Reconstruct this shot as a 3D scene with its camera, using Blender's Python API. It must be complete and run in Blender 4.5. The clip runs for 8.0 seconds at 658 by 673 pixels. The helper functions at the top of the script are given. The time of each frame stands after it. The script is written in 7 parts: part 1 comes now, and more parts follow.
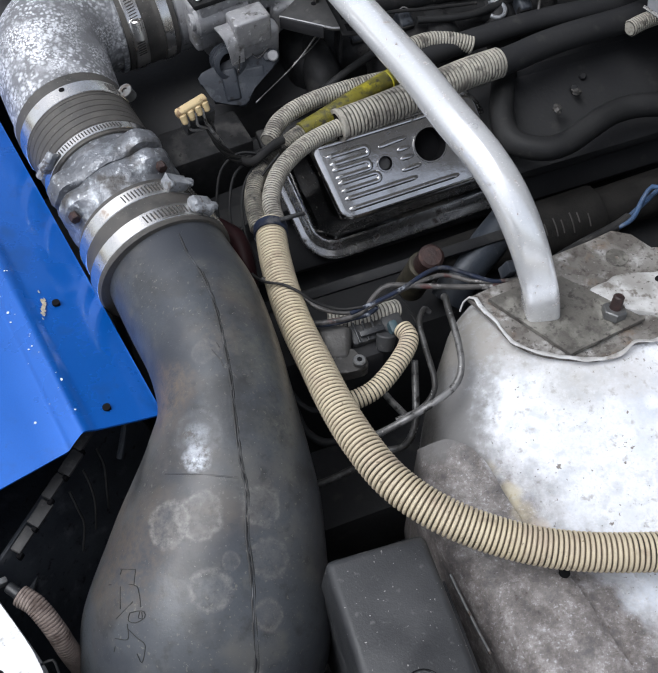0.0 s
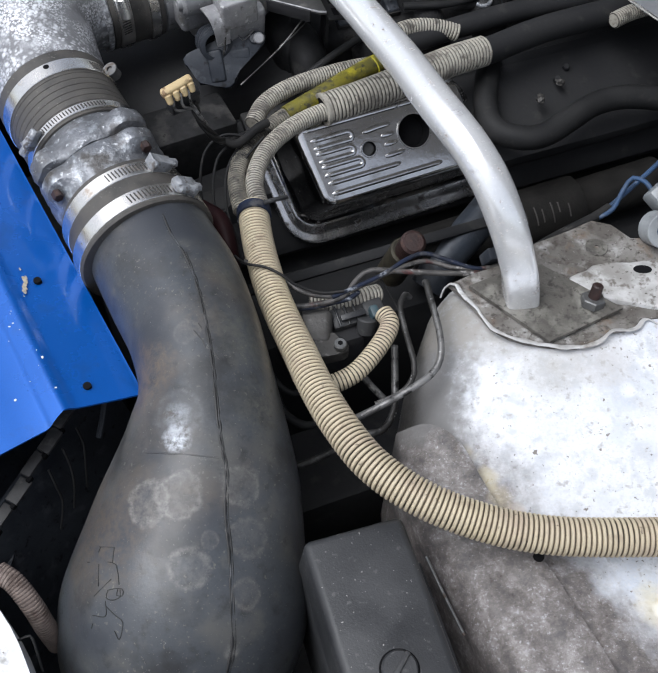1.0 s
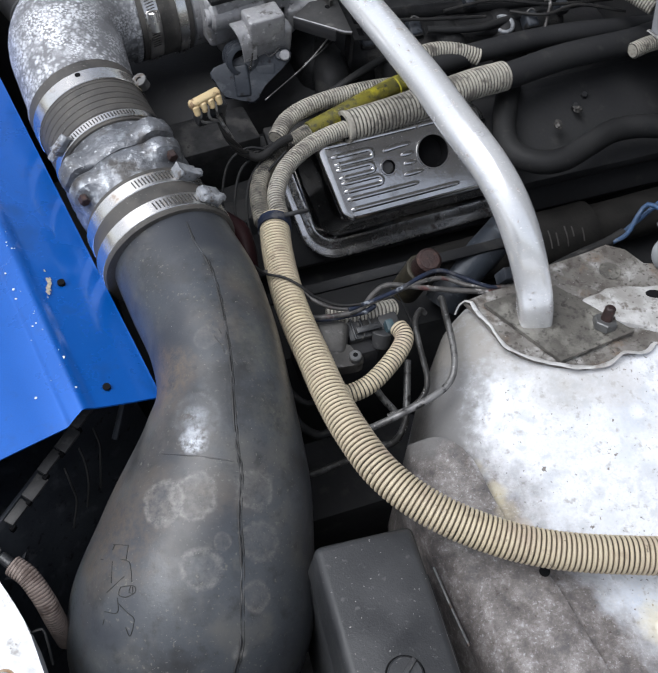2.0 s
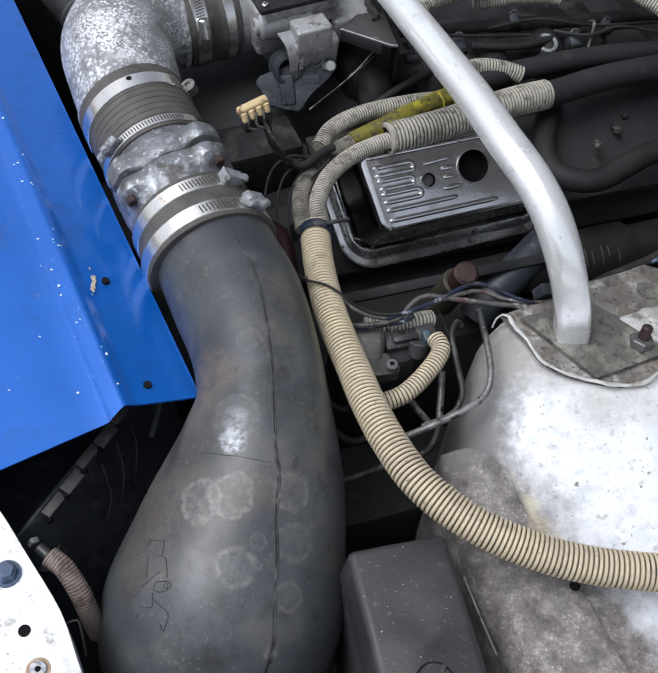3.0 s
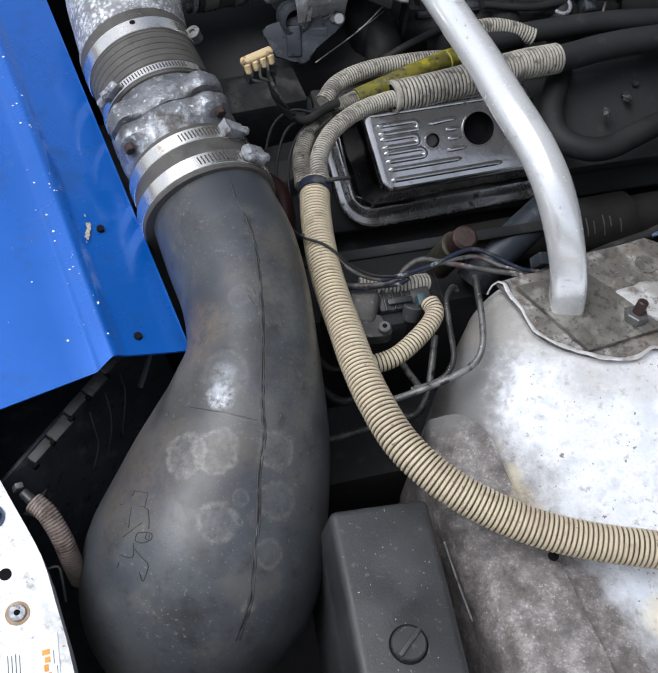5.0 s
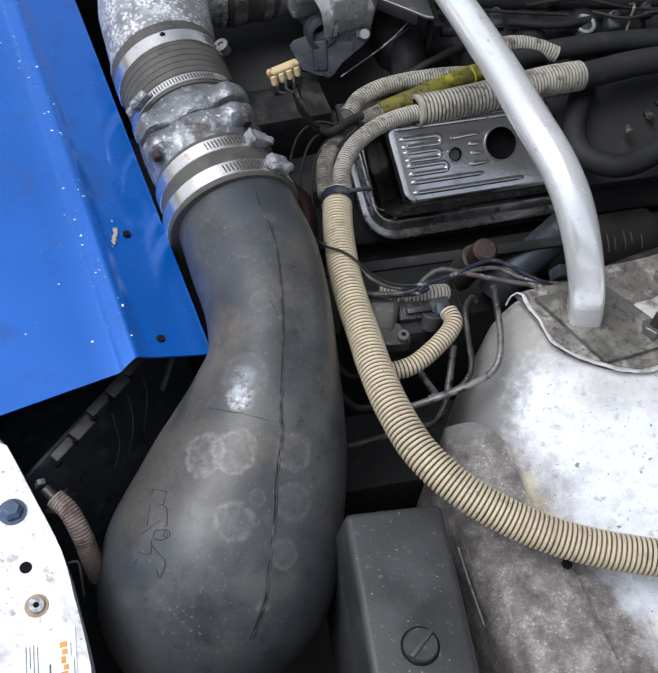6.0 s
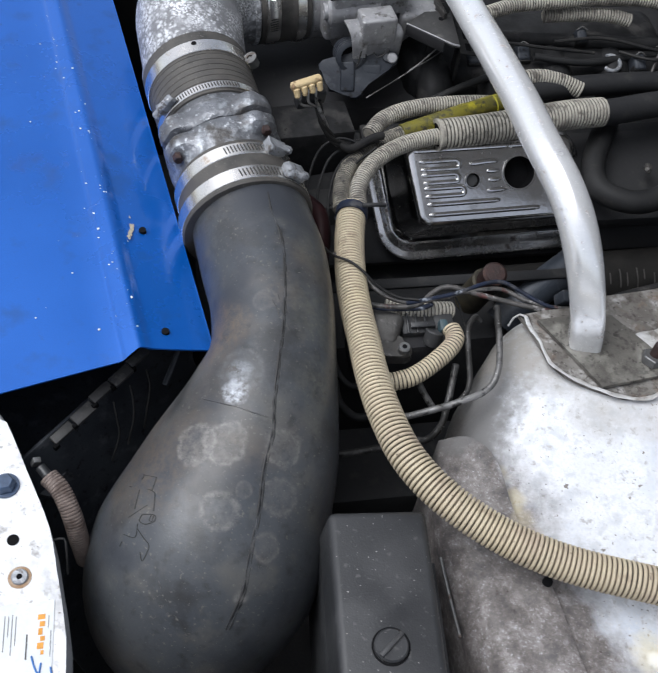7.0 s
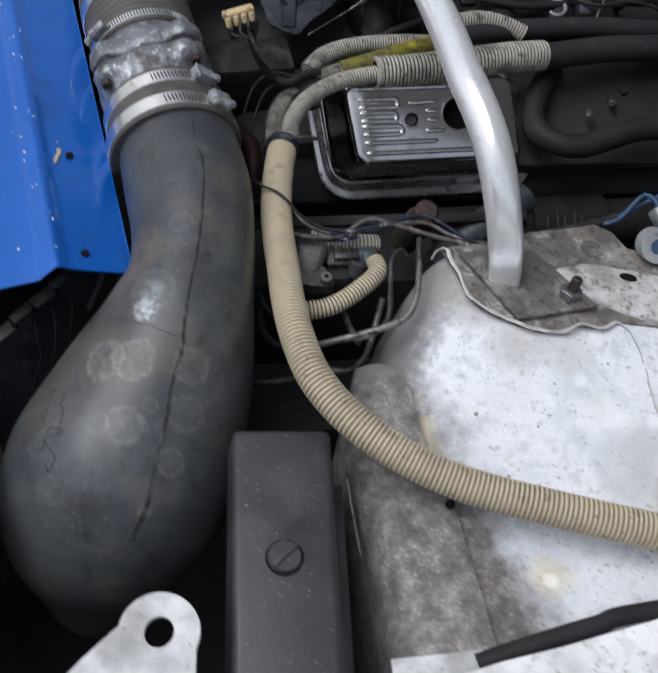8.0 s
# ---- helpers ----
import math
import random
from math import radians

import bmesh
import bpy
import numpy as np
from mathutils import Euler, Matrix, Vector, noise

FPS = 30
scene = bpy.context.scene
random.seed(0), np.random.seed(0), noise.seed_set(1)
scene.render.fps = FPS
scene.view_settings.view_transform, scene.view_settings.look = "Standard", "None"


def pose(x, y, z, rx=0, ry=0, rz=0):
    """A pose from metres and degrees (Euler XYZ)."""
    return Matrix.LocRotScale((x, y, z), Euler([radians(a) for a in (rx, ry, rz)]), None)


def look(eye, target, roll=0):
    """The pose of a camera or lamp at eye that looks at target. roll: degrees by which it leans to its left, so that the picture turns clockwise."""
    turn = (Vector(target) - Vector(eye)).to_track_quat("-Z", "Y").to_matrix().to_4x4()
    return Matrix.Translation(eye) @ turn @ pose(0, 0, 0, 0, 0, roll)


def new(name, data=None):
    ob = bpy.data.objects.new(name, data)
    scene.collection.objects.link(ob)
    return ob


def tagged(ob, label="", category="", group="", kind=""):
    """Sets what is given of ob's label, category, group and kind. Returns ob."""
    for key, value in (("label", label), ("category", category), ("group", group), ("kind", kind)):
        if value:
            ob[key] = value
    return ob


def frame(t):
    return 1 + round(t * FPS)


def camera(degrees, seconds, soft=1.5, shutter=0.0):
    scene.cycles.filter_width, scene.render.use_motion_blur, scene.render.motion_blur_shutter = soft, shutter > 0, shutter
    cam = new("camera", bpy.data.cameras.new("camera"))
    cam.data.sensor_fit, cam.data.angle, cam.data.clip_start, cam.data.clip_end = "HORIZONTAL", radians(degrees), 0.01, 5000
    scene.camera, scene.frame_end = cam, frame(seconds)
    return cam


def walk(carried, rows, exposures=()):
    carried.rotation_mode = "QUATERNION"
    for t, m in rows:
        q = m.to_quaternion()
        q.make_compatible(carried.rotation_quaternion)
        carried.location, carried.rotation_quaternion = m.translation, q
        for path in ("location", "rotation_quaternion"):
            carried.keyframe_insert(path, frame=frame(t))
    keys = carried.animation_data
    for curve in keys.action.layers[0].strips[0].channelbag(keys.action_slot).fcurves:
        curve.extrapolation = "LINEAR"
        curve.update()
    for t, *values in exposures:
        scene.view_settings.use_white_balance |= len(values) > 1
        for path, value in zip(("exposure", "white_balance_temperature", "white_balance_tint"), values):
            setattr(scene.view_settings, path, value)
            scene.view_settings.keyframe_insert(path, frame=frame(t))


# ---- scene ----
cam = camera(37.2, 8.0, soft=1.5, shutter=0.5)
PATH = [
    (0, (0.002, 0.0, 1.599), (0.0, 1.151, -0.036), -0.0),
    (0.5, (0.002, -0.002, 1.599), (0.004, 1.147, -0.037), 0.3),
    (1, (-0.002, -0.005, 1.601), (0.044, 1.124, -0.049), 3.1),
    (1.5, (-0.008, -0.012, 1.606), (0.047, 1.132, -0.034), 4.3),
    (3, (-0.031, -0.032, 1.612), (-0.032, 1.152, -0.001), 5.6),
    (3.5, (-0.049, -0.023, 1.616), (-0.028, 1.124, -0.022), 8.0),
    (4, (-0.058, -0.014, 1.599), (-0.065, 1.094, -0.066), 10.8),
    (4.5, (-0.038, -0.019, 1.608), (-0.022, 1.079, -0.063), 9.1),
    (6, (-0.018, -0.04, 1.618), (-0.065, 1.09, -0.032), 7.5),
    (6.5, (-0.01, -0.06, 1.621), (-0.124, 1.096, -0.007), 7.7),
    (7, (0.017, -0.069, 1.615), (-0.114, 1.115, 0.009), 8.4),
    (7.5, (0.045, -0.072, 1.614), (-0.068, 1.108, 0.003), 8.2),
    (8, (0.095, -0.09, 1.604), (-0.015, 1.054, -0.033), 10.4),
]
walk(cam, [(t, look(eye, target, roll)) for t, eye, target, roll in PATH], exposures=[(0, 0.21), (6.5, 0.19), (7.0, 0.15), (7.5, 0.01), (8.0, -0.17)])

# ---------- light ----------
SUN_ELEV, SUN_AZ = 66.0, 250.0
world = bpy.data.worlds.new("sky")
scene.world = world
world.use_nodes = True
wn = world.node_tree
sky = wn.nodes.new("ShaderNodeTexSky")
sky.sky_type, sky.sun_disc = "NISHITA", False
sky.sun_elevation, sky.sun_rotation = radians(SUN_ELEV), radians(SUN_AZ)
sky.air_density, sky.dust_density = 1.0, 4.0
soft_sky = wn.nodes.new("ShaderNodeHueSaturation")
soft_sky.inputs["Saturation"].default_value = 0.5
wn.links.new(sky.outputs[0], soft_sky.inputs["Color"])
wn.links.new(soft_sky.outputs[0], wn.nodes["Background"].inputs[0])
wn.nodes["Background"].inputs[1].default_value = 0.15
lamp = bpy.data.lights.new("sun", "SUN")
lamp.energy, lamp.angle, lamp.color = 1.9, radians(45), (0.9, 0.975, 1.07)
sun = new("sun", lamp)
sun_dir = Vector((math.sin(radians(SUN_AZ)) * math.cos(radians(SUN_ELEV)), math.cos(radians(SUN_AZ)) * math.cos(radians(SUN_ELEV)), math.sin(radians(SUN_ELEV))))
sun.matrix_world = look(sun_dir * 5, (0, 0, 0))


# ---------- materials ----------
def surf(name, base, other=None, scale=40.0, rough=0.5, metal=0.0, bump=0.15, grain=400.0, spots=(), coat=0.0, rough_var=0.12, vary=0.0, fine_detail=3.0):
    """A worn surface: two colours mixed at a large scale, fine grain in relief, and layers of spots (scale, threshold, softness, colour, roughness)."""
    m = bpy.data.materials.new(name)
    m.use_nodes = True
    nt = m.node_tree
    b = nt.nodes["Principled BSDF"]
    geo = nt.nodes.new("ShaderNodeNewGeometry")

    def noise_at(s, detail=6.0, roughness=0.6):
        n = nt.nodes.new("ShaderNodeTexNoise")
        n.inputs["Scale"].default_value, n.inputs["Detail"].default_value, n.inputs["Roughness"].default_value = s, detail, roughness
        nt.links.new(geo.outputs["Position"], n.inputs["Vector"])
        return n.outputs["Fac"]

    def ramp(src, lo, hi, a=0.0, z=1.0):
        r = nt.nodes.new("ShaderNodeMapRange")
        r.inputs["From Min"].default_value, r.inputs["From Max"].default_value = lo, hi
        r.inputs["To Min"].default_value, r.inputs["To Max"].default_value = a, z
        nt.links.new(src, r.inputs["Value"])
        return r.outputs["Result"]

    def mixed(fac, a, c):
        x = nt.nodes.new("ShaderNodeMix")
        x.data_type = "RGBA"
        nt.links.new(fac, x.inputs["Factor"])
        for sock, v in ((x.inputs[6], a), (x.inputs[7], c)):
            if isinstance(v, tuple):
                sock.default_value = (*v, 1)
            else:
                nt.links.new(v, sock)
        return x.outputs[2]

    big, fine = noise_at(scale), noise_at(grain, 3.0)
    colour = mixed(ramp(big, 0.35, 0.65), base, other or tuple(c * 0.8 for c in base))
    colour = mixed(ramp(fine, 0.3, 0.75, 0.0, 0.25), colour, tuple(c * 0.6 for c in base))
    roughness = ramp(big, 0.3, 0.7, max(0.03, rough - rough_var), min(1, rough + rough_var))
    for s, lo, soft, col, rg in spots:
        f = ramp(noise_at(s, 5.0 if s < 100 else fine_detail), lo, lo + soft)
        colour = mixed(f, colour, col)
        if rg is not None:
            x = nt.nodes.new("ShaderNodeMix")
            nt.links.new(f, x.inputs["Factor"])
            nt.links.new(roughness, x.inputs[2])
            x.inputs[3].default_value = rg
            roughness = x.outputs[0]
    if vary:
        oi = nt.nodes.new("ShaderNodeObjectInfo")
        colour = mixed(ramp(oi.outputs["Random"], 0, 1, 0, vary), colour, tuple(c * 0.4 for c in base))
    nt.links.new(colour, b.inputs["Base Color"])
    nt.links.new(roughness, b.inputs["Roughness"])
    b.inputs["Metallic"].default_value = metal
    b.inputs["Coat Weight"].default_value = coat
    b.inputs["Coat Roughness"].default_value = 0.08
    if bump:
        bp = nt.nodes.new("ShaderNodeBump")
        bp.inputs["Strength"].default_value, bp.inputs["Distance"].default_value = bump, 0.001
        add = nt.nodes.new("ShaderNodeMath")
        nt.links.new(fine, add.inputs[0])
        nt.links.new(big, add.inputs[1])
        nt.links.new(add.outputs[0], bp.inputs["Height"])
        nt.links.new(bp.outputs["Normal"], b.inputs["Normal"])
    return m


def stained_shaded(m, marks, grain=(0.38, 0.62)):
    """Adds round stains, or light and shade put in as colour (centre, radius, ring, strength, colour), to a material:
    ring 1 is a hollow ring, 0 a filled blot.
    """
    nt = m.node_tree
    b = nt.nodes["Principled BSDF"]
    geo = nt.nodes.new("ShaderNodeNewGeometry")
    wob = nt.nodes.new("ShaderNodeTexNoise")
    wob.inputs["Scale"].default_value, wob.inputs["Detail"].default_value = 90.0, 6.0
    nt.links.new(geo.outputs["Position"], wob.inputs["Vector"])
    speck = nt.nodes.new("ShaderNodeTexNoise")
    speck.inputs["Scale"].default_value, speck.inputs["Detail"].default_value, speck.inputs["Roughness"].default_value = 170.0, 8.0, 0.75
    nt.links.new(geo.outputs["Position"], speck.inputs["Vector"])
    for centre, radius, ring, strength, colour in marks:
        src = b.inputs["Base Color"].links[0].from_socket
        dist = nt.nodes.new("ShaderNodeVectorMath")
        dist.operation = "DISTANCE"
        nt.links.new(geo.outputs["Position"], dist.inputs[0])
        dist.inputs[1].default_value = centre
        add = nt.nodes.new("ShaderNodeMath")
        add.operation = "MULTIPLY_ADD"
        nt.links.new(wob.outputs["Fac"], add.inputs[0])
        add.inputs[1].default_value = radius * 0.65
        nt.links.new(dist.outputs["Value"], add.inputs[2])
        cr = nt.nodes.new("ShaderNodeValToRGB")
        div = nt.nodes.new("ShaderNodeMath")
        div.operation = "DIVIDE"
        nt.links.new(add.outputs[0], div.inputs[0])
        div.inputs[1].default_value = radius * 2
        nt.links.new(div.outputs[0], cr.inputs[0])
        e = cr.color_ramp.elements
        inner = (1 - ring) * strength + ring * strength * 0.4
        e[0].position, e[0].color = 0.47 if ring else 0.2, (inner, inner, inner, 1)
        e[1].position, e[1].color = 0.67, (0, 0, 0, 1)
        k = cr.color_ramp.elements.new(0.58 if ring else 0.5)
        k.color = (strength, strength, strength, 1) if ring else (strength * 0.6,) * 3 + (1,)
        mul = nt.nodes.new("ShaderNodeMath")
        mul.operation = "MULTIPLY"
        nt.links.new(cr.outputs["Color"], mul.inputs[0])
        var = nt.nodes.new("ShaderNodeMapRange")
        var.inputs["From Min"].default_value, var.inputs["From Max"].default_value = grain
        nt.links.new(speck.outputs["Fac"], var.inputs["Value"])
        nt.links.new(var.outputs["Result"], mul.inputs[1])
        mix = nt.nodes.new("ShaderNodeMix")
        mix.data_type = "RGBA"
        nt.links.new(mul.outputs[0], mix.inputs["Factor"])
        nt.links.new(src, mix.inputs[6])
        mix.inputs[7].default_value = (*colour, 1)
        nt.links.new(mix.outputs[2], b.inputs["Base Color"])
    return m


M_DUCT = stained_shaded(surf("duct_rubber", (0.053, 0.06, 0.07), (0.068, 0.073, 0.079), 12.0, 0.37, 0, 0.13, 500.0,
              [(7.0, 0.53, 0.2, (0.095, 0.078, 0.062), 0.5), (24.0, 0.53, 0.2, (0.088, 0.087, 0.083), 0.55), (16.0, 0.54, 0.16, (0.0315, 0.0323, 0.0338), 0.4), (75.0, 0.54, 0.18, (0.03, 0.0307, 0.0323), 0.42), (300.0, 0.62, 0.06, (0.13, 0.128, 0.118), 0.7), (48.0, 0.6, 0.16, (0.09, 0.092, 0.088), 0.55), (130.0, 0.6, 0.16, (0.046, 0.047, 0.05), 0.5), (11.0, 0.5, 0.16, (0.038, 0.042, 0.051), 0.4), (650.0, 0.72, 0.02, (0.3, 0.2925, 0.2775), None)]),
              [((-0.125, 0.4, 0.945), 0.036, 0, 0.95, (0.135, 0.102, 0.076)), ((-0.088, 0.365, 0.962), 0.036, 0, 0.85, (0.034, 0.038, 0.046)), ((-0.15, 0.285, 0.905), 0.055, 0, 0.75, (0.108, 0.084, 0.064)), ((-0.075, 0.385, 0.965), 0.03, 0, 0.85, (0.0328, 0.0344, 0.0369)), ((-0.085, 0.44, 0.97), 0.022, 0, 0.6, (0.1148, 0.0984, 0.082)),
               ((-0.045, 0.435, 0.955), 0.034, 0, 0.75, (0.118, 0.118, 0.1)), ((-0.06, 0.5, 0.96), 0.034, 0, 0.7, (0.11, 0.11, 0.094)), ((-0.035, 0.375, 0.945), 0.03, 0, 0.7, (0.112, 0.112, 0.1)),
               ((-0.117, 0.298, 0.940), 0.0195, 1, 0.9, (0.205, 0.1968, 0.187)), ((-0.093, 0.302, 0.944), 0.0195, 1, 0.9, (0.1968, 0.1886, 0.1788)),
               ((-0.049, 0.313, 0.937), 0.017, 1, 0.95, (0.164, 0.1583, 0.1501)), ((-0.083, 0.2535, 0.926), 0.0168, 1, 0.75, (0.1968, 0.1886, 0.1804)),
               ((-0.041, 0.279, 0.92), 0.017, 1, 0.9, (0.1476, 0.1419, 0.1353)), ((-0.043, 0.243, 0.904), 0.013, 1, 0.8, (0.1558, 0.1476, 0.1394)), ((-0.069, 0.273, 0.93), 0.0075, 1, 0.7, (0.1558, 0.1476, 0.1394)),
               # the two filled blue-white blots paint a hazy highlight into the rubber's colour
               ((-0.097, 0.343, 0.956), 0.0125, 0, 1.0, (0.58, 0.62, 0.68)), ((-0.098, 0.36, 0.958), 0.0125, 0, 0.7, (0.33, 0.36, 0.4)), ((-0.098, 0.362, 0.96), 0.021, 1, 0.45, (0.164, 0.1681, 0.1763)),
               ((-0.147, 0.205, 0.86), 0.014, 1, 0.6, (0.164, 0.164, 0.1558)), ((-0.096, 0.428, 0.971), 0.012, 1, 0.4, (0.1476, 0.1435, 0.1353)), ((-0.051, 0.205, 0.888), 0.007, 0, 0.7, (0.246, 0.2378, 0.2296)), ((-0.09, 0.19, 0.88), 0.0045, 0, 0.6, (0.246, 0.2378, 0.2296))])
M_SEAM = surf("duct_seam", (0.016, 0.016, 0.017), (0.03, 0.03, 0.03), 60, 0.6)
M_RIBBED = surf("coupler_rubber", (0.062, 0.058, 0.054), (0.09, 0.084, 0.076), 50, 0.6, 0, 0.2, 600, [(28, 0.52, 0.14, (0.04, 0.038, 0.036), 0.55), (420, 0.66, 0.05, (0.2, 0.19, 0.175), 0.8)])
M_BAND = surf("steel_band", (0.9, 0.885, 0.86), (0.76, 0.745, 0.72), 24, 0.25, 1.0, 0.06, 900, [(60, 0.6, 0.1, (0.42, 0.36, 0.31), 0.5)])
def blotched(m, layers, colour, rough=0.8):
    """Adds round pale blotches (scale, size, cluster scale, cluster threshold, strength), gathered in clusters."""
    nt = m.node_tree
    b = nt.nodes["Principled BSDF"]
    geo = nt.nodes.new("ShaderNodeNewGeometry")
    warp = nt.nodes.new("ShaderNodeTexNoise")
    warp.inputs["Scale"].default_value, warp.inputs["Detail"].default_value = 160.0, 3.0
    nt.links.new(geo.outputs["Position"], warp.inputs["Vector"])
    bend = nt.nodes.new("ShaderNodeVectorMath")
    bend.operation = "MULTIPLY_ADD"
    nt.links.new(warp.outputs["Color"], bend.inputs[0])
    bend.inputs[1].default_value = (0.004, 0.004, 0.004)
    nt.links.new(geo.outputs["Position"], bend.inputs[2])
    for scale, size, c_scale, c_lo, strength in layers:
        cell = nt.nodes.new("ShaderNodeTexVoronoi")
        cell.inputs["Scale"].default_value = scale
        nt.links.new(bend.outputs[0], cell.inputs["Vector"])
        spot = nt.nodes.new("ShaderNodeMapRange")
        spot.inputs["From Min"].default_value, spot.inputs["From Max"].default_value = size, size * 0.45
        nt.links.new(cell.outputs["Distance"], spot.inputs["Value"])
        group = nt.nodes.new("ShaderNodeTexNoise")
        group.inputs["Scale"].default_value, group.inputs["Detail"].default_value = c_scale, 4.0
        nt.links.new(geo.outputs["Position"], group.inputs["Vector"])
        gate = nt.nodes.new("ShaderNodeMapRange")
        gate.inputs["From Min"].default_value, gate.inputs["From Max"].default_value = c_lo, c_lo + 0.16
        gate.inputs["To Max"].default_value = strength
        nt.links.new(group.outputs["Fac"], gate.inputs["Value"])
        mul = nt.nodes.new("ShaderNodeMath")
        mul.operation = "MULTIPLY"
        nt.links.new(spot.outputs["Result"], mul.inputs[0])
        nt.links.new(gate.outputs["Result"], mul.inputs[1])
        src = b.inputs["Base Color"].links[0].from_socket
        mix = nt.nodes.new("ShaderNodeMix")
        mix.data_type = "RGBA"
        nt.links.new(mul.outputs[0], mix.inputs["Factor"])
        nt.links.new(src, mix.inputs[6])
        mix.inputs[7].default_value = (*colour, 1)
        nt.links.new(mix.outputs[2], b.inputs["Base Color"])
    return m


M_CAST = blotched(surf("corroded_aluminium", (0.25, 0.255, 0.27), (0.17, 0.172, 0.18), 22, 0.48, 0.35, 0.5, 420, [(45, 0.5, 0.16, (0.33, 0.335, 0.355), 0.55), (300, 0.6, 0.15, (0.42, 0.43, 0.45), 0.7)]),
                  [(150, 0.48, 16, 0.46, 0.65), (250, 0.52, 24, 0.42, 0.8), (430, 0.6, 30, 0.45, 0.85)], (0.86, 0.88, 0.92))
M_FOIL = surf("corroded_cast_alloy", (0.22, 0.23, 0.25), (0.12, 0.126, 0.138), 50, 0.38, 0.45, 0.9, 240, [(60, 0.55, 0.14, (0.42, 0.45, 0.48), 0.45), (180, 0.62, 0.1, (0.62, 0.64, 0.67), 0.6), (36, 0.54, 0.12, (0.08, 0.076, 0.074), 0.6)])
M_CAPG = surf("pale_dusty_housing", (0.33, 0.345, 0.37), (0.2, 0.21, 0.225), 110, 0.42, 0.25, 0.7, 300, [(60, 0.55, 0.1, (0.5, 0.52, 0.55), 0.4), (140, 0.57, 0.08, (0.14, 0.13, 0.125), 0.6)])
M_BLUE = surf("blue_paint", (0.001, 0.105, 0.47), (0.002, 0.118, 0.52), 5, 0.29, 0.35, 0.05, 700, [(22, 0.56, 0.14, (0.002, 0.082, 0.34), 0.42), (60, 0.63, 0.12, (0.012, 0.085, 0.32), 0.5), (12, 0.6, 0.14, (0.012, 0.06, 0.24), 0.5)], coat=0.6, rough_var=0.1)
M_CHIP = surf("paint_chip", (0.5, 0.45, 0.36), (0.3, 0.26, 0.19), 260, 0.7, 0, 0.3, 400, [(180, 0.56, 0.1, (0.02, 0.06, 0.2), 0.5)])
M_WHITE = surf("dirty_white_paint", (0.82, 0.83, 0.85), (0.7, 0.71, 0.73), 25, 0.45, 0, 0.2, 300,
               [(9, 0.53, 0.16, (0.42, 0.41, 0.395), 0.7), (38, 0.53, 0.16, (0.46, 0.465, 0.475), 0.7), (75, 0.58, 0.12, (0.34, 0.33, 0.32), 0.7), (130, 0.64, 0.1, (0.26, 0.245, 0.23), 0.7), (320, 0.68, 0.06, (0.2, 0.18, 0.16), 0.8)])
M_LIP = surf("scuffed_white_edge", (0.6, 0.6, 0.6), (0.35, 0.34, 0.33), 45, 0.5, 0, 0.3, 300, [(60, 0.54, 0.16, (0.24, 0.22, 0.2), 0.7), (220, 0.64, 0.1, (0.14, 0.12, 0.105), 0.8)])
M_TABW = surf("stained_white_tab", (0.68, 0.69, 0.7), (0.42, 0.43, 0.44), 40, 0.4, 0, 0.25, 260, [(24, 0.52, 0.16, (0.36, 0.355, 0.35), 0.6), (70, 0.58, 0.14, (0.26, 0.25, 0.24), 0.7), (200, 0.64, 0.08, (0.2, 0.19, 0.18), 0.8)])
M_PADW = surf("grimy_white_paint", (0.62, 0.62, 0.62), (0.4, 0.395, 0.385), 30, 0.5, 0, 0.3, 260, [(16, 0.47, 0.14, (0.27, 0.26, 0.245), 0.6), (45, 0.52, 0.14, (0.3, 0.29, 0.275), 0.6), (110, 0.55, 0.12, (0.16, 0.145, 0.13), 0.7), (260, 0.62, 0.08, (0.1, 0.09, 0.08), 0.8)])
M_GRIME = surf("grimy_grey_paint", (0.25, 0.24, 0.225), (0.125, 0.114, 0.102), 22, 0.62, 0.05, 0.4, 260,
               [(40, 0.54, 0.14, (0.46, 0.455, 0.445), 0.65), (18, 0.5, 0.12, (0.105, 0.095, 0.085), 0.65), (30, 0.57, 0.12, (0.15, 0.105, 0.075), 0.7), (85, 0.52, 0.14, (0.07, 0.06, 0.052), 0.7), (200, 0.56, 0.12, (0.055, 0.048, 0.043), 0.8), (420, 0.68, 0.05, (0.42, 0.41, 0.4), 0.7)])
M_PLATE = surf("bare_steel_plate", (0.165, 0.155, 0.14), (0.1, 0.094, 0.084), 40, 0.5, 0.35, 0.5, 300, [(26, 0.54, 0.12, (0.25, 0.242, 0.215), 0.6), (70, 0.56, 0.1, (0.075, 0.07, 0.064), 0.6), (160, 0.56, 0.12, (0.07, 0.064, 0.058), 0.7), (35, 0.58, 0.14, (0.3, 0.29, 0.265), 0.6), (420, 0.68, 0.06, (0.34, 0.33, 0.31), 0.6)])
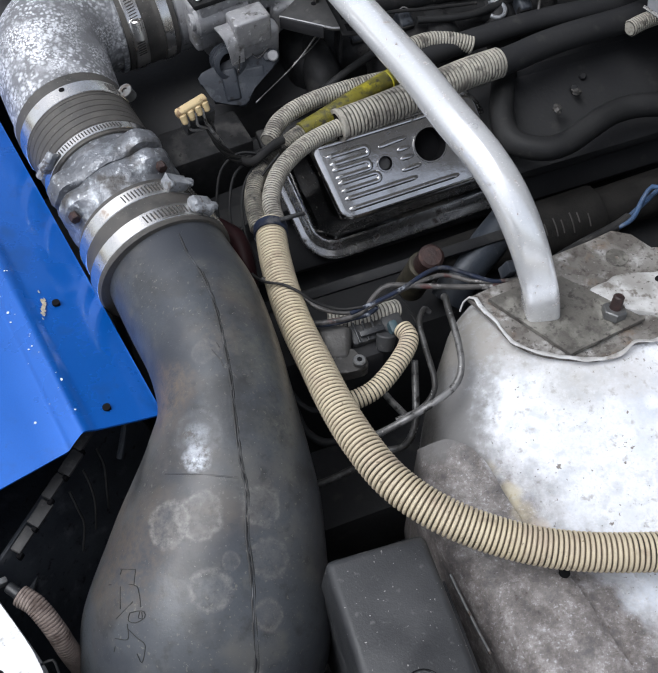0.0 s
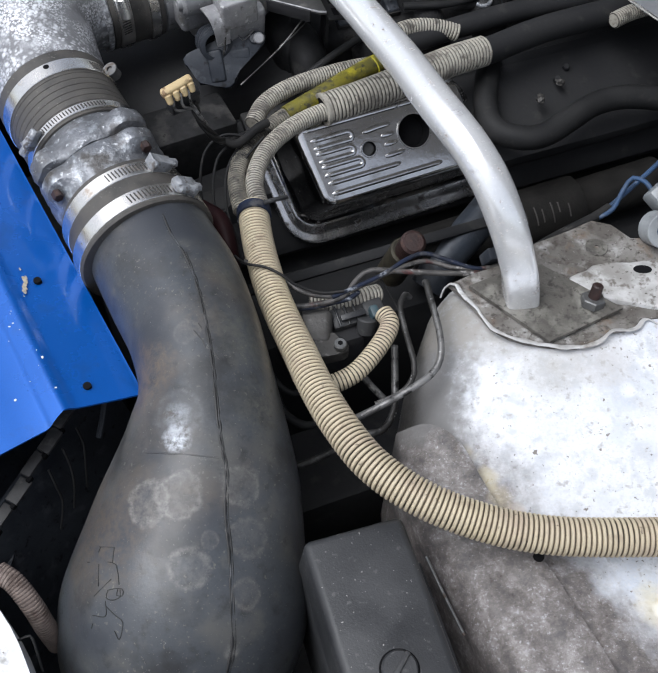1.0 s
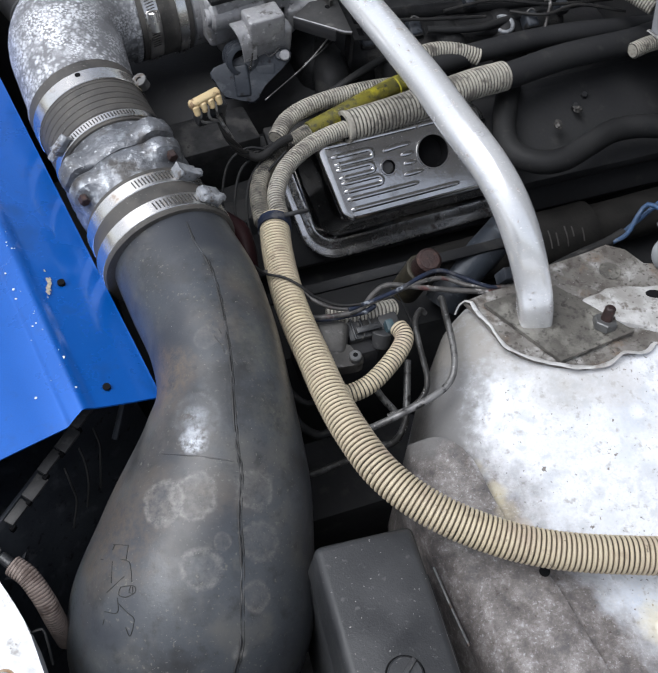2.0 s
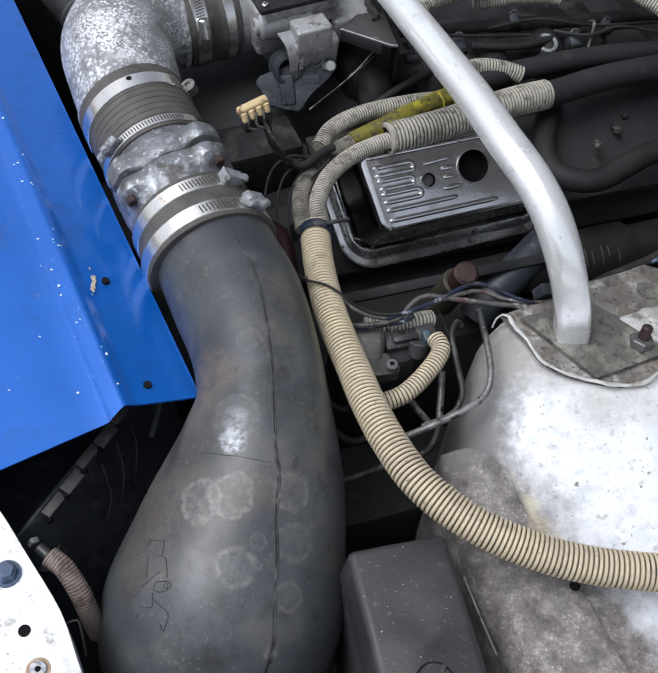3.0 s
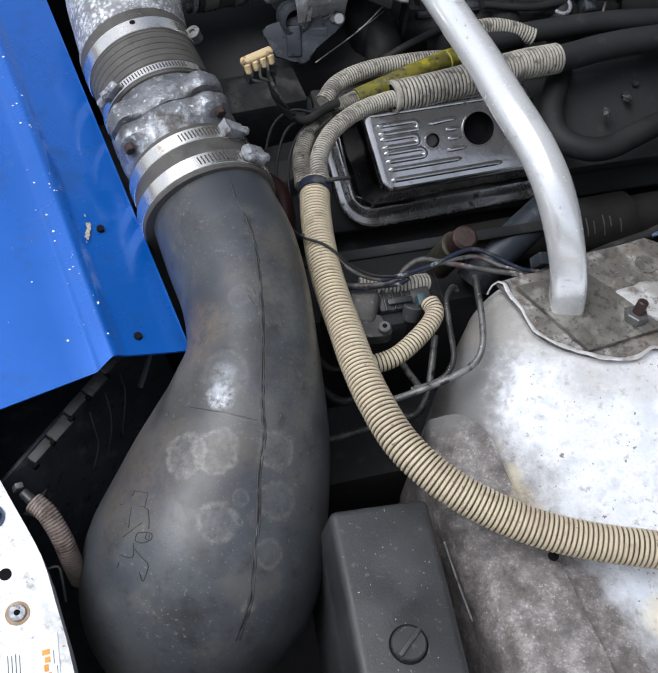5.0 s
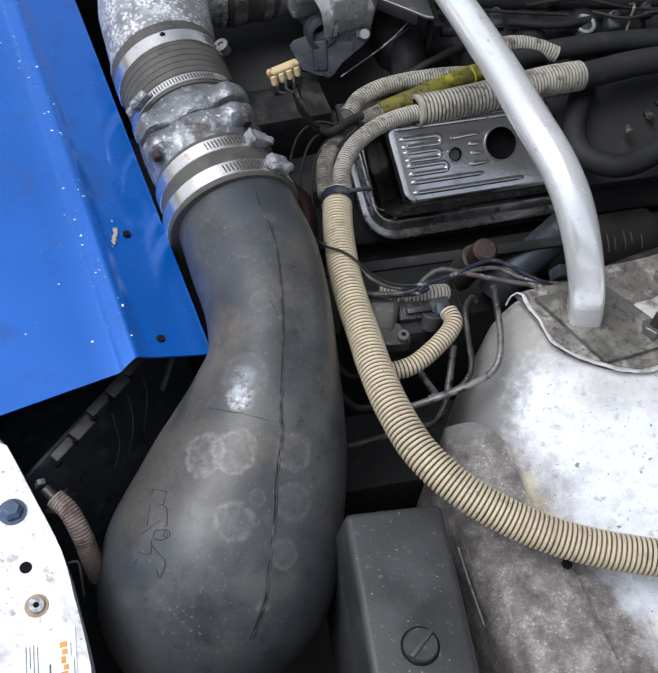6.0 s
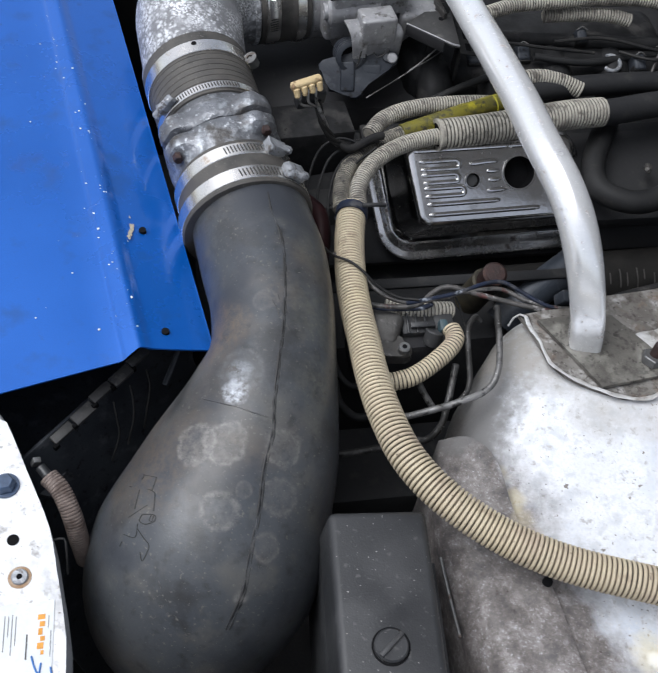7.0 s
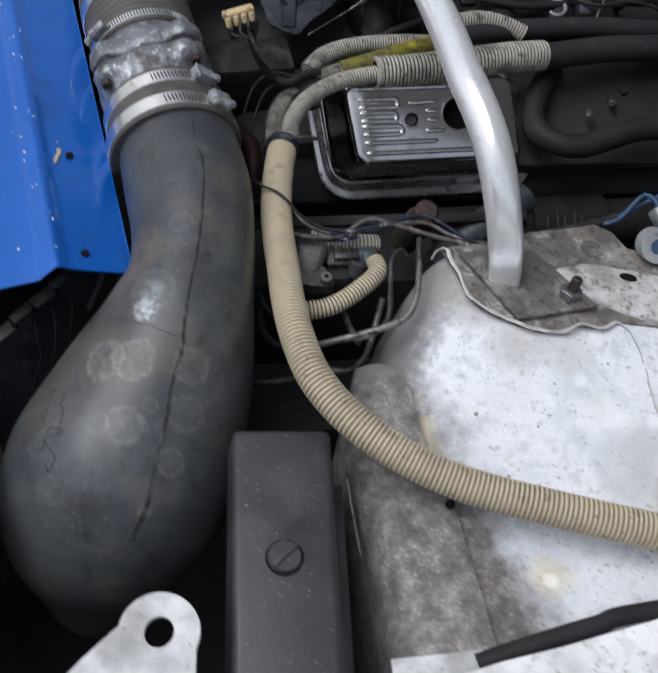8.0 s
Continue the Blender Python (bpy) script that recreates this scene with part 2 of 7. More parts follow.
M_LOOM = surf("beige_conduit", (0.58, 0.505, 0.36), (0.5, 0.425, 0.305), 14, 0.55, 0, 0.12, 500, [(11, 0.53, 0.16, (0.55, 0.47, 0.32), 0.6), (26, 0.55, 0.14, (0.43, 0.35, 0.265), 0.7), (70, 0.58, 0.14, (0.36, 0.29, 0.21), 0.75), (200, 0.65, 0.08, (0.18, 0.145, 0.11), 0.8)])
M_LOOMG = surf("grey_conduit", (0.46, 0.435, 0.375), (0.36, 0.34, 0.295), 22, 0.6, 0, 0.12, 500, [(26, 0.51, 0.14, (0.17, 0.157, 0.14), 0.8), (90, 0.54, 0.12, (0.13, 0.118, 0.105), 0.8), (240, 0.63, 0.08, (0.1, 0.092, 0.085), 0.8)])
M_GROOVE = surf("dirt_in_grooves", (0.16, 0.13, 0.094), (0.25, 0.2, 0.145), 60, 0.8, 0, 0.1, 400, [(40, 0.52, 0.14, (0.08, 0.068, 0.055), 0.8)])
M_GRIMY = surf("black_grime_in_grooves", (0.09, 0.082, 0.072), (0.17, 0.155, 0.135), 45, 0.8, 0, 0.1, 400, [(30, 0.52, 0.14, (0.02, 0.019, 0.018), 0.8)])
M_LOOMD = surf("blackened_conduit", (0.17, 0.16, 0.135), (0.3, 0.28, 0.23), 30, 0.65, 0, 0.08, 500, [(28, 0.48, 0.14, (0.07, 0.066, 0.06), 0.8), (90, 0.54, 0.12, (0.035, 0.034, 0.033), 0.8)])
M_YELLOW = surf("yellow_tape", (0.2, 0.178, 0.024), (0.1, 0.09, 0.024), 60, 0.38, 0, 1.0, 170, [(34, 0.53, 0.1, (0.42, 0.37, 0.025), 0.4), (26, 0.52, 0.1, (0.055, 0.051, 0.024), 0.5), (130, 0.55, 0.1, (0.045, 0.042, 0.03), 0.5), (240, 0.66, 0.06, (0.5, 0.46, 0.1), 0.4)])
M_TAPEY = surf("bright_yellow_tape", (0.62, 0.56, 0.05), (0.45, 0.4, 0.05), 120, 0.4, 0, 0.2, 300)
M_TAPE = surf("black_tape", (0.02, 0.02, 0.021), (0.035, 0.034, 0.033), 40, 0.45, 0, 0.2, 200, [(80, 0.6, 0.1, (0.06, 0.058, 0.055), 0.6)])
M_BRACE = surf("silver_brace_paint", (0.95, 0.962, 0.98), (0.9, 0.912, 0.93), 10, 0.17, 0.53, 0.05, 500, [(90, 0.65, 0.03, (0.4, 0.37, 0.35), 0.7), (220, 0.66, 0.04, (0.28, 0.25, 0.23), 0.7), (420, 0.67, 0.05, (0.4, 0.38, 0.36), 0.6), (30, 0.56, 0.14, (0.74, 0.75, 0.77), 0.3)], coat=0.0, rough_var=0.06)
M_CHROME = surf("chromed_steel", (0.84, 0.83, 0.82), (0.74, 0.73, 0.715), 25, 0.15, 1.0, 0.08, 250, [(34, 0.54, 0.16, (0.5, 0.485, 0.465), 0.25), (90, 0.63, 0.12, (0.2, 0.185, 0.17), 0.5), (260, 0.69, 0.06, (0.1, 0.095, 0.09), 0.6)], rough_var=0.06)
M_RIMM = surf("dirty_rim_steel", (0.74, 0.73, 0.725), (0.54, 0.535, 0.53), 30, 0.24, 0.95, 0.12, 250, [(60, 0.55, 0.1, (0.12, 0.105, 0.1), 0.6)])
M_BLACKP = surf("black_plastic", (0.026, 0.0272, 0.0298), (0.035, 0.0364, 0.039), 20, 0.42, 0, 0.2, 700, [(14, 0.54, 0.16, (0.044, 0.045, 0.048), 0.55), (120, 0.62, 0.08, (0.075, 0.075, 0.075), 0.6), (420, 0.7, 0.03, (0.42, 0.41, 0.39), 0.8)])
M_DARK = surf("oily_black_metal", (0.027, 0.027, 0.03), (0.041, 0.041, 0.041), 25, 0.62, 0.0, 0.3, 200, [(60, 0.62, 0.12, (0.052, 0.05, 0.047), 0.65)])
M_OIL = surf("matt_oily_cover", (0.0155, 0.016, 0.0182), (0.024, 0.0244, 0.0258), 18, 0.7, 0, 0.3, 200, [(40, 0.6, 0.12, (0.037, 0.036, 0.035), 0.7)])
M_HOSE = surf("black_hose_rubber", (0.0135, 0.0138, 0.0148), (0.023, 0.0232, 0.0238), 25, 0.62, 0, 0.2, 500, [(70, 0.6, 0.12, (0.038, 0.036, 0.034), 0.75)])
M_ENGINE = surf("dirty_cast_aluminium", (0.1, 0.097, 0.093), (0.055, 0.052, 0.049), 30, 0.5, 0.4, 0.4, 260, [(40, 0.55, 0.12, (0.03, 0.027, 0.024), 0.7), (90, 0.6, 0.1, (0.17, 0.165, 0.16), 0.6)])
M_GREYP = surf("grey_plastic", (0.055, 0.056, 0.058), (0.038, 0.038, 0.04), 30, 0.5, 0, 0.15, 400, [(40, 0.55, 0.12, (0.025, 0.023, 0.021), 0.7), (90, 0.6, 0.1, (0.1, 0.098, 0.095), 0.7)])
M_BPLAST = surf("dusty_blue_black_plastic", (0.026, 0.03, 0.038), (0.042, 0.048, 0.058), 40, 0.45, 0, 0.3, 300, [(50, 0.56, 0.16, (0.08, 0.085, 0.095), 0.7), (110, 0.6, 0.1, (0.012, 0.012, 0.014), 0.6)])
M_TAN = surf("tan_plastic", (0.6, 0.47, 0.27), (0.48, 0.36, 0.19), 80, 0.5, 0, 0.15, 400, [(90, 0.57, 0.07, (0.2, 0.13, 0.07), 0.7)])
M_RUST = surf("rusted_steel", (0.05, 0.026, 0.024), (0.03, 0.02, 0.019), 90, 0.5, 0.2, 0.6, 350, [(160, 0.6, 0.06, (0.09, 0.05, 0.04), 0.8)])
M_RUSTY = surf("brown_rust_stain", (0.3, 0.17, 0.08), (0.42, 0.34, 0.26), 160, 0.8)
M_NUT = surf("dull_steel", (0.2, 0.205, 0.205), (0.13, 0.13, 0.13), 80, 0.5, 0.6, 0.3, 350, [(70, 0.54, 0.1, (0.1, 0.075, 0.06), 0.7)])
M_LINE = surf("dirty_steel_line", (0.26, 0.257, 0.254), (0.1, 0.098, 0.096), 22, 0.36, 0.3, 0.3, 300, [(16, 0.48, 0.1, (0.034, 0.033, 0.032), 0.5), (110, 0.55, 0.12, (0.022, 0.021, 0.02), 0.7), (260, 0.66, 0.06, (0.42, 0.42, 0.42), 0.5)])
M_BLUEBOLT = surf("blue_bolt", (0.06, 0.1, 0.18), (0.04, 0.06, 0.1), 100, 0.45, 0.2, 0.3, 300)
M_WIREW = surf("dirty_white_wire", (0.1, 0.094, 0.09), (0.04, 0.038, 0.037), 60, 0.5, 0, 0.1, 300, [(45, 0.6, 0.06, (0.1, 0.022, 0.02), None), (70, 0.58, 0.06, (0.3, 0.29, 0.285), None), (90, 0.53, 0.06, (0.026, 0.025, 0.024), None)])
M_WIREB = surf("blue_wire", (0.016, 0.024, 0.05), (0.022, 0.024, 0.03), 50, 0.45, 0, 0.1, 300, [(80, 0.54, 0.1, (0.07, 0.07, 0.075), None), (60, 0.6, 0.05, (0.22, 0.24, 0.27), None)])
M_WIREL = surf("light_blue_wire", (0.045, 0.1, 0.21), (0.035, 0.058, 0.1), 50, 0.45, 0, 0.1, 300, [(80, 0.57, 0.1, (0.15, 0.17, 0.2), None)])
M_CLEARP = surf("milky_plastic", (0.34, 0.36, 0.375), (0.24, 0.255, 0.265), 50, 0.4, 0, 0.1, 300, [(60, 0.56, 0.12, (0.12, 0.125, 0.13), 0.6)])
M_SLOT = surf("dirty_slot", (0.05, 0.047, 0.044), None, 50, 0.7)
M_SCRATCH = surf("dark_scratch", (0.026, 0.0255, 0.025), None, 60, 0.7)
M_HOLE = surf("dark_inside", (0.013, 0.013, 0.014), None, 50, 0.9)
M_PAPER = surf("sticker_paper", (0.7, 0.73, 0.75), (0.62, 0.65, 0.68), 30, 0.35, 0, 0.03, 300)
M_INKB = surf("black_ink", (0.05, 0.05, 0.05), None, 100, 0.5)
M_INKO = surf("orange_ink", (0.75, 0.33, 0.04), None, 100, 0.5)
M_INKR = surf("red_ink", (0.6, 0.05, 0.04), None, 100, 0.5)
M_PEN = surf("blue_pen", (0.02, 0.16, 0.5), None, 100, 0.5)
M_GROUND = surf("concrete", (0.16, 0.155, 0.15), (0.12, 0.115, 0.11), 3, 0.8, 0, 0.3, 60)
M_DUSTYP = surf("dusty_shroud_plastic", (0.062, 0.061, 0.06), (0.036, 0.036, 0.037), 30, 0.6, 0, 0.2, 300, [(60, 0.56, 0.1, (0.1, 0.098, 0.094), 0.7)])
M_BONNET = surf("bonnet_underside", (0.2, 0.192, 0.182), (0.14, 0.134, 0.127), 12, 0.75, 0, 0.3, 200)
M_GREEN = surf("teal_plastic", (0.05, 0.1, 0.12), (0.04, 0.06, 0.07), 60, 0.5)


M_TBG = surf("grey_cast_alloy", (0.4, 0.4, 0.41), (0.25, 0.25, 0.26), 40, 0.48, 0.3, 0.4, 300, [(45, 0.56, 0.12, (0.15, 0.145, 0.14), 0.7), (150, 0.61, 0.08, (0.55, 0.55, 0.56), 0.6), (70, 0.6, 0.1, (0.09, 0.085, 0.08), 0.7)])


def sheen(m, level):
    m.node_tree.nodes["Principled BSDF"].inputs["Specular IOR Level"].default_value = level


sheen(M_HOLE, 0.0)
for dull in (M_DARK, M_TAPE, M_WIREB):
    sheen(dull, 0.15)
sheen(M_OIL, 0.35)
for dull in (M_HOSE, M_BPLAST, M_GREYP):
    sheen(dull, 0.3)


# ---------- building helpers ----------
HOME = {}


def thing(name, base, label, category, group=""):
    ob = new(name)
    ob.empty_display_size = 0.02
    ob.location = base
    HOME[ob] = Vector(base)
    return tagged(ob, label, category, group)


def part(name, bm, material, parent=None, label="", smooth=True):
    """Links a bmesh, drawn in world places, as one mesh object under a thing or part."""
    mesh = bpy.data.meshes.new(name)
    pts = [v.co for v in bm.verts]
    c = (Vector([min(p[i] for p in pts) for i in range(3)]) + Vector([max(p[i] for p in pts) for i in range(3)])) / 2
    bmesh.ops.translate(bm, verts=bm.verts, vec=-c)
    bmesh.ops.recalc_face_normals(bm, faces=bm.faces)
    for f in bm.faces:
        f.smooth = smooth
    bm.to_mesh(mesh)
    bm.free()
    mats = material if isinstance(material, (list, tuple)) else [material]
    for m in mats:
        mesh.materials.append(m)
    if smooth:
        mesh.set_sharp_from_angle(angle=radians(38))
    ob = new(name, mesh)
    HOME[ob] = c
    if parent:
        ob.parent = parent
        ob.location = c - HOME[parent]
    else:
        ob.location = c
    if label:
        ob["label"] = label
    return ob


def structure(name, bm, material, label, category, smooth=True):
    return tagged(part(name, bm, material, None, "", smooth), label, category, "", "structure")


def curve(points, step):
    """Smooth samples through control points (x, y, z, radius...), about step metres apart."""
    pts = [np.array(p, float) for p in points]
    pts = [2 * pts[0] - pts[1], *pts, 2 * pts[-1] - pts[-2]]
    out = []
    for a, b, c, d in zip(pts, pts[1:], pts[2:], pts[3:]):
        n = max(1, int(np.linalg.norm((c - b)[:3]) / step))
        for k in range(n):
            t = k / n
            out.append(0.5 * (2 * b + (c - a) * t + (2 * a - 5 * b + 4 * c - d) * t**2 + (3 * b - a - 3 * c + d) * t**3))
    out.append(pts[-2])
    return np.array(out)


def frames(samples, up=(0, 0, 1)):
    """Centre, side and top directions carried along a line with no twist."""
    c = samples[:, :3]
    tan = np.gradient(c, axis=0)
    tan /= np.linalg.norm(tan, axis=1)[:, None]
    top = np.array(up, float)
    out = []
    for p, t in zip(c, tan):
        top = top - t * (top @ t)
        top /= np.linalg.norm(top)
        out.append((p, np.cross(t, top), top))
    return out


def loft(bm, rings, closed=True, mat=None):
    """Skins rings of equal length; returns the faces, ring by ring. closed: the ends are capped."""
    rows = [[bm.verts.new(p) for p in ring] for ring in rings]
    n = len(rows[0])
    faces = []
    for i, (a, b) in enumerate(zip(rows, rows[1:])):
        for k in range(n):
            f = bm.faces.new((a[k], a[(k + 1) % n], b[(k + 1) % n], b[k]))
            if mat:
                f.material_index = mat(i)
            faces.append(f)
    if closed:
        bm.faces.new(rows[0][::-1])
        bm.faces.new(rows[-1])
    return faces


def circle(p, side, top, a, b=None, n=24):
    b = a if b is None else b
    return [p + side * (a * math.cos(2 * math.pi * k / n)) + top * (b * math.sin(2 * math.pi * k / n)) for k in range(n)]


def pipe(points, radius, step=0.006, n=16, up=(0, 0, 1), bm=None):
    """A round bar or hose of one radius along control points."""
    bm = bm or bmesh.new()
    s = curve(points, step)
    loft(bm, [circle(p, a, t, radius, None, n) for p, a, t in frames(s, up)])
    return bm


def conduit(points, radius, pitch, depth, n=20):
    """Corrugated conduit: round ribs with narrow grooves between them."""
    s = curve(points, 0.0015)
    fr = frames(s)
    length = np.r_[0, np.cumsum(np.linalg.norm(np.diff(s[:, :3], axis=0), axis=1))]
    at = []
    for i in range(int(length[-1] / pitch)):
        for k, r in ((0.0, -1), (0.16, -1), (0.22, -0.30), (0.36, -0.04), (0.57, 0), (0.78, -0.04), (0.94, -0.30)):
            at.append(((i + k) * pitch, radius + depth * r))
    bm, rings = bmesh.new(), []
    for d, r in at:
        x = np.interp(d, length, np.arange(len(length)))
        i = int(x)
        j, f = min(i + 1, len(fr) - 1), x - int(x)
        p, a, t = (fr[i][m] * (1 - f) + fr[j][m] * f for m in range(3))
        rings.append(circle(p, a, t, r, None, n))
    loft(bm, rings, mat=lambda i: 1 if i % 7 in (0, 1, 6) else 0)
    return bm


def box(size, m, bevel=0.0, seg=2, bm=None):
    """A box with rounded edges, of the given size, at a pose."""
    own = bmesh.new()
    bmesh.ops.create_cube(own, size=1.0)
    bmesh.ops.scale(own, vec=size, verts=own.verts)
    if bevel:
        bmesh.ops.bevel(own, geom=own.edges[:], offset=bevel, segments=seg, affect="EDGES", profile=0.5)
    bmesh.ops.transform(own, matrix=m, verts=own.verts)
    if bm is None:
        return own
    tmp = bpy.data.meshes.new("tmp")
    own.to_mesh(tmp)
    own.free()
    bm.from_mesh(tmp)
    bpy.data.meshes.remove(tmp)
    return bm


def rod(a, b, r1, r2=None, n=20, bevel=0.0, bm=None):
    """A straight round (or, with n 6, hexagonal) bar from a to b."""
    bm = bm or bmesh.new()
    a, b = np.array(a, float), np.array(b, float)
    r2 = r1 if r2 is None else r2
    d = (b - a) / np.linalg.norm(b - a)
    ref = np.array((0, 0, 1.0)) if abs(d[2]) < 0.9 else np.array((1.0, 0, 0))
    side = np.cross(d, ref)
    side /= np.linalg.norm(side)
    top = np.cross(side, d)
    rings = [circle(a, side, top, r1, None, n)]
    if bevel:
        rings = [circle(a, side, top, r1 - bevel, None, n), circle(a + d * bevel, side, top, r1, None, n), circle(b - d * bevel, side, top, r2, None, n), circle(b, side, top, r2 - bevel, None, n)]
    else:
        rings.append(circle(b, side, top, r2, None, n))
    loft(bm, rings)
    return bm


def slab(outline, z0, z1, bevel=0.0, bm=None):
    """A flat plate from an outline of (x, y) or (x, y, dz), between two heights."""
    bm = bm or bmesh.new()
    lo = [bm.verts.new((p[0], p[1], z0 + (p[2] if len(p) > 2 else 0))) for p in outline]
    hi = [bm.verts.new((p[0], p[1], z1 + (p[2] if len(p) > 2 else 0))) for p in outline]
    n = len(lo)
    bm.faces.new(lo[::-1])
    top = bm.faces.new(hi)
    for k in range(n):
        bm.faces.new((lo[k], lo[(k + 1) % n], hi[(k + 1) % n], hi[k]))
    if bevel:
        bmesh.ops.bevel(bm, geom=list(top.edges), offset=bevel, segments=3, affect="EDGES", profile=0.5)
    return bm


def smooth_outline(points, step=0.008):
    """A rounded closed outline through points of a plan."""
    pts = [(*p, 0) for p in points]
    s = curve([*pts, pts[0]], step)[:-1]
    return [(p[0], p[1]) for p in s]


def ring_tube(p, axis, r_in, r_out, width, n=40, bm=None):
    """A flat band round an axis."""
    bm = bm or bmesh.new()
    p, axis = np.array(p, float), np.array(axis, float)
    axis /= np.linalg.norm(axis)
    side = np.cross(axis, (0, 0, 1.0) if abs(axis[2]) < 0.95 else (1.0, 0, 0))
    side /= np.linalg.norm(side)
    top = np.cross(side, axis)
    rings = []
    e = min(0.0006, width * 0.3)
    for d, r in ((-width / 2, r_in), (-width / 2, r_out - e), (-width / 2 + e, r_out), (width / 2 - e, r_out), (width / 2, r_out - e), (width / 2, r_in)):
        rings.append(circle(p + axis * d, side, top, r, None, n))
    rings.append(rings[0])
    loft(bm, rings, closed=False)
    bmesh.ops.remove_doubles(bm, verts=bm.verts, dist=1e-6)
    return bm


def axes(x, z, at):
    """A pose from an x direction, an approximate z direction and a place."""
    x, z = Vector(x).normalized(), Vector(z)
    z = (z - x * z.dot(x)).normalized()
    y = z.cross(x)
    m = Matrix((x, y, z)).transposed().to_4x4()
    m.translation = at
    return m


# the engine lies turned in the plan: U along it, V across it
U, V = Vector((0.93, 0.368, 0)), Vector((-0.368, 0.93, 0))

# ---------- structure: ground and the walls of the engine bay ----------
bm = bmesh.new()
bmesh.ops.create_grid(bm, x_segments=8, y_segments=8, size=60)
structure("ground", bm, M_GROUND, "grey concrete floor under the vehicle", "floor")


def bay_wall(name, a, b, z0, z1, thick, label):
    a, b = Vector((*a, 0)), Vector((*b, 0))
    d = b - a
    m = axes(d, (0, 0, 1), (a + b) / 2 + Vector((0, 0, (z0 + z1) / 2)))
    structure(name, box((d.length, thick, z1 - z0), m, 0.004), M_DARK, label, "panel")


P0 = Vector((-0.02, 0.75, 0))


def plan(u, v):
    p = P0 + U * u + V * v
    return (p.x, p.y)


bay_wall("wall_firewall", plan(0.62, -0.62), plan(0.62, 0.62), 0.3, 1.02, 0.03, "black painted firewall behind the engine")
bay_wall("wall_radiator", plan(-0.62, -0.62), plan(-0.62, 0.62), 0.3, 0.88, 0.03, "black radiator support in front of the engine")
bay_wall("wall_fender_far", plan(-0.62, 0.62), plan(0.62, 0.62), 0.3, 0.9, 0.03, "black inner fender beyond the engine")
bay_wall("wall_fender_near", plan(-0.62, -0.78), plan(0.62, -0.78), 0.3, 0.85, 0.03, "black inner fender below the near wing")
# added panel, out of view, that keeps front light off the lower duct
structure("wall_header", box((0.30, 0.03, 0.74), pose(-0.01, -0.05, 0.69), 0.006), M_DARK, "unseen black panel added to block light from the front of the bay", "panel")
# the open bonnet leans over the engine from its hinges at the firewall
BONNET = radians(62)
bonnet_dir = U * -math.cos(BONNET) + Vector((0, 0, math.sin(BONNET)))
bm = box((1.15, 1.57, 0.025), axes(bonnet_dir, U * -math.sin(BONNET) + Vector((0, 0, -math.cos(BONNET))), Vector((*plan(0.63, 0.165), 1.06)) + bonnet_dir * 0.575), 0.01)
structure("bonnet", bm, M_BONNET, "raised bonnet with a dusty grey underside", "bonnet")
bm = box((1.28, 1.5, 0.02), axes(U, (0, 0, 1), (*plan(0, -0.05), 0.3)))
structure("undertray", bm, M_DARK, "black undertray below the engine", "panel")


# ---------- blue radiator cover ----------
EDGE, ACROSS = Vector((0.4785, -0.878, 0)), Vector((-0.878, -0.4785, 0))
COVER_FRONT = Vector((-0.1380, 0.3910, 0))


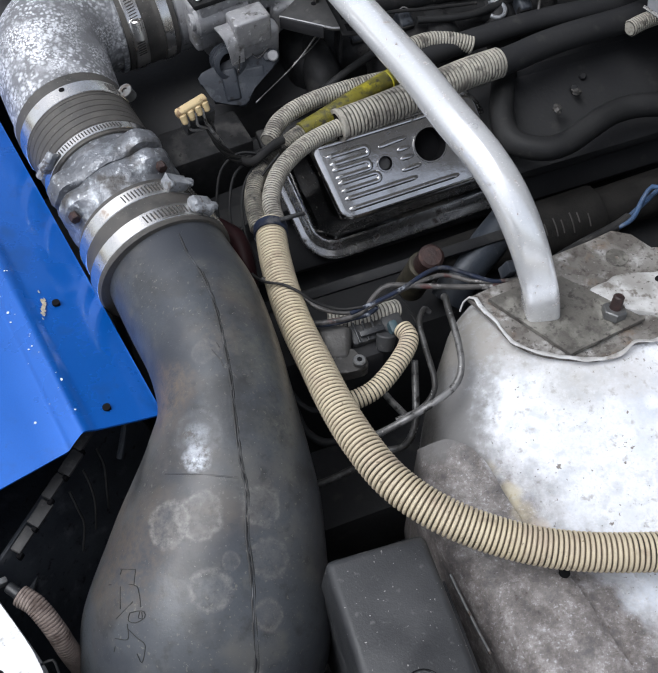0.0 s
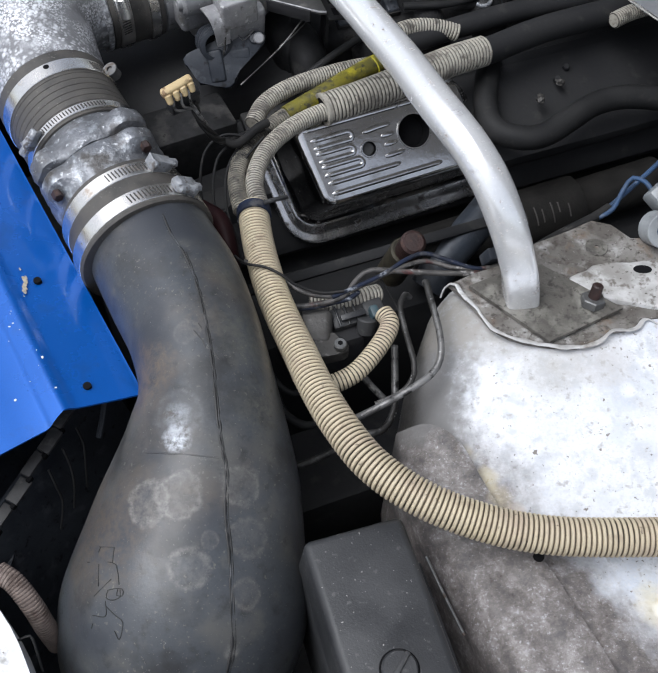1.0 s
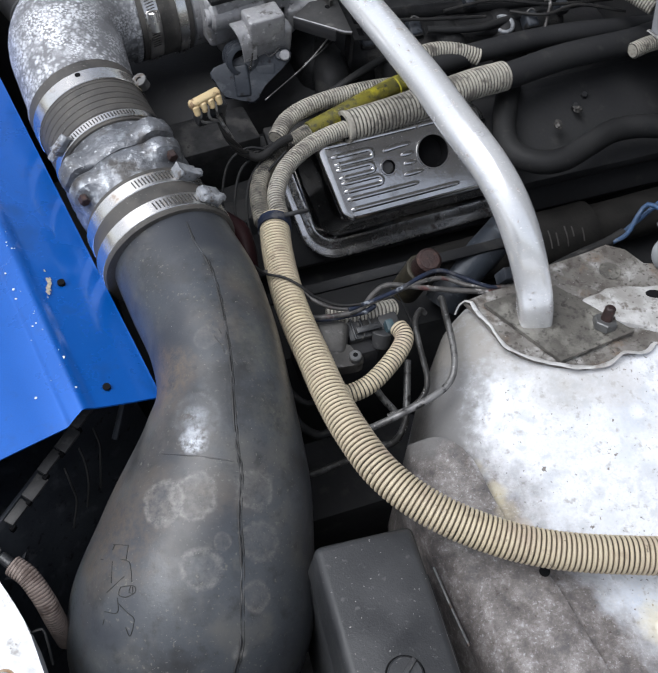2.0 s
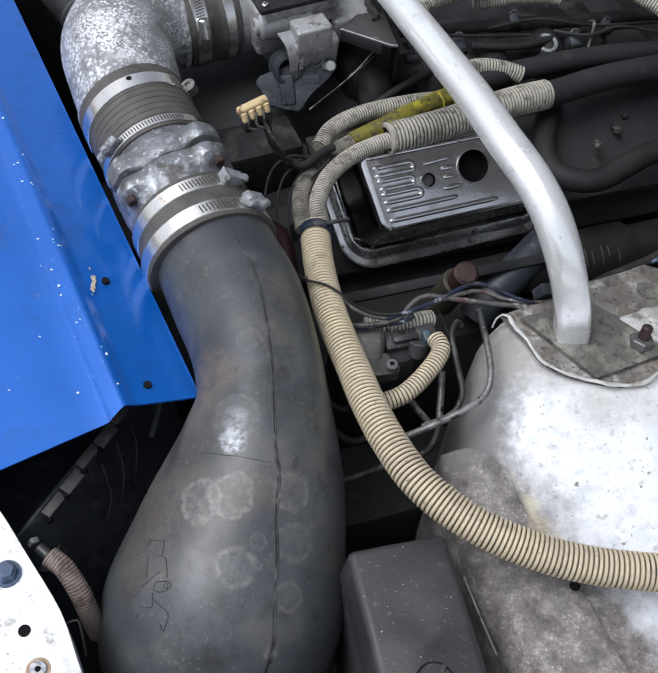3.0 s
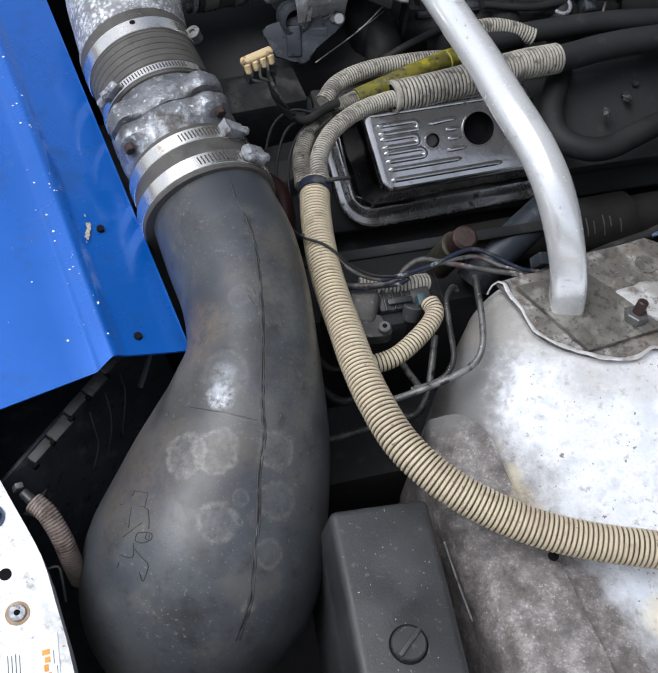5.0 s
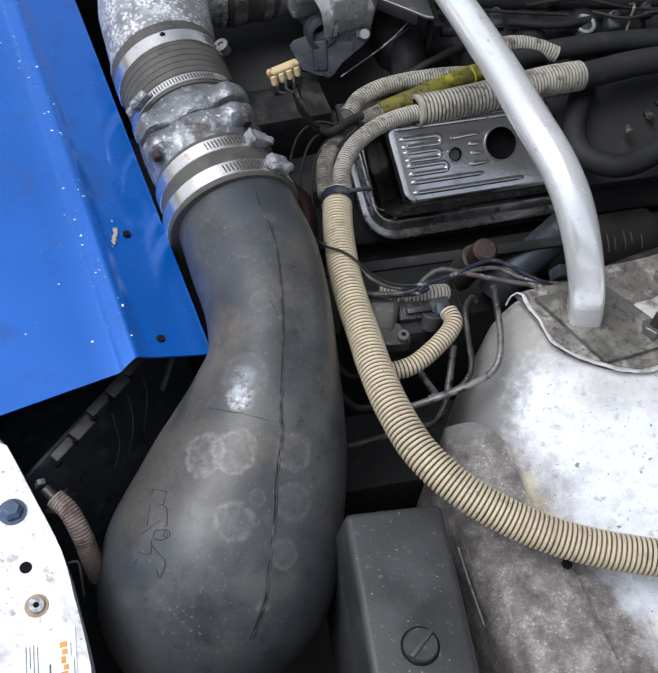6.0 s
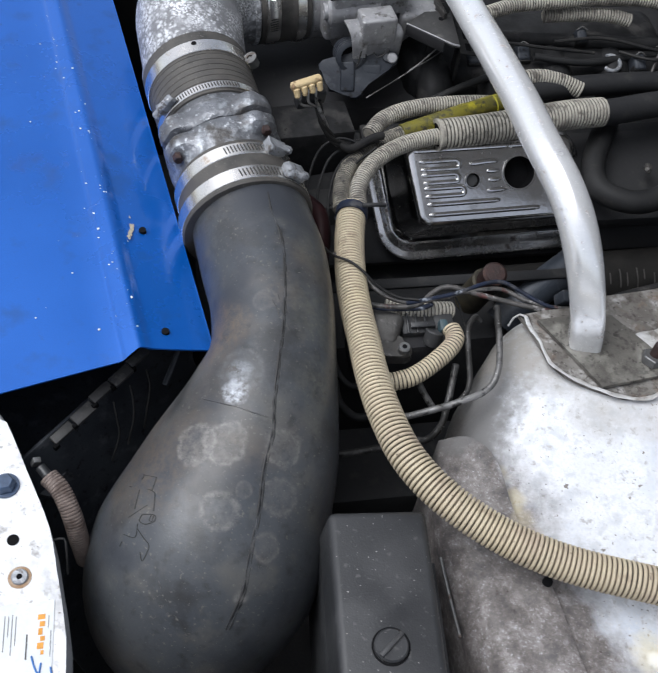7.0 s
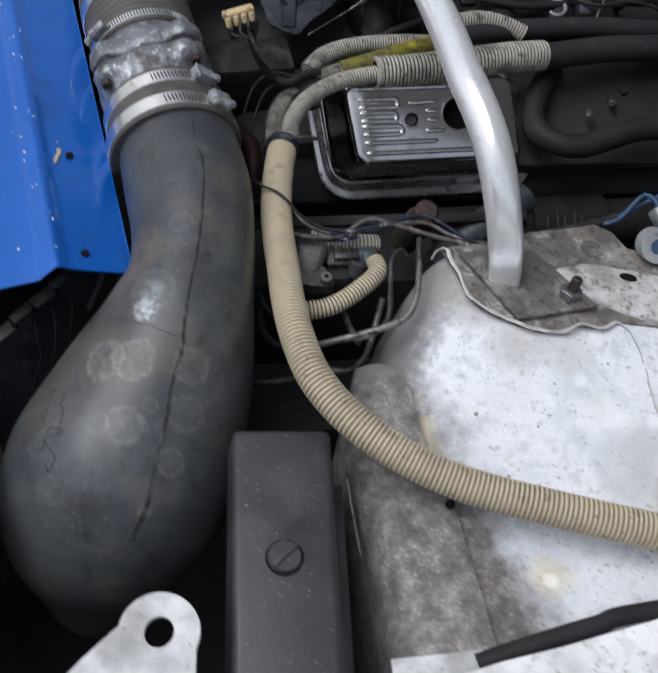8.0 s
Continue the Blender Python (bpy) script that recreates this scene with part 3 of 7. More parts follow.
def blue_cover():
    # (distance from the engine-side edge, height, how far the front cut lies back along the edge)
    profile = [(-0.0128, 0.888, 0.0163), (-0.0120, 0.9032, 0.0163), (-0.010, 0.9048, 0.0163), (0.0065, 0.9093, 0.0170), (0.023, 0.9138, 0.0180), (0.038, 0.9180, 0.0189), (0.0425, 0.9198, 0.0190), (0.047, 0.9226, 0.0190),
               (0.0500, 0.9240, 0.0188), (0.0525, 0.9245, 0.0183), (0.0550, 0.9241, 0.0172), (0.0600, 0.9222, 0.0150), (0.0630, 0.9210, 0.0136), (0.0650, 0.9200, 0.0126), (0.0670, 0.9184, 0.0121), (0.0700, 0.9174, 0.0118)]
    section = [tuple(q) for q in curve(profile, 0.0012)] + [(0.09, 0.917, 0.0099), (0.16, 0.917, 0.0022), (0.30, 0.917, -0.0135), (0.42, 0.917, -0.0265)]
    bm = bmesh.new()
    rings = []
    for d, z, back in section:
        base = COVER_FRONT + ACROSS * d - EDGE * back
        taper = ACROSS * 0.025
        row = []
        for k in range(9):
            p = base - EDGE * (0.11 * k) + taper * (k / 8.0)
            row.append(Vector((p.x, p.y, z)))
        rings.append(row)
    rows = [[bm.verts.new(p) for p in r] for r in rings]
    under = [[bm.verts.new(p - Vector((0, 0, 0.0016)) + ACROSS * 0.0012) for p in r] for r in rings]
    for grid, flip in ((rows, 1), (under, -1)):
        for a, b in zip(grid, grid[1:]):
            for k in range(8):
                bm.faces.new((a[k], a[k + 1], b[k + 1], b[k])[::flip])
    for a, b, c, d in zip(rows, rows[1:], under, under[1:]):
        bm.faces.new((a[0], b[0], d[0], c[0]))
        bm.faces.new((a[8], c[8], d[8], b[8]))
    for k in range(8):
        bm.faces.new((rows[0][k], under[0][k], under[0][k + 1], rows[0][k + 1]))
        bm.faces.new((rows[-1][k], rows[-1][k + 1], under[-1][k + 1], under[-1][k]))
    root = thing("radiator_cover", (-0.35, 0.6, 0.9), "bright blue painted sheet metal radiator cover with folded edge", "panel")
    part("cover_sheet", bm, M_BLUE, root)
    for x, y, z in ((-0.238, 0.5165, 0.9172), (-0.1795, 0.410, 0.9172)):
        part("screw_hole", rod((x, y, 0.9100), (x, y, z), 0.0034, n=20), M_HOLE, root, "round black screw hole")
    bm = bmesh.new()
    rng = random.Random(4)
    for cx, cy, size, n in ((-0.2475, 0.5135, 0.0066, 1), (-0.2466, 0.507, 0.0052, 1), (-0.2455, 0.501, 0.004, 1), (-0.2482, 0.5185, 0.0032, 1), (-0.2545, 0.527, 0.0022, 1), (-0.2445, 0.4955, 0.0016, 1)):
        d = (Vector((cx, cy, 0)) - COVER_FRONT).dot(ACROSS)
        z = float(np.interp(d, [0.0065, 0.038, 0.047, 0.0525], [0.9093, 0.9180, 0.9226, 0.9245])) + 0.0006
        rim = []
        for k in range(14):
            a = 2 * math.pi * k / 14
            r = size * rng.uniform(0.35, 0.9)
            q = EDGE * (r * 1.25 * math.cos(a)) + ACROSS * (r * 0.55 * math.sin(a))
            rim.append(bm.verts.new((cx + q.x, cy + q.y, z + 0.29 * q.dot(ACROSS))))
        bm.faces.new(rim)
    flecks = bmesh.new()
    for k in range(110):
        fold = k < 50
        d = (0.0525 if k % 2 else 0.066) + rng.gauss(0, 0.003) if fold else rng.uniform(0.075, 0.36)
        run = rng.uniform(0.04, 0.5)
        q = COVER_FRONT + ACROSS * (d + 0.0284 * run) - EDGE * run
        z = float(np.interp(d, [0.047, 0.0525, 0.060, 0.066, 0.07], [0.9226, 0.9245, 0.9222, 0.9192, 0.917])) + 0.0007
        r = (0.0004 if fold else 0.0003) + 0.0010 * rng.random() ** 3
        bmesh.ops.create_circle(flecks, cap_ends=True, radius=r, segments=8, matrix=Matrix.Translation((q.x, q.y, z)) @ Matrix.Diagonal((1, rng.uniform(0.6, 1.2), 1, 1)))
    part("paint_flecks", flecks, M_PAPER, root, "tiny white specks on the paint")["kind"] = "stuff"
    part("chipped_patch", bm, M_CHIP, root, "chipped paint showing pale primer")
    return root


blue_cover()


# ---------- intake duct ----------
DUCT = [(-0.1525, 0.574, 0.919, 0.0565), (-0.1375, 0.545, 0.919, 0.0575), (-0.116, 0.506, 0.918, 0.0588), (-0.096, 0.46, 0.919, 0.0555), (-0.083, 0.416, 0.914, 0.0555), (-0.080, 0.384, 0.903, 0.064),
        (-0.0815, 0.349, 0.881, 0.0772), (-0.087, 0.312, 0.855, 0.0885), (-0.0945, 0.268, 0.824, 0.0995), (-0.103, 0.246, 0.790, 0.097), (-0.110, 0.240, 0.745, 0.087), (-0.118, 0.24, 0.69, 0.073), (-0.124, 0.24, 0.6, 0.062)]
DUCT_S = curve(DUCT, 0.006)
DUCT_F = frames(DUCT_S)


DUCT_L = np.r_[0, np.cumsum(np.linalg.norm(np.diff(DUCT_S[:, :3], axis=0), axis=1))]


def duct_at(share, angle, lift=0.0):
    """A place on the duct's skin: a share of its length, turned by degrees from its crest."""
    x = float(np.interp(share * DUCT_L[-1], DUCT_L, np.arange(len(DUCT_L))))
    i = min(int(x), len(DUCT_S) - 2)
    f = x - i
    p, side, top = (DUCT_F[i][k] * (1 - f) + DUCT_F[i + 1][k] * f for k in range(3))
    r = DUCT_S[i, 3] * (1 - f) + DUCT_S[i + 1, 3] * f + lift
    a = radians(angle)
    return p + side * (r * math.sin(a) * SIDE) + top * (r * math.cos(a))


SIDE = 1.0 if DUCT_F[3][1][0] > 0 else -1.0


def intake_duct():
    root = thing("intake_duct", (-0.098, 0.2, 0.62), "large dusty black rubber air intake duct with water stains and a painted highlight", "intake duct")
    bm = bmesh.new()
    rings = []
    for (p, s, t), row in zip(DUCT_F, DUCT_S):
        rings.append([q for q in circle(p, s, t, row[3], None, 48)])
    loft(bm, rings)
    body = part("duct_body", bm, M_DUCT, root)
    seam_rows = ((0.065, 11), (0.107, 8), (0.149, 10), (0.184, 10), (0.215, 9), (0.258, 7), (0.295, 6), (0.331, 6), (0.37, 9), (0.405, 13), (0.451, 14), (0.502, 18), (0.555, 20), (0.587, 23), (0.599, 23), (0.618, 23))
    seam = [duct_at(f, a, 0.0) for f, a in seam_rows]
    def worn_line(rows, off, r, seed):
        """A thin line of dirt on the duct, of uneven width."""
        line = curve([duct_at(f, a + off, -0.0001) for f, a in rows], 0.0025)
        b = bmesh.new()
        loft(b, [circle(p, x, y, r * max(0.25, 1 + 1.5 * noise.noise(Vector(p) * 150 + Vector((seed, 0, 0)))), None, 8) for p, x, y in frames(line)])
        return b

    part("moulding_seam", pipe([duct_at(f, a, -0.0002) for f, a in seam_rows], 0.0006, 0.004, 10), M_DUCT, root, "raised moulding seam along the duct")
    part("seam_groove", worn_line(seam_rows, -0.5, 0.0008, 0.0), M_SEAM, root, "dark dirt line beside the seam")
    part("seam_groove", worn_line(seam_rows[2:], 1.1, 0.0005, 5.0), M_SEAM, root, "dark dirt line beside the seam")
    part("mould_step", worn_line([(0.388 + 0.0001 * abs(a + 14), a) for a in range(-40, 14, 6)], 0.0, 0.00042, 9.0), M_DUCT, root, "faint step line across the duct")
    for nick in ([(0.262, -4), (0.27, -1.5), (0.276, 0.5), (0.285, 2)], [(0.254, 1), (0.262, 2.5)], [(0.292, 8.5), (0.3, 11)], [(0.276, 8), (0.279, 10.5)]):
        part("scuff", pipe([duct_at(f, a, 0.0) for f, a in nick], 0.00045, 0.002, 6), M_DUSTYP, body, "pale scuff in the rubber")
    # illegible scratched strokes
    strokes = [[(0.528, -50), (0.521, -40)], [(0.521, -40), (0.541, -38)], [(0.552, -55), (0.541, -38), (0.548, -34), (0.562, -31)], [(0.548, -46), (0.57, -42)], [(0.528, -49), (0.535, -49)], [(0.559, -36), (0.58, -43)],
               [(0.57, -36), (0.566, -32), (0.565, -29), (0.57, -28), (0.577, -32), (0.577, -36), (0.57, -36)], [(0.566, -30), (0.572, -29), (0.572, -31), (0.566, -31)], [(0.584, -35), (0.588, -29), (0.591, -25), (0.602, -25), (0.598, -28)], [(0.58, -36), (0.591, -34), (0.595, -41)], [(0.6, -40), (0.604, -40)]]
    for st in strokes:
        part("scribble", pipe([duct_at(f * 0.991, a, 0.0001) for f, a in st], 0.00034, 0.002, 6), M_SCRATCH, body)
    return root


intake_duct()

AX = Vector((-0.109, 0.179, 0.013)).normalized()  # from the duct up the couplers
C0 = Vector((-0.1575, 0.574, 0.919))


def along(d):
    return C0 + AX * d


def hose_clamp(centre, axis, radius, width, turn, gear_deg, name_label, housing=True, slots=12, bright=False, lug=False):
    """A worm-drive clamp: band, slots on the tail, screw housing and screw."""
    root = thing("hose_clamp", centre - Vector((0, 0, radius)), name_label, "hose clamp", "hose clamps on the intake")
    part("band", ring_tube(centre, axis, radius - 0.0004, radius + 0.0012, width, 56), M_BAND, root)
    axis = Vector(axis).normalized()
    side = axis.cross(Vector((0, 0, 1))).normalized()
    top = side.cross(axis)

    def out(deg):
        a = radians(deg)
        return side * math.sin(a) + top * math.cos(a)

    def tan(deg):
        a = radians(deg)
        return side * math.cos(a) - top * math.sin(a)

    for k in range(slots):
        deg = turn + gear_deg * (1.4 + 0.34 * k)
        m = axes(tan(deg) + axis * 0.15, out(deg), centre + out(deg) * (radius + 0.0013))
        part("slot", box((0.0011, width * 0.56, 0.0008), m), M_SLOT, root)
    if lug:
        q = centre + out(turn) * (radius + 0.005)
        screw = part("screw", rod(q - tan(turn) * 0.004, q + tan(turn) * 0.007, 0.0062, n=24, bevel=0.0008), M_NUT, root, "round slotted clamp screw")
        part("screw_slot", box((0.0008, 0.0105, 0.0014), axes(tan(turn), axis * 0.5 + out(turn), q + tan(turn) * 0.0069)), M_HOLE, screw)
        part("screw_washer", ring_tube(q - tan(turn) * 0.005, tan(turn), 0.003, 0.0075, 0.002, 28), M_NUT, root)
    elif bright:
        q = centre + out(turn) * (radius + 0.005)
        part("housing", rod(q - tan(turn) * 0.011, q + tan(turn) * 0.011, 0.0062, n=28, bevel=0.0012), M_BAND, root, "bright steel worm housing")
        part("saddle", box((0.020, width * 0.95, 0.004), axes(tan(turn), out(turn), centre + out(turn) * (radius + 0.002)), 0.0012), M_BAND, root)
        for k in range(7):
            deg = turn - gear_deg * (1.3 + 0.34 * k)
            part("slot", box((0.0011, width * 0.56, 0.0008), axes(tan(deg) + axis * 0.15, out(deg), centre + out(deg) * (radius + 0.0013))), M_SLOT, root)
    elif housing:
        m = axes(tan(turn), out(turn), centre + out(turn) * (radius + 0.0055))
        hb = box((0.022, width * 1.0, 0.0105), m, 0.003, 4)
        bmesh.ops.subdivide_edges(hb, edges=hb.edges[:], cuts=1, use_grid_fill=True)
        for v in hb.verts:
            w = v.co.copy()
            v.co += Vector((noise.noise(w * 160), noise.noise(w * 160 + Vector((9, 0, 0))), noise.noise(w * 160 + Vector((0, 9, 0))))) * 0.0024 + out(turn) * (0.0016 * noise.noise(w * 420))
        part("housing", hb, M_CAPG, root, "pale corroded screw housing")
        a = centre + out(turn) * (radius + 0.0065) + tan(turn) * (-0.009 if gear_deg > 0 else 0.009)
        b = a + tan(turn) * (-0.008 if gear_deg > 0 else 0.008)
        part("screw", rod(a, b, 0.0042, n=6, bevel=0.0006), M_CAPG, root)
    return root


def couplers():
    root = thing("ribbed_coupler", along(0.17) - Vector((0, 0, 0.06)), "black ribbed rubber coupling hose between clamps", "hose")
    bm, rings = bmesh.new(), []
    s, t = AX.cross(Vector((0, 0, 1))).normalized(), None
    t = s.cross(AX)
    for i in range(10):
        d0 = 0.100 + i * 0.0077
        for dd, r in ((0, 0.0552), (0.0004, 0.0558), (0.0071, 0.0558), (0.0075, 0.0552)):
            rings.append(circle(along(d0 + dd), s, t, r, None, 48))
    loft(bm, rings)
    part("hose_body", bm, M_RIBBED, root)
    part("hose_lip", ring_tube(along(0.180), AX, 0.053, 0.0568, 0.013, 48), M_RIBBED, root)
    # hammered sleeve between the two rubbers
    root = thing("flange_joint", along(0.08) - Vector((0, 0, 0.06)), "corroded cast alloy flange joint bolted together", "sleeve")

    def lobe(deg):
        return sum(h * math.exp(-(((deg - c + 180) % 360 - 180) / w) ** 4) for c, w, h in ((33, 17, 1.0), (-57, 16, 0.9), (125, 16, 0.9), (213, 16, 0.9)))

    for name, profile, seed in (("lower_flange", ((0.022, 0.0525, 0), (0.030, 0.054, 0), (0.040, 0.0555, 0.05), (0.045, 0.057, 0.55), (0.048, 0.0575, 0.9), (0.058, 0.058, 1.0), (0.062, 0.0572, 0.85), (0.0655, 0.0555, 0.2), (0.066, 0.05, 0)), 1.0),
                                ("upper_flange", ((0.0655, 0.05, 0), (0.066, 0.0555, 0.2), (0.069, 0.0575, 0.9), (0.073, 0.058, 1.05), (0.086, 0.0575, 1.0), (0.0895, 0.0565, 0.7), (0.092, 0.055, 0.1), (0.100, 0.0535, 0), (0.115, 0.0525, 0)), 7.0)):
        bm, rings = bmesh.new(), []
        for d, r, f in profile:
            ring = []
            for k in range(96):
                deg = k * 3.75
                o = s * math.sin(radians(deg)) + t * math.cos(radians(deg))
                rough = 0.0011 * noise.noise(o * 7 + Vector((seed, d * 90, 0))) + 0.0007 * noise.noise(o * 21 + Vector((seed, d * 200, 0)))
                shift = AX * (0.0016 * noise.noise(o * 5 + Vector((0, seed, 3))))
                ring.append(along(d) + shift + o * (r + (rough if 0.03 < d < 0.1 else 0) + 0.0125 * f * lobe(deg)))
            rings.append(ring)
        loft(bm, rings)
        part(name, bm, M_FOIL, root, "rough corroded cast flange with bolt lugs")
    for deg in (33, -57):
        o = s * math.sin(radians(deg)) + t * math.cos(radians(deg))
        part("flange_bolt", rod(along(0.038) + o * 0.0625, along(0.046) + o * 0.0625, 0.0048, n=6, bevel=0.0006), M_RUST, root, "rusted bolt head")
    # plain rubber sleeve between the lower clamps
    root = thing("lower_coupler", along(0.01) - Vector((0, 0, 0.06)), "short black rubber sleeve under two steel clamps", "hose")
    bm = bmesh.new()
    loft(bm, [circle(along(d), s, t, r, None, 48) for d, r in ((-0.0275, 0.0585), (-0.027, 0.0632), (-0.0245, 0.0646), (-0.018, 0.0635), (0.0, 0.0615), (0.02, 0.0592), (0.031, 0.0578), (0.032, 0.053))])
    part("hose_body", bm, M_RIBBED, root)


couplers()
hose_clamp(along(-0.015), AX, 0.0634, 0.0150, 40, -9, "wide shiny steel clamp round the lower rubber sleeve")
hose_clamp(along(0.018), AX, 0.0596, 0.0145, 34, -9, "wide shiny steel clamp beside the hammered sleeve")
hose_clamp(along(0.108), AX, 0.0562, 0.009, -52, 9, "narrow worm drive steel clamp on the ribbed coupling", slots=22)
upper_clamp = hose_clamp(along(0.1655), AX, 0.0562, 0.0160, 64, -9, "shiny steel clamp where the coupling meets the elbow", slots=5, lug=True)
_o = (AX.cross(Vector((0, 0, 1))).normalized() * math.sin(radians(-6)) + Vector((0, 0, 1)) * math.cos(radians(-6))).normalized()
part("band_hole", rod(along(0.1655) + _o * 0.0565, along(0.1655) + _o * 0.0577, 0.0028, n=14), M_HOLE, upper_clamp)


# ---------- cast elbow and second coupler to the throttle body ----------
EX = Vector((0.88, 0.475, 0.02)).normalized()
ELBOW_END = Vector((-0.228, 0.8944, 0.93))


def elbow():
    root = thing("intake_elbow", (-0.27, 0.83, 0.86), "grey cast aluminium intake elbow speckled with white corrosion", "intake elbow")
    a, b = along(0.155), along(0.178)
    pts = [(*a, 0.0535), (*b, 0.0545), (-0.272, 0.775, 0.935, 0.0570), (-0.286, 0.815, 0.939, 0.0590), (-0.279, 0.855, 0.938, 0.0592), (-0.258, 0.879, 0.934, 0.0572), (*ELBOW_END, 0.0535), (*(ELBOW_END + EX * 0.02), 0.0535)]
    s = curve(pts, 0.007)
    bm = bmesh.new()
    loft(bm, [circle(p, x, y, r[3], None, 48) for (p, x, y), r in zip(frames(s), s)])
    part("elbow_body", bm, M_CAST, root)
    part("inlet_collar", ring_tube(along(0.190), AX, 0.053, 0.0562, 0.006, 48), M_CAST, root)
    part("outlet_collar", ring_tube(ELBOW_END - EX * 0.014, EX, 0.053, 0.0562, 0.006, 48), M_CAST, root)
    root = thing("throttle_coupler", ELBOW_END + EX * 0.04 - Vector((0, 0, 0.056)), "black rubber coupling between elbow and throttle body", "hose")
    sd = EX.cross(Vector((0, 0, 1))).normalized()
    tp = sd.cross(EX)
    bm = bmesh.new()
    loft(bm, [circle(ELBOW_END + EX * d, sd, tp, r, None, 48) for d, r in ((-0.010, 0.0545), (-0.009, 0.0562), (0.022, 0.0562), (0.025, 0.0555), (0.028, 0.0555), (0.030, 0.0564), (0.048, 0.0564), (0.049, 0.0545))])
    part("hose_body", bm, M_RIBBED, root)


elbow()
hose_clamp(ELBOW_END + EX * 0.004, EX, 0.0565, 0.016, 70, -9, "steel worm clamp on the elbow outlet", slots=9, bright=True)
hose_clamp(ELBOW_END + EX * 0.037, EX, 0.0569, 0.011, 150, 9, "dull steel clamp at the throttle body", housing=False)


# ---------- conduits ----------
def loom(name, pts, radius, pitch, depth, material, label, groove=None):
    c = Vector(pts[len(pts) // 2][:3])
    root = thing(name, c - Vector((0, 0, radius)), label, "cable conduit", "wiring conduits")
    part("conduit_tube", conduit(pts, radius, pitch, depth), [material, groove or (M_GROOVE if material is M_LOOM else M_GRIMY)], root)
    return root


MAIN = [(-0.056, 0.628, 0.893), (-0.049, 0.582, 0.897), (-0.037, 0.53, 0.904), (-0.024, 0.49, 0.909), (-0.009, 0.452, 0.914), (0.006, 0.413, 0.920), (0.025, 0.374, 0.925), (0.051, 0.338, 0.926),
        (0.088, 0.312, 0.923), (0.136, 0.295, 0.918), (0.185, 0.287, 0.916), (0.245, 0.286, 0.917), (0.33, 0.29, 0.917), (0.45, 0.3, 0.915)]
main_loom = loom("main_conduit", MAIN, 0.0150, 0.0039, 0.0032, M_LOOM, "thick beige corrugated wiring conduit with dirty grooves")

loom("branch_conduit", [(-0.066, 0.625, 0.890), (-0.074, 0.668, 0.889), (-0.068, 0.712, 0.884), (-0.045, 0.748, 0.882), (-0.025, 0.770, 0.882), (0.012, 0.800, 0.884)], 0.0092, 0.0032, 0.0019, M_LOOMD, "grimy grey corrugated conduit with yellow tape further on")
loom("branch_conduit", [(-0.048, 0.625, 0.892), (-0.056, 0.662, 0.893), (-0.047, 0.704, 0.892), (-0.022, 0.742, 0.89), (0.012, 0.768, 0.889), (0.045, 0.782, 0.889)], 0.0092, 0.0032, 0.0019, M_LOOMG, "beige grey corrugated conduit entering a wider one")
sheath = loom("sleeve_conduit", [(0.012, 0.772, 0.888), (0.06, 0.797, 0.889), (0.11, 0.826, 0.89), (0.15, 0.853, 0.888), (0.192, 0.878, 0.884)], 0.0172, 0.0043, 0.0027, M_LOOMG, "wide cream corrugated conduit split open at its end")
loom("upper_conduit", [(-0.062, 0.747, 0.888), (-0.05, 0.777, 0.89), (-0.02, 0.803, 0.892), (0.03, 0.828, 0.892), (0.075, 0.845, 0.89)], 0.0095, 0.0031, 0.0018, M_LOOMG, "grey corrugated conduit with dark dirty underside")
loom("rear_conduit", [(0.07, 0.875, 0.895), (0.105, 0.897, 0.896), (0.135, 0.905, 0.892), (0.165, 0.905, 0.885)], 0.0098, 0.0036, 0.002, M_LOOMG, "short pale corrugated conduit behind the brace")
_d = Vector((0.048, 0.025, 0.001)).normalized()
part("split_end", ring_tube(Vector((0.012, 0.772, 0.888)) - _d * 0.001, _d, 0.0135, 0.0180, 0.004, 28), M_LOOMG, sheath)
part("dark_bore", rod(Vector((0.012, 0.772, 0.888)) - _d * 0.0004, Vector((0.012, 0.772, 0.888)) - _d * 0.0016, 0.0136, n=24), M_HOLE, sheath)
root = thing("tape_wrap", (0.02, 0.79, 0.885), "torn yellow tape wrapped round a conduit", "tape")
part("tape", pipe([(-0.028, 0.766, 0.884), (0.01, 0.796, 0.888), (0.05, 0.828, 0.892), (0.085, 0.852, 0.894)], 0.0101, 0.004, 14), M_YELLOW, root)
for q in (0.82, 0.93):
    c = Vector((-0.028, 0.766, 0.884)).lerp(Vector((0.085, 0.852, 0.894)), q)
    part("tape_edge", ring_tube(c, (0.113, 0.086, 0.01), 0.0100, 0.0113, 0.0016, 28), M_TAPEY, root, "bright yellow edge of the tape")
root = thing("cable_tie", (-0.055, 0.62, 0.88), "dark blue cable tie bundling the conduits", "cable tie")
part("tie_band", ring_tube((-0.0545, 0.618, 0.8945), (0.1, -0.95, 0.1), 0.0148, 0.0166, 0.011, 32), M_WIREB, root)
part("tie_tail", pipe([(-0.045, 0.62, 0.909), (-0.032, 0.627, 0.907), (-0.024, 0.636, 0.9)], 0.0022, 0.004, 8), M_GREYP, root, "blue tie tail")
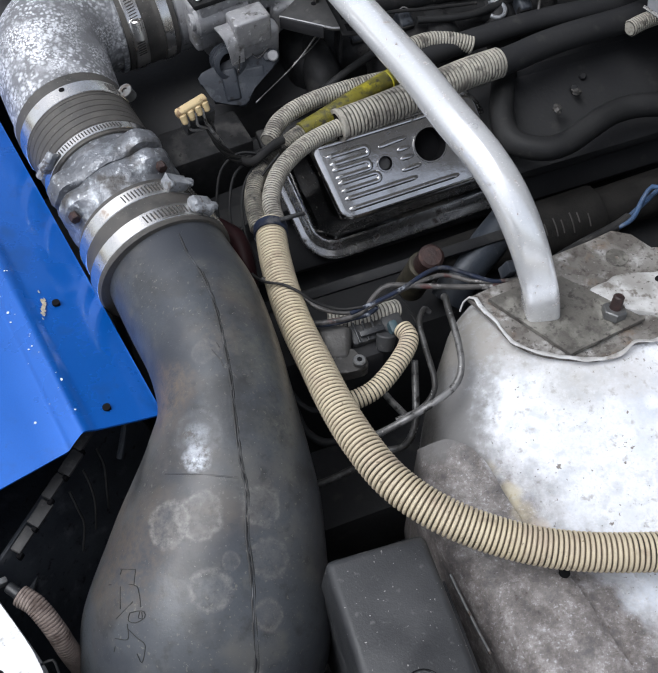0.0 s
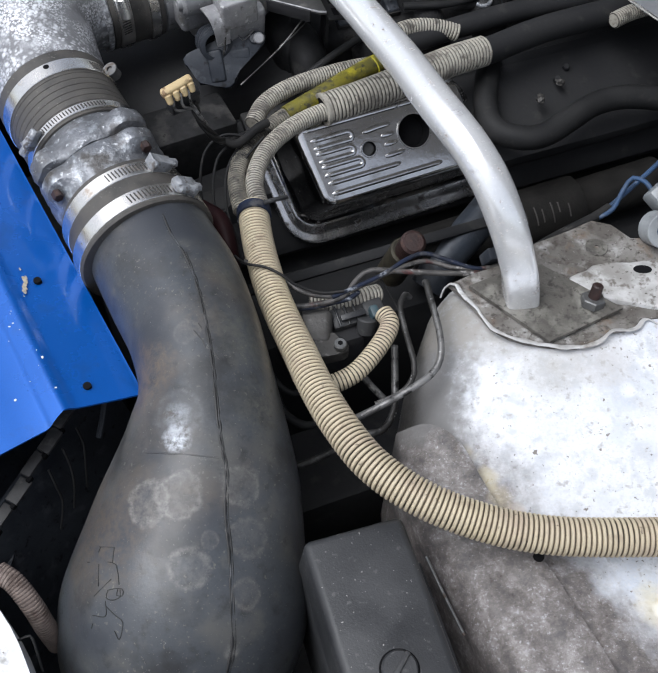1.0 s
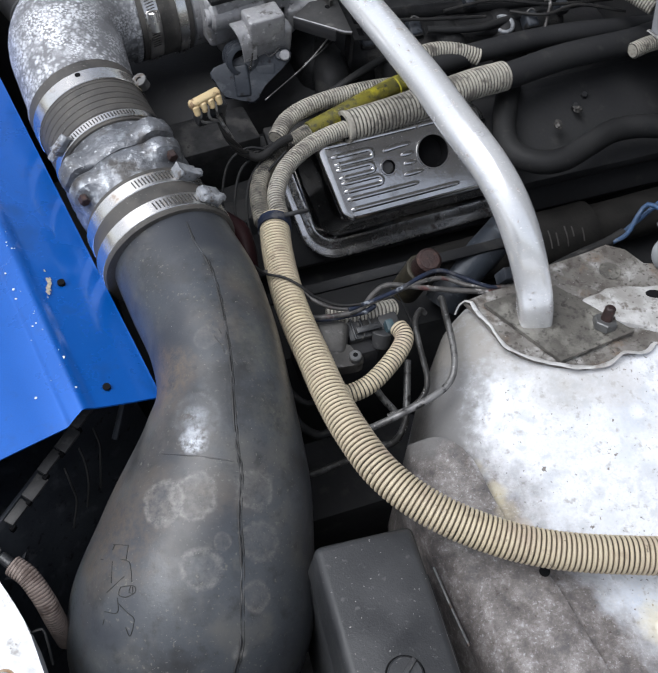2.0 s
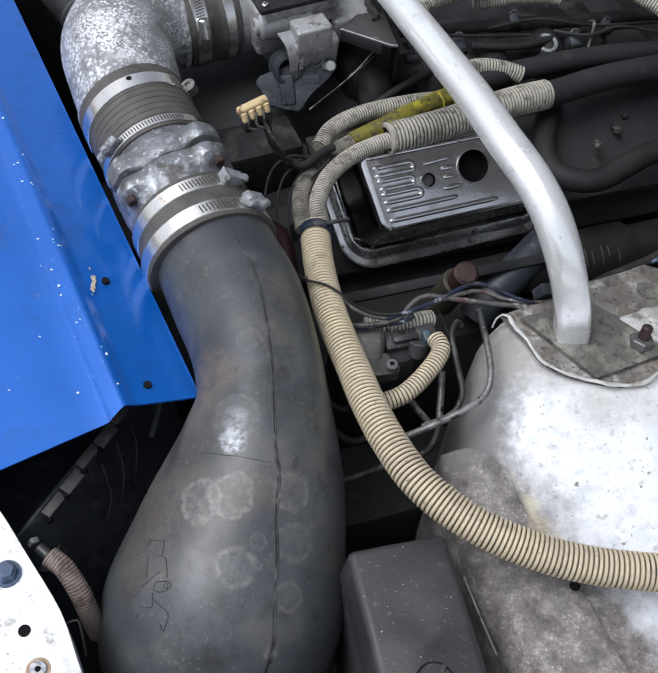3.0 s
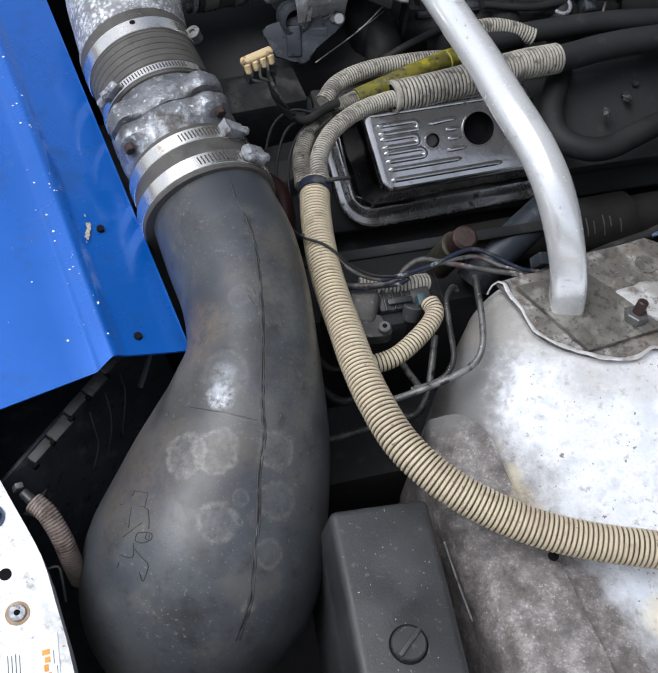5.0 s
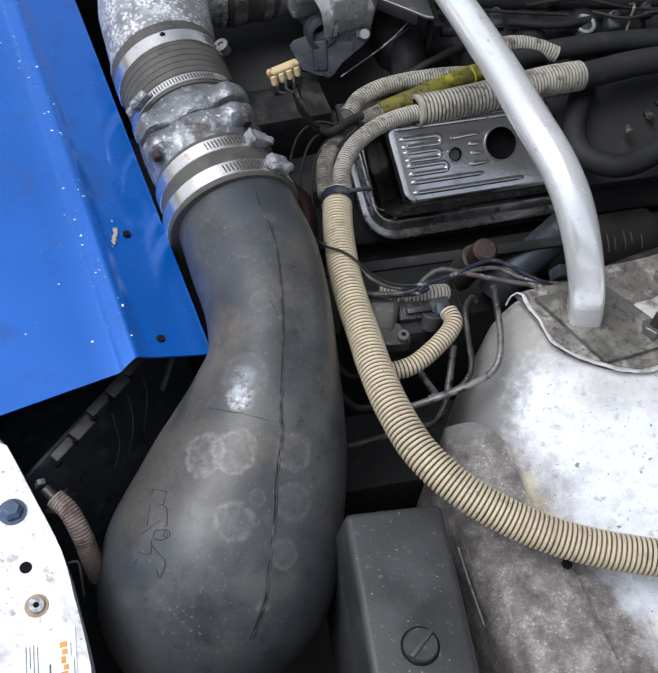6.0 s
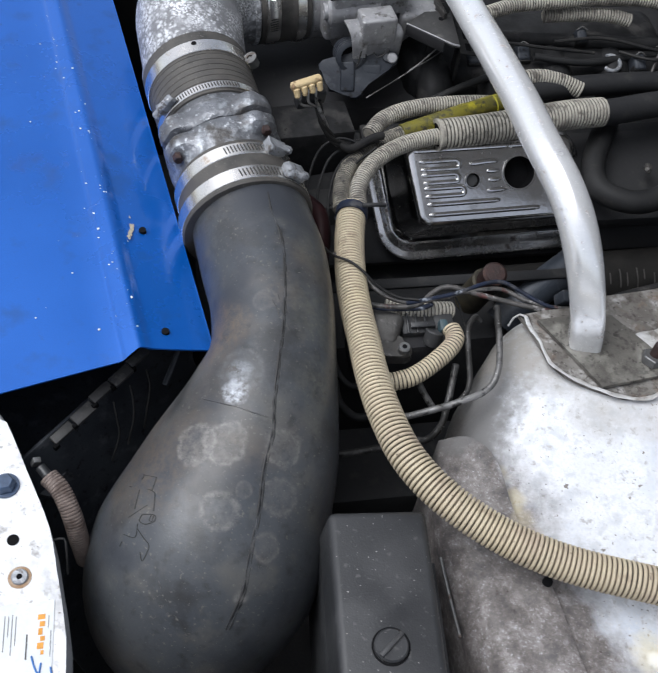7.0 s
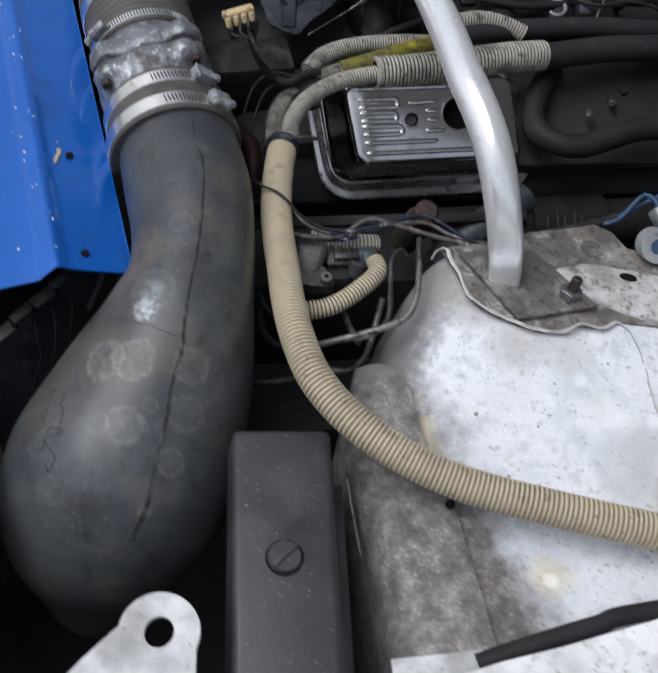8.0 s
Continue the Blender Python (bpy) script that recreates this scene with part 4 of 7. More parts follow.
loom("sensor_conduit", [(0.012, 0.435, 0.878), (0.04, 0.449, 0.881), (0.062, 0.476, 0.884), (0.0725, 0.5, 0.884), (0.066, 0.516, 0.882)], 0.0088, 0.0035, 0.0019, M_LOOM, "short curved beige conduit with blackened ribs", M_GRIMY)
loom("small_conduit", [(0.0, 0.527, 0.876), (0.025, 0.529, 0.876), (0.05, 0.537, 0.876), (0.066, 0.545, 0.872)], 0.0085, 0.0034, 0.0018, M_LOOMG, "short grey conduit under the wires")


# ---------- shock tower, inner fender, strut brace ----------
def left_edge(y):
    return float(np.interp(y, [0.05, 0.10, 0.148, 0.19, 0.25, 0.31, 0.36, 0.40, 0.46, 0.53, 0.56], [0.205, 0.186, 0.168, 0.150, 0.123, 0.098, 0.084, 0.082, 0.089, 0.113, 0.135]))


def fender_top(x, y):
    z = float(np.interp(y, [0.05, 0.16, 0.2, 0.25, 0.287, 0.32, 0.36, 0.42, 0.46, 0.53, 0.6], [0.888, 0.886, 0.883, 0.879, 0.874, 0.876, 0.884, 0.894, 0.901, 0.901, 0.89]))
    return z + 0.022 * max(0.0, x - 0.2) * (1 if y > 0.3 else 0.3)


def inner_fender():
    bm = bmesh.new()
    ys = np.linspace(0.06, 0.543, 66)
    cols = [(-0.004, None, 0.55), (0.0, None, 0.70), (0.0, 0.095, None), (0.0025, 0.078, None), (0.007, 0.060, None), (0.014, 0.042, None), (0.024, 0.026, None), (0.038, 0.0150, None), (0.058, 0.0070, None), (0.085, 0.002, None)]
    rows = []
    for y in ys:
        x0 = left_edge(y)
        k = float(np.interp(y, [0.1, 0.26, 0.36, 0.44, 0.50, 0.6], [0.45, 0.5, 1.0, 1.0, 0.62, 0.5]))
        row = [(x0 + d * (k if d > 0 else 1), y, z if z else fender_top(x0 + d, y) - drop * k) for d, drop, z in cols]
        for x in np.linspace(0.0, 1.0, 24)[1:]:
            xx = x0 + 0.085 * k + (0.62 - x0 - 0.085 * k) * x
            row.append((xx, y, fender_top(xx, y)))
        rows.append([bm.verts.new(p) for p in row])
    for v in bm.verts:
        if v.co.z > 0.8:
            v.co.z += 0.0022 * noise.noise(v.co * 22) + 0.0012 * noise.noise(v.co * 60)
    for a, b in zip(rows, rows[1:]):
        for k in range(len(a) - 1):
            bm.faces.new((a[k], a[k + 1], b[k + 1], b[k]))
    return structure("inner_fender", bm, M_FENDER, "white painted inner fender and shock tower with brown grime and shade painted on the left flank", "inner fender")


def fender_material():
    m = surf("grimy_white_fender", (0.76, 0.78, 0.82), (0.68, 0.7, 0.745), 18, 0.5, 0, 0.2, 300,
             [(14, 0.5, 0.16, (0.5, 0.545, 0.615), 0.6), (45, 0.54, 0.12, (0.52, 0.545, 0.585), 0.6), (75, 0.55, 0.1, (0.55, 0.575, 0.61), 0.6), (400, 0.5, 0.2, (0.6, 0.61, 0.63), 0.6), (120, 0.6, 0.1, (0.44, 0.44, 0.45), 0.7), (130, 0.68, 0.03, (0.2, 0.185, 0.17), 0.7), (300, 0.685, 0.03, (0.12, 0.11, 0.1), 0.8)])
    nt = m.node_tree
    b = nt.nodes["Principled BSDF"]
    geo = nt.nodes.new("ShaderNodeNewGeometry")
    dot = nt.nodes.new("ShaderNodeVectorMath")
    dot.operation = "DOT_PRODUCT"
    dot.inputs[1].default_value = (0.796, 0.605, 0)
    nt.links.new(geo.outputs["Position"], dot.inputs[0])
    nz = nt.nodes.new("ShaderNodeTexNoise")
    nz.inputs["Scale"].default_value, nz.inputs["Detail"].default_value, nz.inputs["Roughness"].default_value = 26.0, 8.0, 0.65
    nt.links.new(geo.outputs["Position"], nz.inputs["Vector"])
    add = nt.nodes.new("ShaderNodeMath")
    add.operation = "MULTIPLY_ADD"
    nt.links.new(nz.outputs["Fac"], add.inputs[0])
    add.inputs[1].default_value = 0.09
    nt.links.new(dot.outputs["Value"], add.inputs[2])
    rng = nt.nodes.new("ShaderNodeMapRange")
    rng.inputs["From Min"].default_value, rng.inputs["From Max"].default_value = 0.412, 0.37
    rng.inputs["To Max"].default_value = 0.92
    nt.links.new(add.outputs[0], rng.inputs["Value"])
    dirt = nt.nodes.new("ShaderNodeValToRGB")
    n2 = nt.nodes.new("ShaderNodeTexNoise")
    n2.inputs["Scale"].default_value, n2.inputs["Detail"].default_value, n2.inputs["Roughness"].default_value = 58.0, 10.0, 0.8
    nt.links.new(geo.outputs["Position"], n2.inputs["Vector"])
    nt.links.new(n2.outputs["Fac"], dirt.inputs[0])
    e = dirt.color_ramp.elements
    e[0].position, e[0].color = 0.38, (0.034, 0.027, 0.024, 1)
    e[1].position, e[1].color = 0.68, (0.27, 0.25, 0.24, 1)
    mid = dirt.color_ramp.elements.new(0.5)
    mid.color = (0.1, 0.081, 0.071, 1)
    # pale scuffs and grit in the dirt
    grit = nt.nodes.new("ShaderNodeTexNoise")
    grit.inputs["Scale"].default_value, grit.inputs["Detail"].default_value, grit.inputs["Roughness"].default_value = 420.0, 4.0, 0.75
    nt.links.new(geo.outputs["Position"], grit.inputs["Vector"])
    both = nt.nodes.new("ShaderNodeMath")
    both.operation = "MULTIPLY_ADD"
    nt.links.new(n2.outputs["Fac"], both.inputs[0])
    both.inputs[1].default_value = 0.55
    nt.links.new(grit.outputs["Fac"], both.inputs[2])
    pale = nt.nodes.new("ShaderNodeMapRange")
    pale.inputs["From Min"].default_value, pale.inputs["From Max"].default_value = 0.85, 1.02
    pale.inputs["To Max"].default_value = 0.8
    nt.links.new(both.outputs[0], pale.inputs["Value"])
    scuffed = nt.nodes.new("ShaderNodeMix")
    scuffed.data_type = "RGBA"
    nt.links.new(pale.outputs["Result"], scuffed.inputs["Factor"])
    nt.links.new(dirt.outputs["Color"], scuffed.inputs[6])
    scuffed.inputs[7].default_value = (0.46, 0.46, 0.48, 1)
    src = b.inputs["Base Color"].links[0].from_socket
    mix = nt.nodes.new("ShaderNodeMix")
    mix.data_type = "RGBA"
    nt.links.new(rng.outputs["Result"], mix.inputs["Factor"])
    nt.links.new(src, mix.inputs[6])
    nt.links.new(scuffed.outputs[2], mix.inputs[7])
    nt.links.new(mix.outputs[2], b.inputs["Base Color"])
    # dark blots along the left flank paint its shade together with some dirt
    return stained_shaded(m, [((0.098, 0.505, 0.88), 0.05, 0, 0.85, (0.12, 0.115, 0.11)), ((0.092, 0.462, 0.875), 0.046, 0, 0.9, (0.1, 0.096, 0.092)), ((0.088, 0.42, 0.866), 0.042, 0, 0.9, (0.09, 0.087, 0.084)), ((0.272, 0.248, 0.881), 0.022, 0, 0.7, (0.62, 0.55, 0.36)), ((0.135, 0.375, 0.87), 0.012, 0, 0.6, (0.5, 0.42, 0.26)), ((0.148, 0.352, 0.874), 0.013, 0, 0.8, (0.46, 0.4, 0.26)), ((0.168, 0.32, 0.876), 0.013, 0, 0.7, (0.5, 0.4, 0.3)), ((0.155, 0.335, 0.876), 0.014, 0, 0.5, (0.5, 0.43, 0.28)),
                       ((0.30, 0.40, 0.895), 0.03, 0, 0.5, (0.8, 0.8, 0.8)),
                       # more flank blots, lower down: shade put into the colour over the dirt
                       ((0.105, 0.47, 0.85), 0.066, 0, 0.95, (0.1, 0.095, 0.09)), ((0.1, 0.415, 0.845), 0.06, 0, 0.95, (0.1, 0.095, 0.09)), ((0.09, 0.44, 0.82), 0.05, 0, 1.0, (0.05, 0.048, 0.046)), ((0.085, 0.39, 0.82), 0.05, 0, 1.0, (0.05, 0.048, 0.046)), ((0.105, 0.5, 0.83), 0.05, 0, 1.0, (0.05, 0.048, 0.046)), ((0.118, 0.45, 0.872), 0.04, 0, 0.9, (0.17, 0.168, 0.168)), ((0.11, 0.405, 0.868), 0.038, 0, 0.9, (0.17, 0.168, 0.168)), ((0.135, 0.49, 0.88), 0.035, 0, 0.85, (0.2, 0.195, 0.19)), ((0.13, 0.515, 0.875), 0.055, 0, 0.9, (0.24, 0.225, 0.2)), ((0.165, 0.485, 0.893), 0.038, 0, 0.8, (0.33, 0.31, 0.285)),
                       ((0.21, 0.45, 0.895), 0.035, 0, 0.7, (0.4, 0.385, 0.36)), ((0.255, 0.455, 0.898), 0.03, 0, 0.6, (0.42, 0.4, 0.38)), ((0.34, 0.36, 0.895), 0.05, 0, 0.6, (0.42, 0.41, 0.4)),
                       ((0.40, 0.42, 0.9), 0.05, 0, 0.8, (0.27, 0.25, 0.24)), ((0.37, 0.345, 0.897), 0.03, 0, 0.8, (0.22, 0.17, 0.14)), ((0.44, 0.37, 0.9), 0.06, 0, 0.8, (0.3, 0.28, 0.27)), ((0.272, 0.428, 0.896), 0.008, 0, 0.45, (0.88, 0.89, 0.9)), ((0.308, 0.399, 0.898), 0.013, 0, 0.45, (0.88, 0.89, 0.9)), ((0.317, 0.43, 0.898), 0.007, 0, 0.45, (0.88, 0.89, 0.9)), ((0.341, 0.407, 0.898), 0.009, 0, 0.45, (0.88, 0.89, 0.9)), ((0.272, 0.243, 0.882), 0.008, 0, 0.9, (0.85, 0.84, 0.78))], (0.12, 0.5))


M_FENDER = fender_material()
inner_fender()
root = thing("grommet_hole", (0.183, 0.287, 0.87), "round black drain hole in the inner fender", "hole")
part("hole_rim", rod((0.182, 0.2845, 0.8742), (0.1815, 0.2825, 0.8850), 0.0042, n=20), M_HOLE, root)

TOWER = [(0.1255, 0.5335, -0.004), (0.151, 0.547, -0.003), (0.171, 0.5535, -0.001), (0.205, 0.579, 0.0), (0.244, 0.598, 0.0), (0.266, 0.6105, 0.0), (0.284, 0.606, 0.0), (0.300, 0.590, 0.0), (0.345, 0.590, 0.002), (0.45, 0.60, 0.004), (0.45, 0.50, 0.004), (0.333, 0.502, 0.003),
         (0.300, 0.497, 0.0), (0.283, 0.485, 0.001), (0.262, 0.480, 0.004), (0.248, 0.470, 0.001), (0.230, 0.4645, 0.0), (0.211, 0.465, 0.0), (0.1885, 0.468, 0.001), (0.1736, 0.473, 0.001), (0.1588, 0.483, 0.001), (0.1464, 0.5035, 0.0), (0.1373, 0.5175, -0.001)]


def shock_tower_top():
    root = thing("tower_cap", (0.25, 0.54, 0.89), "grimy grey sheet metal shock tower cap with rolled lip", "shock tower")
    bm = bmesh.new()
    c = (0.235, 0.53, 0.0)
    top = [bm.verts.new((x, y, 0.905 + dz)) for x, y, dz in TOWER]
    low = [bm.verts.new((x, y, 0.901 + dz)) for x, y, dz in TOWER]
    n = len(top)
    hub, hub2 = bm.verts.new((c[0], c[1], 0.904)), bm.verts.new((c[0], c[1], 0.9))
    for k in range(n):
        j = (k + 1) % n
        bm.faces.new((top[k], top[j], hub))
        bm.faces.new((low[j], low[k], hub2))
        bm.faces.new((low[k], low[j], top[j], top[k]))
    part("cap_sheet", bm, M_GRIME, root)
    # rolled lip along the near edge
    lip = [(0.1190, 0.5262, 0.890), (0.1215, 0.5325, 0.8985), (0.1262, 0.5348, 0.9035), (0.1305, 0.5305, 0.906), (0.1373, 0.5165, 0.9075), (0.1464, 0.5025, 0.9085), (0.1588, 0.4818, 0.9095), (0.1736, 0.472, 0.9095), (0.1885, 0.467, 0.909), (0.211, 0.4636, 0.9085), (0.230, 0.4632, 0.9075), (0.249, 0.4685, 0.909),
           (0.262, 0.478, 0.912), (0.283, 0.483, 0.908), (0.30, 0.495, 0.906), (0.318, 0.478, 0.903), (0.338, 0.424, 0.9), (0.36, 0.37, 0.9)]
    s = curve(lip, 0.004)
    s = np.array([p + np.array(noise.noise_vector(Vector(p) * 45)) * (0.0024, 0.0024, 0.0018) + np.array(noise.noise_vector(Vector(p) * 130)) * 0.0009 for p in s])
    bm = bmesh.new()
    loft(bm, [circle(p, a, t, 0.0009, 0.0030 * (0.75 + 0.7 * noise.noise(Vector(p) * 55)), 12) for p, a, t in frames(s)])
    part("rolled_lip", bm, M_LIP, root, "bent white painted lip")
    # raised pad behind
    bm = bmesh.new()
    rings = []
    for d, z in ((1.0, 0.899), (0.985, 0.9075), (0.95, 0.9092), (0.85, 0.9102), (0.5, 0.911), (0.1, 0.9115)):
        rings.append([Vector((0.335 + 0.1 * d * (1 + 0.08 * noise.noise(Vector((2.2 * math.cos(a), 2.2 * math.sin(a), 0.3)))) * math.cos(a), 0.535 + 0.03 * d * (1 + 0.25 * noise.noise(Vector((3 * math.cos(a), 3 * math.sin(a), 5.3)))) * math.sin(a), z)) for a in (2 * math.pi * k / 40 for k in range(40))])
    loft(bm, rings)
    part("raised_pad", bm, M_PADW, root, "raised white pressing")
    part("pad_hole", slab([(0.302 + 0.0085 * math.cos(a), 0.548 + 0.0045 * math.sin(a)) for a in (2 * math.pi * k / 20 for k in range(20))], 0.904, 0.9118), M_HOLE, root, "oval black hole")
    part("dimple", ring_tube((0.266, 0.578, 0.9050), (0, 0, 1), 0.002, 0.0105, 0.0016, 24), M_PLATE, root, "dark pressed dimple")
    return root


shock_tower_top()

BRACE = [(0.1915, 0.5165, 0.888), (0.183, 0.516, 0.932), (0.1735, 0.522, 0.962), (0.163, 0.531, 0.988), (0.1525, 0.542, 1.008), (0.142, 0.556, 1.022), (0.129, 0.575, 1.032), (0.116, 0.595, 1.037), (0.103, 0.620, 1.037), (0.079, 0.679, 1.031), (0.050, 0.746, 1.022), (0.035, 0.782, 1.016), (-0.05, 0.98, 0.985), (-0.12, 1.14, 0.955)]


def strut_brace():
    root = thing("strut_brace", (0.19, 0.51, 0.9), "silver painted tubular strut brace arching over the engine", "strut brace")
    bm, rings = bmesh.new(), []
    for p, a, t in frames(curve(BRACE, 0.006)):
        square = max(0.0, min(1.0, (1.005 - p[2]) / 0.08)) if p[1] < 0.56 else 0.0
        power = 2.0 / (2.0 + 3.2 * square)
        ring = []
        for k in range(40):
            c, d = math.cos(2 * math.pi * k / 40 + 0.2), math.sin(2 * math.pi * k / 40 + 0.2)
            c, d = math.copysign(abs(c) ** power, c), math.copysign(abs(d) ** power, d)
            r = 0.0166 * (1 - 0.09 * square)
            ring.append([p[m] + r * (a[m] * c + t[m] * d) for m in range(3)])
        rings.append(ring)
    loft(bm, rings)
    part("tube", bm, M_BRACE, root)
    plate = slab([(0.1425, 0.5265, -0.002), (0.207, 0.4665, 0.0), (0.276, 0.5025, 0.002), (0.204, 0.556, -0.001)], 0.9075, 0.9115)
    pl = part("mounting_plate", plate, M_PLATE, root, "greasy bare steel diamond mounting plate", smooth=False)
    ring = [(0.1910 + 0.0178 * math.cos(a), 0.5140 + 0.0178 * math.sin(a), 0.9085) for a in (math.pi * (0.92 + 1.16 * k / 14) for k in range(15))]
    bm = bmesh.new()
    s = curve(ring, 0.0015)
    loft(bm, [circle(p, x, y, 0.0026 * (1 + 0.9 * noise.noise(Vector(p) * 260)), 0.002 * (1 + 0.8 * noise.noise(Vector(p) * 330)), 10) for p, x, y in frames(s)])
    part("weld_bead", bm, M_PLATE, pl, "lumpy weld bead")
    b = Vector((0.249, 0.507, 0.911))
    part("nut", rod(b, b + Vector((0.0005, 0.002, 0.0085)), 0.0110, n=6, bevel=0.001), M_NUT, root, "dull hexagon nut")
    part("stud", rod(b, b + Vector((0.002, 0.006, 0.021)), 0.0056, 0.005, n=14, bevel=0.0012), M_RUST, root, "rusted threaded stud")
    return root


strut_brace()


# ---------- fuse box ----------
def fuse_box():
    root = thing("fuse_box", (0.055, 0.17, 0.74), "black plastic fuse box with lid and slotted knob", "fuse box")
    d, w = Vector((0.295, -0.9555, 0)), Vector((0.9555, 0.295, 0))
    c = Vector((0.0335, 0.286, 0)) + d * 0.118
    m = axes(w, (0, 0, 1), c + Vector((0, 0, 0.9)))
    m = m @ Matrix.Translation((0.0015, 0, 0))
    lid = box((0.077, 0.236, 0.050), m, 0.006, 4)
    mi = m.inverted()
    for v in lid.verts:
        q = mi @ v.co
        f = 1 + 0.10 * (0.025 - q.z) / 0.05
        v.co = m @ Vector((q.x * f, q.y * (1 + 0.03 * (0.025 - q.z) / 0.05), q.z))
    part("lid", lid, M_BLACKP, root)
    part("tray", box((0.078, 0.232, 0.15), axes(w, (0, 0, 1), c + Vector((0, 0, 0.803))), 0.005), M_BLACKP, root)
    k = Vector((0.066, 0.184, 0.925))
    kn = part("knob", rod(k - Vector((0, 0, 0.003)), k + Vector((0, 0, 0.0045)), 0.0125, n=36, bevel=0.0012), M_BLACKP, root, "round slotted black knob")
    part("knob_recess", ring_tube(k + Vector((0, 0, 0.0)), (0, 0, 1), 0.0128, 0.0142, 0.001, 36), M_HOLE, root)
    part("grip_rib", box((0.0035, 0.024, 0.003), axes(Vector((0.87, -0.5, 0)), (0, 0, 1), k + Vector((0, 0, 0.0055))), 0.0008), M_GREYP, kn)
    part("flange", box((0.012, 0.20, 0.004), axes(w, (0, 0, 1), c + w * 0.05 + Vector((0, 0, 0.86))), 0.001), M_BLACKP, root)
    return root


fuse_box()


# ---------- white radiator support corner ----------
def support_corner():
    root = thing("radiator_support", (-0.3, 0.15, 0.85), "white painted radiator support panel with grey dirt", "body panel")
    line = [(-0.36, 0.302), (-0.31, 0.309), (-0.288, 0.303), (-0.268, 0.284), (-0.245, 0.258), (-0.209, 0.217), (-0.189, 0.184), (-0.170, 0.151), (-0.156, 0.120), (-0.14, 0.06), (-0.128, -0.02)]
    s = [(p[0], p[1]) for p in curve([(*p, 0) for p in line], 0.012)]
    outline = [*s, (-0.55, -0.02), (-0.55, 0.29)]
    part("panel_sheet", slab(outline[::-1], 0.862, 0.901, 0.007), M_WHITE, root)
    b = Vector((-0.2545, 0.240, 0.901))
    bolt = part("bolt", rod(b, b + Vector((0, 0, 0.009)), 0.0088, 0.008, n=6, bevel=0.0015), M_BLUEBOLT, root, "blue painted bolt head")
    part("washer", rod(b, b + Vector((0, 0, 0.0016)), 0.0108, n=28), M_BLUEBOLT, bolt)
    part("hole", rod((-0.2305, 0.199, 0.9), (-0.2305, 0.199, 0.9016), 0.0046, n=20), M_HOLE, root, "round black hole")
    g = Vector((-0.2135, 0.1725, 0.901))
    nut = part("rivet_nut", ring_tube(g + Vector((0, 0, 0.001)), (0, 0, 1), 0.0023, 0.0062, 0.003, 28), M_CAPG, root, "pale rivet nut with rusty rim")
    part("rust_ring", ring_tube(g, (0, 0, 1), 0.0062, 0.0088, 0.0009, 28), M_RUSTY, nut)
    part("bore", rod(g, g + Vector((0, 0, 0.0018)), 0.0024, n=18), M_HOLE, nut)
    return root


support_corner()


